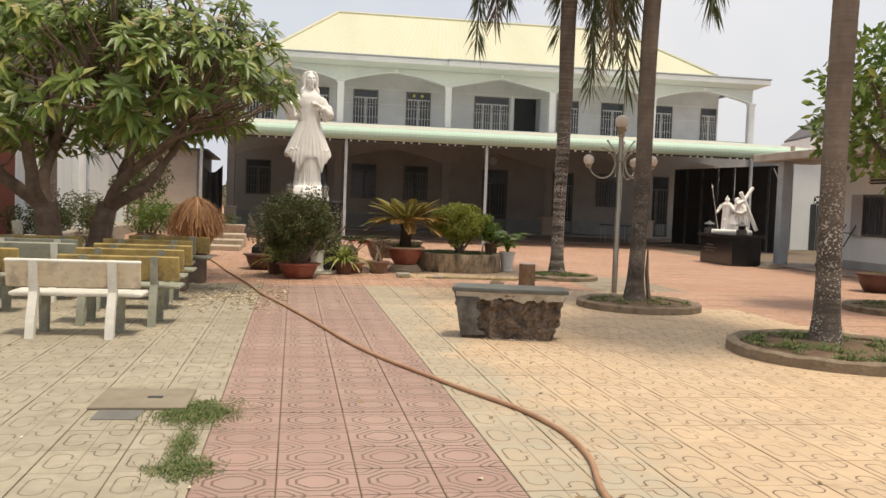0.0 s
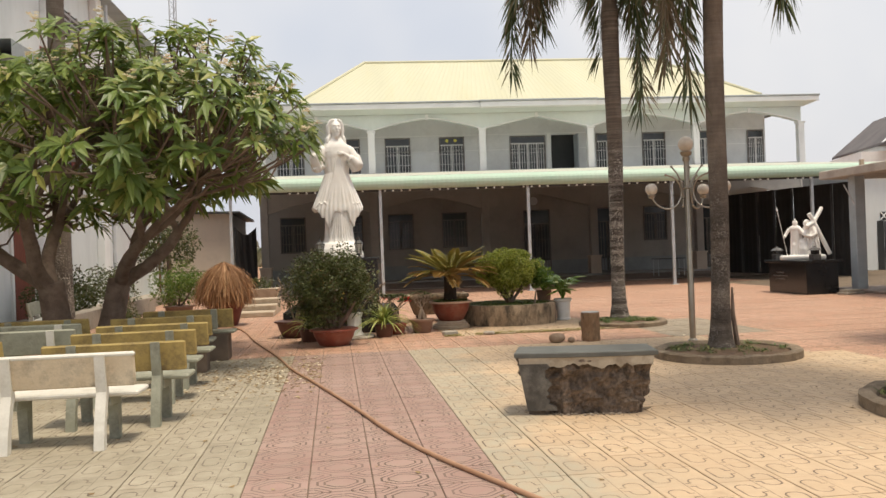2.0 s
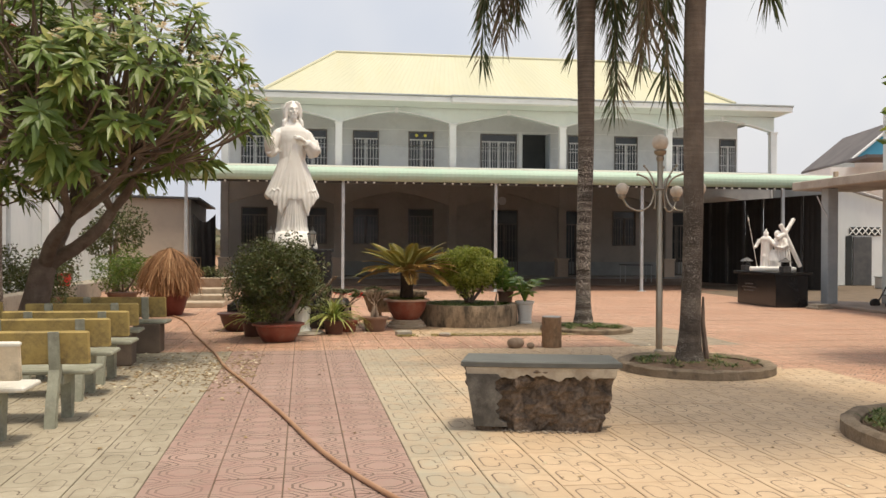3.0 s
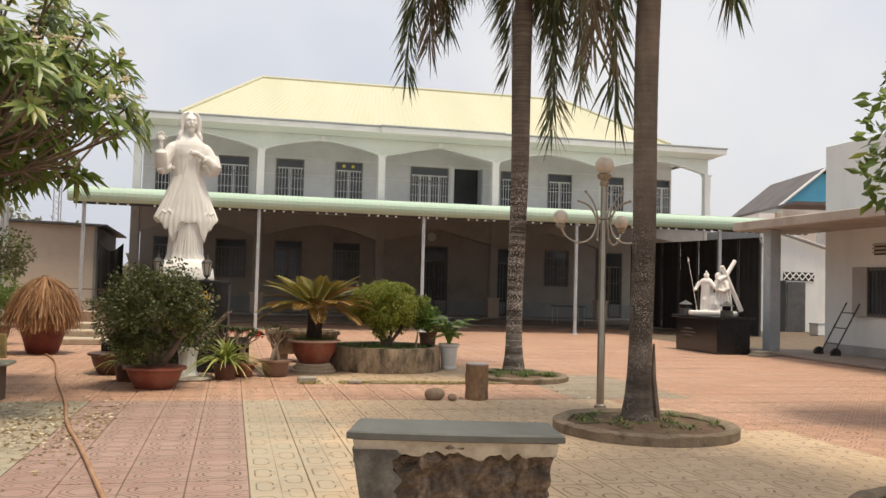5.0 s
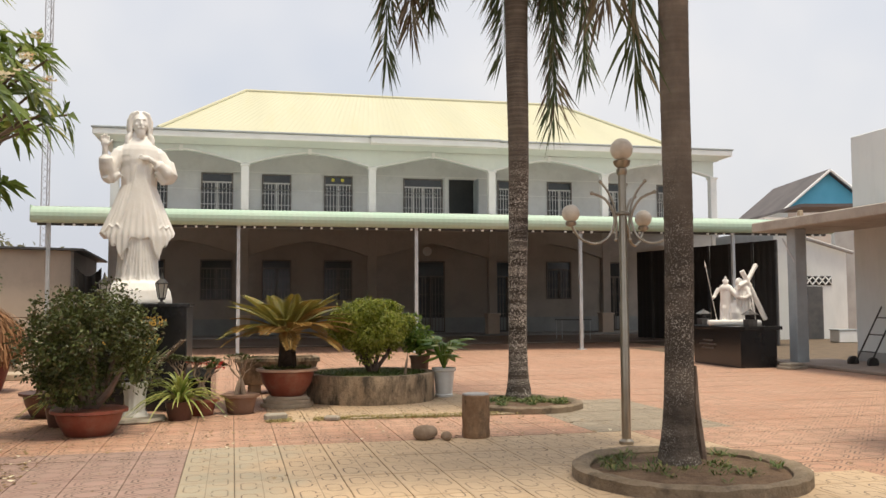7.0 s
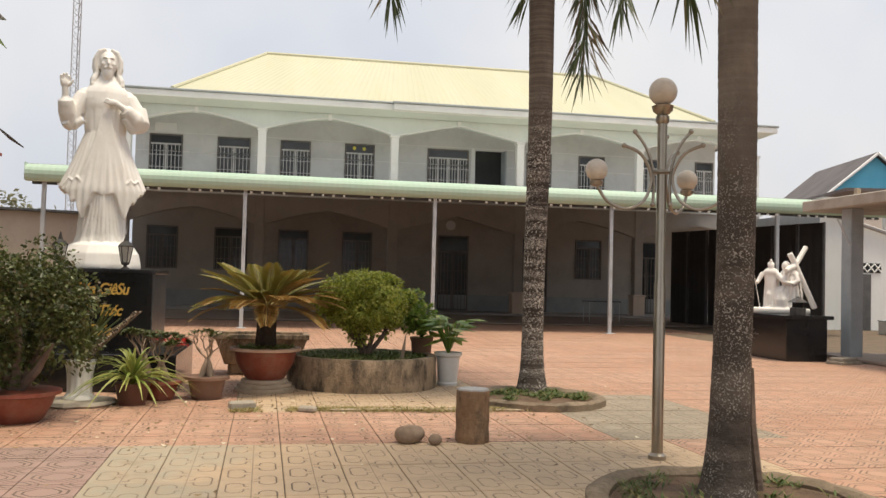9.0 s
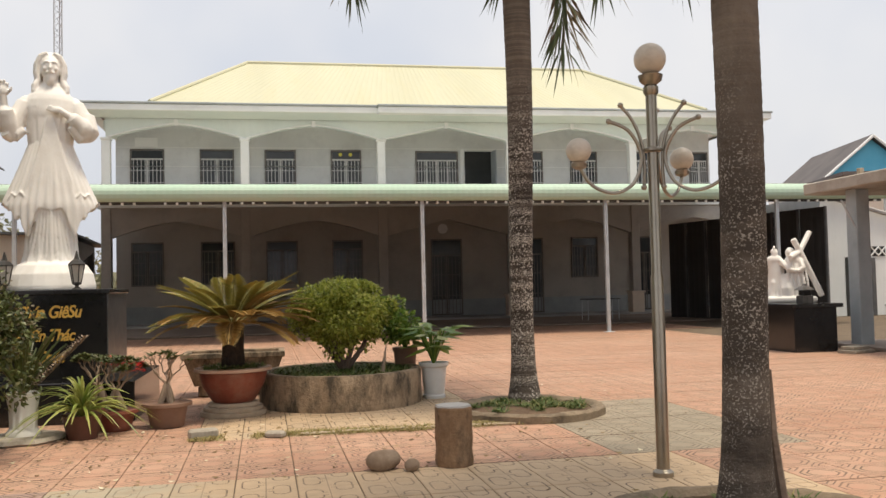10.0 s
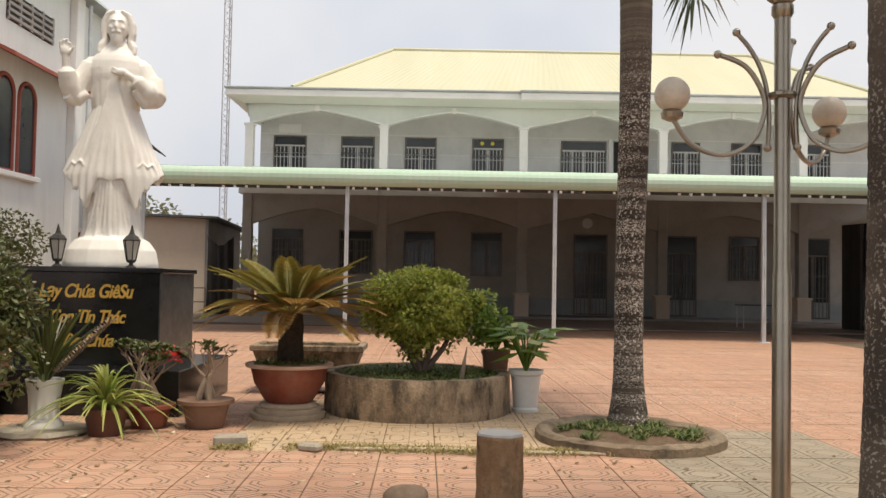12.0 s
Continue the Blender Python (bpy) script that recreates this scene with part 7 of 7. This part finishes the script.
HOSE = [(1.50, 1.6), (1.42, 3.0), (1.47, 4.04), (1.60, 4.75), (1.54, 5.53), (1.12, 6.57), (0.55, 8.04), (0.08, 9.9), (-0.36, 11.6), (-0.66, 12.7), (-0.95, 14.1), (-1.5, 16.4), (-2.14, 19.3), (-2.5, 20.4)]
cu = bpy.data.curves.new("garden_hose", "CURVE")
cu.dimensions, cu.bevel_depth, cu.bevel_resolution = "3D", 0.017, 3
sp = cu.splines.new("BEZIER")
sp.bezier_points.add(len(HOSE) - 1)
for b, (x, y) in zip(sp.bezier_points, HOSE):
    b.co = (x, y, 0.017)
    b.handle_left_type = b.handle_right_type = "AUTO"
cu.materials.append(M["hose"])
hose = new("garden_hose", cu)
tagged(hose, "long brown rubber hose snaking over the tiles", "hose")
mh = thing("manhole_cover", pose(-1.09, 6.1, 0), "rectangular concrete manhole cover with a lifting hole", "manhole cover")
part("slab", Mesh().box(-0.31, -0.28, 0.0, 0.31, 0.28, 0.022, bevel=0.006), M["cover"], mh)
part("lifting_hole_shade", Mesh().box(0.02, -0.02, 0.02, 0.12, 0.03, 0.026, bevel=0.002), M["opening_shade"], mh)
part("dark_patch", Mesh().box(-0.23, -0.54, 0.0, 0.05, -0.29, 0.006), M["cover_dark"], mh, "dark patch slab next to the cover")
lit = Mesh()
for k in range(2000):
    x, y = (-0.3 - abs(q.gauss(0.0, 1.1)), q.gauss(12.7, 0.9)) if k < 1300 else (q.uniform(-4.5, 7), q.uniform(4, 24)) if k < 1700 else (q.uniform(-1.5, 5.5), q.uniform(14.3, 17.2))
    a = q.uniform(0, 6.28)
    s = q.uniform(0.02, 0.065)
    lit.leaf(Vector((x, y, 0.008)), Vector((math.cos(a), math.sin(a), q.uniform(0, 0.3))).normalized(), Vector((-math.sin(a), math.cos(a), 0)), s, s * 0.6, 0.1, 0.3)
single("leaf_litter", lit, M["litter"], Matrix(), "fallen petals and dry leaf bits scattered over tiles", "litter", kind="stuff")

# ---- benches ----


def bench(seat_m, back_m, leg_m, label, solid=False):
    """The back faces -y, towards the walk."""
    t = thing("bench", pose(0, 0, 0), label, "bench", "courtyard benches")
    part("seat", Mesh().box(-0.62, 0.12, 0.385, 0.62, 0.50, 0.425, bevel=0.012), seat_m, t)
    tilt = pose(0, 0.085, 0.42, 10, 0, 0)
    part("backrest", Mesh().box(-0.62, -0.02, 0.06, 0.62, 0.02, 0.33, bevel=0.012), back_m, t, at=tilt)
    if back_m is M["bench_back"]:
        part("back_cap", Mesh().box(-0.625, -0.026, 0.305, 0.625, 0.026, 0.335, bevel=0.008), seat_m, t, at=tilt)
    for x in (-0.36, 0.36):
        if solid:
            part("leg", Mesh().box(x - 0.17, 0.10, 0, x + 0.17, 0.46, 0.385, bevel=0.012), M["bench_dark"], t, "dark brown block leg")
            part("upright", Mesh().box(x - 0.045, -0.06, 0.05, x + 0.045, -0.015, 0.34, bevel=0.01), leg_m, t, at=tilt)
            continue
        prof_ = [(-0.10, 0.0), (-0.02, 0.0), (0.0, 0.18), (0.06, 0.36), (0.10, 0.42), (0.045, 0.74), (-0.015, 0.74), (0.02, 0.44), (-0.03, 0.30), (-0.075, 0.15)]
        m = Mesh().prism(prof_, -0.04, 0.04)
        part("upright", m, leg_m, t, "curved back upright", at=Matrix(((0, 1, 0, x), (1, 0, 0, 0), (0, 0, 1, 0), (0, 0, 0, 1))))
        prof_ = [(0.36, 0.0), (0.44, 0.0), (0.46, 0.385), (0.14, 0.385), (0.12, 0.31), (0.33, 0.30)]
        part("leg", Mesh().prism(prof_, -0.04, 0.04), M["bench_green"], t, "grey-green front leg", at=Matrix(((0, 1, 0, x), (1, 0, 0, 0), (0, 0, 1, 0), (0, 0, 0, 1))))
    return t


white = bench(M["bench_white"], M["bench_back"], M["bench_white"], "white stone bench with a peeling cream backrest")
white.matrix_basis = pose(-2.24, 8.70, 0)
yel = bench(M["bench_green"], M["bench_yellow"], M["bench_green"], "ochre-backed stone bench with grey-green seat and legs")
yel.matrix_basis = pose(-2.0, 9.55, 0)
for x, y, rz in ((-2.12, 10.75, 1), (-3.85, 10.3, -2), (-2.15, 11.7, -1), (-3.9, 13.2, 3)):
    copy_thing(yel, pose(x, y, 0, 0, 0, rz))
w2 = bench(M["bench_white"], M["bench_green"], M["bench_white"], "pale stone bench with a grey weathered backrest")
w2.matrix_basis = pose(-3.55, 11.5, 0, 0, 0, 2)
copy_thing(w2, pose(-3.75, 12.4, 0, 0, 0, -1))
copy_thing(w2, pose(-6.1, 19.2, 0, 0, 0, -80))
ds = bench(M["bench_green"], M["bench_yellow"], M["bench_green"], "ochre-backed stone bench on dark block legs", solid=True)
ds.matrix_basis = pose(-2.2, 14.15, 0)
copy_thing(ds, pose(-2.3, 12.9, 0, 0, 0, 2))

# ---- left background ----
t = thing("dry_grass_pot", pose(-2.62, 20.7, 0), "dried straw-like plant drooping over a tall red pot", "potted plant")
part("pot", Mesh().lathe([(0.24, 0), (0.27, 0.05), (0.36, 0.36), (0.40, 0.56), (0.42, 0.60), (0.37, 0.60), (0.05, 0.56)], 28), M["dark_red_pot"], t, smooth=True)
m = Mesh()
for k in range(2400):
    a, e = q.uniform(0, 6.28), q.uniform(0.35, 1.0) ** 0.6
    c, s = math.cos(a), math.sin(a)
    vs = []
    w = q.uniform(0.004, 0.010)
    L = q.uniform(0.62, 1.06)
    bend, flare, loose = q.gauss(0, 0.35), q.uniform(-0.10, 0.16), q.gauss(0, 0.05)
    for j in range(6):
        f = j / 5
        rad = 0.58 * e * (1 - (1 - f) ** 1.9) + flare * f ** 3 + loose * math.sin(f * 3.1)
        z = 1.34 - 0.16 * (1 - e) - L * 0.86 * f ** 1.35 + 0.05 * math.sin(k)
        c2, s2 = math.cos(a + bend * f), math.sin(a + bend * f)
        vs += [(rad * c2 - s * w, rad * s2 + c * w, z), (rad * c2 + s * w, rad * s2 - c * w, z)]
    m.add(vs, [(2 * j, 2 * j + 1, 2 * j + 3, 2 * j + 2) for j in range(5)])
part("stem", Mesh().tube([(0, 0, 0.55), (0, 0, 1.38)], [0.09, 0.06], 8), M["twig"], t)
part("foliage", m, M["straw"], t, "dry brown drooping blades")
t = potted("potted_shrub", -4.0, 22.8, 0.34, 0.36, M["brown_clay"], "rounded bright green shrub in a clay pot")
part("branchwork", stems((0, 0, 0.3), [(-0.3, 0, 0.7), (0.3, 0.1, 0.8), (0, -0.2, 0.9)], 0.03), M["bark"], t)
part("foliage", shrub_mesh(0, 0, 0.86, 0.62, 0.6, 0.46, 3600, 0.065, q, 26), M["far_leaf"], t)
t = potted("potted_shrub", -5.2, 22.2, 0.26, 0.3, M["brown_clay"], "loose green shrub in a clay pot by the church")
part("foliage", shrub_mesh(0, 0, 0.75, 0.4, 0.4, 0.45, 1200, 0.07, q, 16), M["bush"], t)
t = thing("shrub_tree", pose(-4.7, 25.2, 0), "small bushy tree with a single slender stem", "tree")
part("trunk", Mesh().tube([(0, 0, 0), (0.03, 0, 0.8), (0, 0, 1.6)], [0.09, 0.075, 0.05], 8), M["bark"], t, smooth=True)
part("crown", shrub_mesh(0, 0, 1.75, 0.75, 0.75, 0.65, 2600, 0.09, q, 22), M["bush"], t)
single("bucket", Mesh().lathe([(0.13, 0), (0.17, 0.3), (0.18, 0.3), (0.165, 0.28), (0.02, 0.02)], 20), M["plastic_red"], pose(-5.75, 24.6, 0.42), "small red plastic bucket on the low wall", "bucket", smooth=True)
for k, (x, y) in enumerate(((-5.05, 20.9), (-4.85, 21.1), (-4.7, 21.4))):
    u = potted("potted_herb", x, y, 0.10, 0.16, M["white_pot"], "small leafy plant in a white plastic pot")
    part("foliage", shrub_mesh(0, 0, 0.28, 0.16, 0.16, 0.14, 160, 0.06, q, 6), M["bush"], u)
for k, y in enumerate((23.2, 24.0, 24.8)):
    single("stone_step", Mesh().box(-0.75, -0.36, 0, 0.75, 0.36, 0.12 * (k + 1), bevel=0.015), M["stone_ring"], pose(-2.55, y, 0), "worn pale stone step slab", "step", "stone steps")
t = thing("stone_planter", pose(-2.6, 26.6, 0), "beige tapered stone planter with small leaves", "planter")
part("body", Mesh().add([(-0.5, -0.3, 0), (0.5, -0.3, 0), (0.5, 0.3, 0), (-0.5, 0.3, 0), (-0.65, -0.42, 0.55), (0.65, -0.42, 0.55), (0.65, 0.42, 0.55), (-0.65, 0.42, 0.55)], [(3, 2, 1, 0), (4, 5, 6, 7), (0, 1, 5, 4), (1, 2, 6, 5), (2, 3, 7, 6), (3, 0, 4, 7)]), M["stone_ring"], t)
part("foliage", shrub_mesh(0, 0, 0.7, 0.5, 0.3, 0.18, 400, 0.07, q, 10), M["bush"], t)
rail = thing("low_railing", pose(-8.0, 37.5, 0), "low thin brown metal railing", "railing")
for k in range(6):
    part("upright", Mesh().tube([(k * 0.75, 0, 0), (k * 0.75, 0, 0.95)], 0.02, 6), M["rock"], rail)
for z in (0.5, 0.95):
    part("rail", Mesh().tube([(0, 0, z), (3.75, 0, z)], 0.02, 6), M["rock"], rail)
for k, (x, y, h) in enumerate(((-6.35, 20.6, 0.9), (-6.3, 22.0, 1.2), (-6.4, 23.4, 0.8), (-6.25, 24.6, 1.0), (-6.3, 26.4, 1.1))):
    u = potted("potted_shrub", x, y, 0.24, 0.28, (M["brown_clay"], M["dark_pot"], M["terracotta"])[k % 3], "leafy green shrub potted along the church wall")
    part("foliage", shrub_mesh(0, 0, 0.25 + h * 0.5, 0.42, 0.42, h * 0.5, 1000, 0.08, q, 18), M["bush"], u)
hedge_wall = single("low_planter_wall", Mesh().box(-0.15, 0, 0, 0.15, 9.0, 0.42, bevel=0.02), M["concrete"], pose(-5.75, 18.6, 0), "low grey concrete planter wall beside the church", "wall")

# ---- trees beyond ----


def leafy_tree(x, y, trunk_h, r, rz, count, size, seed, label, leaf):
    w = random.Random(seed)
    t = thing("tree", pose(x, y, 0), label, "tree")
    m = Mesh().tube([(0, 0, 0), (0.06, 0, trunk_h * 0.5), (0, 0.05, trunk_h)], [0.2, 0.16, 0.11], 10)
    part("trunk", m, M["bark"], t, smooth=True)
    lm = Mesh()
    for k in range(9):
        a = k * 0.7 + w.random()
        lm.tube([(0, 0.05, trunk_h - 0.2), (math.cos(a) * r * 0.4, math.sin(a) * r * 0.4, trunk_h + rz * 0.4), (math.cos(a) * r * 0.75, math.sin(a) * r * 0.75, trunk_h + rz * w.uniform(0.5, 1.3))], [0.08, 0.05, 0.02], 6)
    part("branchwork", lm, M["bark"], t)
    part("crown", shrub_mesh(0, 0, trunk_h + rz * 0.8, r, r, rz, count, size, w, 40), leaf, t)


leafy_tree(9.15, 12.1, 2.1, 1.55, 1.25, 2600, 0.19, 81, "leafy light green tree in a kerb ring", M["far_leaf"])
ring(9.1, 12.05, 0.92, 0.10, 24, 300)
t = potted("bowl_planter", 10.95, 15.35, 0.42, 0.36, M["dark_pot"], "wide dark clay bowl planter on the paving", foot=0.6)
blade_tuft = Mesh()
for k in range(60):
    a, e = q.uniform(0, 6.28), q.uniform(0, 0.3)
    blades(blade_tuft, (e * math.cos(a), e * math.sin(a), 0.34), q, 2, 0.1)
part("weed_cover", blade_tuft, M["grass"], t)["kind"] = "stuff"
leafy_tree(-12.5, 64, 1.9, 4.0, 1.6, 2600, 0.4, 82, "far bushy tree beyond the shed", M["hazy_leaf"])
leafy_tree(-18, 66, 2.4, 5.0, 2.2, 2600, 0.45, 83, "far bushy tree beyond the shed", M["hazy_leaf"])
leafy_tree(-8.3, 39.3, 1.2, 1.0, 1.1, 1200, 0.1, 84, "small sunlit shrub before the shed", M["far_leaf"])
scrub = Mesh()
w = random.Random(90)
for k in range(9000):
    a = w.uniform(0.15, 2.9)
    d = w.uniform(120, 150)
    p = Vector((math.cos(a) * d, math.sin(a) * d, abs(w.gauss(0, 1.6)) * (1 + 0.6 * noise.noise(Vector((a * 14, 0, 0))))))
    v = Vector((w.uniform(-1, 1), w.uniform(-1, 1), w.uniform(-0.2, 1))).normalized()
    scrub.leaf(p, v, v.cross(Vector((0.2, 1, 0.3))).normalized(), 2.2, 1.3, 0.1)
single("far_woods", scrub, M["hazy_leaf"], Matrix(), "distant low line of woods with haze in their green", "woods", kind="stuff")

# ---- annex clutter ----
t = thing("hand_trolley", pose(14.1, 21.4, 0, 0, 0, 0), "thin dark metal hand trolley leaning on the wall", "trolley")
for y in (-0.25, 0.2):
    part("rail", Mesh().tube([(-0.45, y, 0.1), (0.22, y, 1.25)], 0.018, 6), M["iron"], t)
for k in range(3):
    f = 0.2 + 0.3 * k
    part("rung", Mesh().tube([(-0.45 + 0.67 * f, -0.25, 0.1 + 1.15 * f), (-0.45 + 0.67 * f, 0.2, 0.1 + 1.15 * f)], 0.014, 6), M["iron"], t)
for y in (-0.32, 0.27):
    part("wheel", Mesh().tube([(-0.45, y - 0.03, 0.12), (-0.45, y + 0.03, 0.12)], 0.12, 16), M["iron"], t)
t = thing("metal_table", pose(13.2, 36.5, 0), "thin-legged metal table under the awning", "table")
part("top", Mesh().box(-0.6, -0.35, 0.72, 0.6, 0.35, 0.75, bevel=0.008), M["dark_metal"], t)
for x in (-0.55, 0.55):
    for y in (-0.3, 0.3):
        part("leg", Mesh().tube([(x, y, 0), (x, y, 0.72)], 0.015, 6), M["galv"], t)
crates = thing("crate", pose(20.9, 31.5, 0), "pale storage crate by the outbuilding", "crate", "storage crates")
part("box", Mesh().box(-0.35, -0.25, 0, 0.35, 0.25, 0.4, bevel=0.02), M["trim"], crates)
part("lid", Mesh().box(-0.37, -0.27, 0.4, 0.37, 0.27, 0.44, bevel=0.01), M["blue_post"], crates)
copy_thing(crates, pose(21.9, 31.2, 0, 0, 0, 20))

# ---- pavement tiles ----
def zone(x, y):
    if y > 14.25 and y < 16.05 and -2.6 < x < 5.2:
        return "red"
    if y <= 14.25:
        if x < TILE_X:
            return "beige"
        if x < TILE_X + 4 * TILE:
            return "pink"
        return "yellow" if x < 7.0 - 0.25 * max(0, y - 9) else "red"
    if y < 19.0 and 1.85 < x < 5.05:
        return "yellow"
    if y < 17.3 and 5.05 <= x < 6.9:
        return "green"
    return "red"


field = {k: ([], []) for k in TILES}
near = []
gap = 0.004
for i in range(-15, 56):
    for j in range(-12, 103):
        x0, y0 = TILE_X + i * TILE, TILE_Y + j * TILE
        xc, yc = x0 + TILE / 2, y0 + TILE / 2
        if yc > 33.8 or xc > 14.6 or (xc > 12.9 and 21.5 < yc < 30):
            continue
        z = zone(xc, yc)
        if -2.3 < xc < 3.0 and 3.3 < yc < 11.4:
            near.append((xc, yc, z))
            continue
        vs, fs = field[z]
        n0 = len(vs)
        h = TILE / 2 - gap
        t = 0.0015 * math.sin(i * 12.9 + j * 78.2)
        for zz, e in ((-0.012, h), (-0.003 + t, h), (t, h - 0.006)):
            vs += [(xc - e, yc - e, zz), (xc + e, yc - e, zz), (xc + e, yc + e, zz), (xc - e, yc + e, zz)]
        for a in (0, 4):
            for k in range(4):
                fs.append((n0 + a + k, n0 + a + (k + 1) % 4, n0 + a + 4 + (k + 1) % 4, n0 + a + 4 + k))
        fs.append((n0 + 8, n0 + 9, n0 + 10, n0 + 11))
for k, (vs, fs) in field.items():
    if vs:
        ob = part("tile_field", Mesh().add(vs, fs), TILES[k][1], pavement, k + " patterned cement tiles", at=pose(0, 0, 0, 0, 0, TILE_TURN))
        ob["kind"] = "stuff"
tm = {}
for k in TILES:
    m = Mesh()
    h = TILE / 2 - gap
    vs, fs = [], []
    for zz, e in ((-0.012, h), (-0.003, h), (0.0, h - 0.006)):
        vs += [(-e, -e, zz), (e, -e, zz), (e, e, zz), (-e, e, zz)]
    for a in (0, 4):
        for q in range(4):
            fs.append((a + q, a + (q + 1) % 4, a + 4 + (q + 1) % 4, a + 4 + q))
    fs.append((8, 9, 10, 11))
    tm[k] = m.add(vs, fs).make("tile", TILES[k][0])
for x, y, k in near:
    ob = new("tile", tm[k])
    ob.parent = pavement
    ob.matrix_basis = pose(0, 0, 0, 0, 0, TILE_TURN) @ pose(x, y, R.uniform(-0.0015, 0.0015), R.uniform(-0.15, 0.15), R.uniform(-0.15, 0.15), 0)
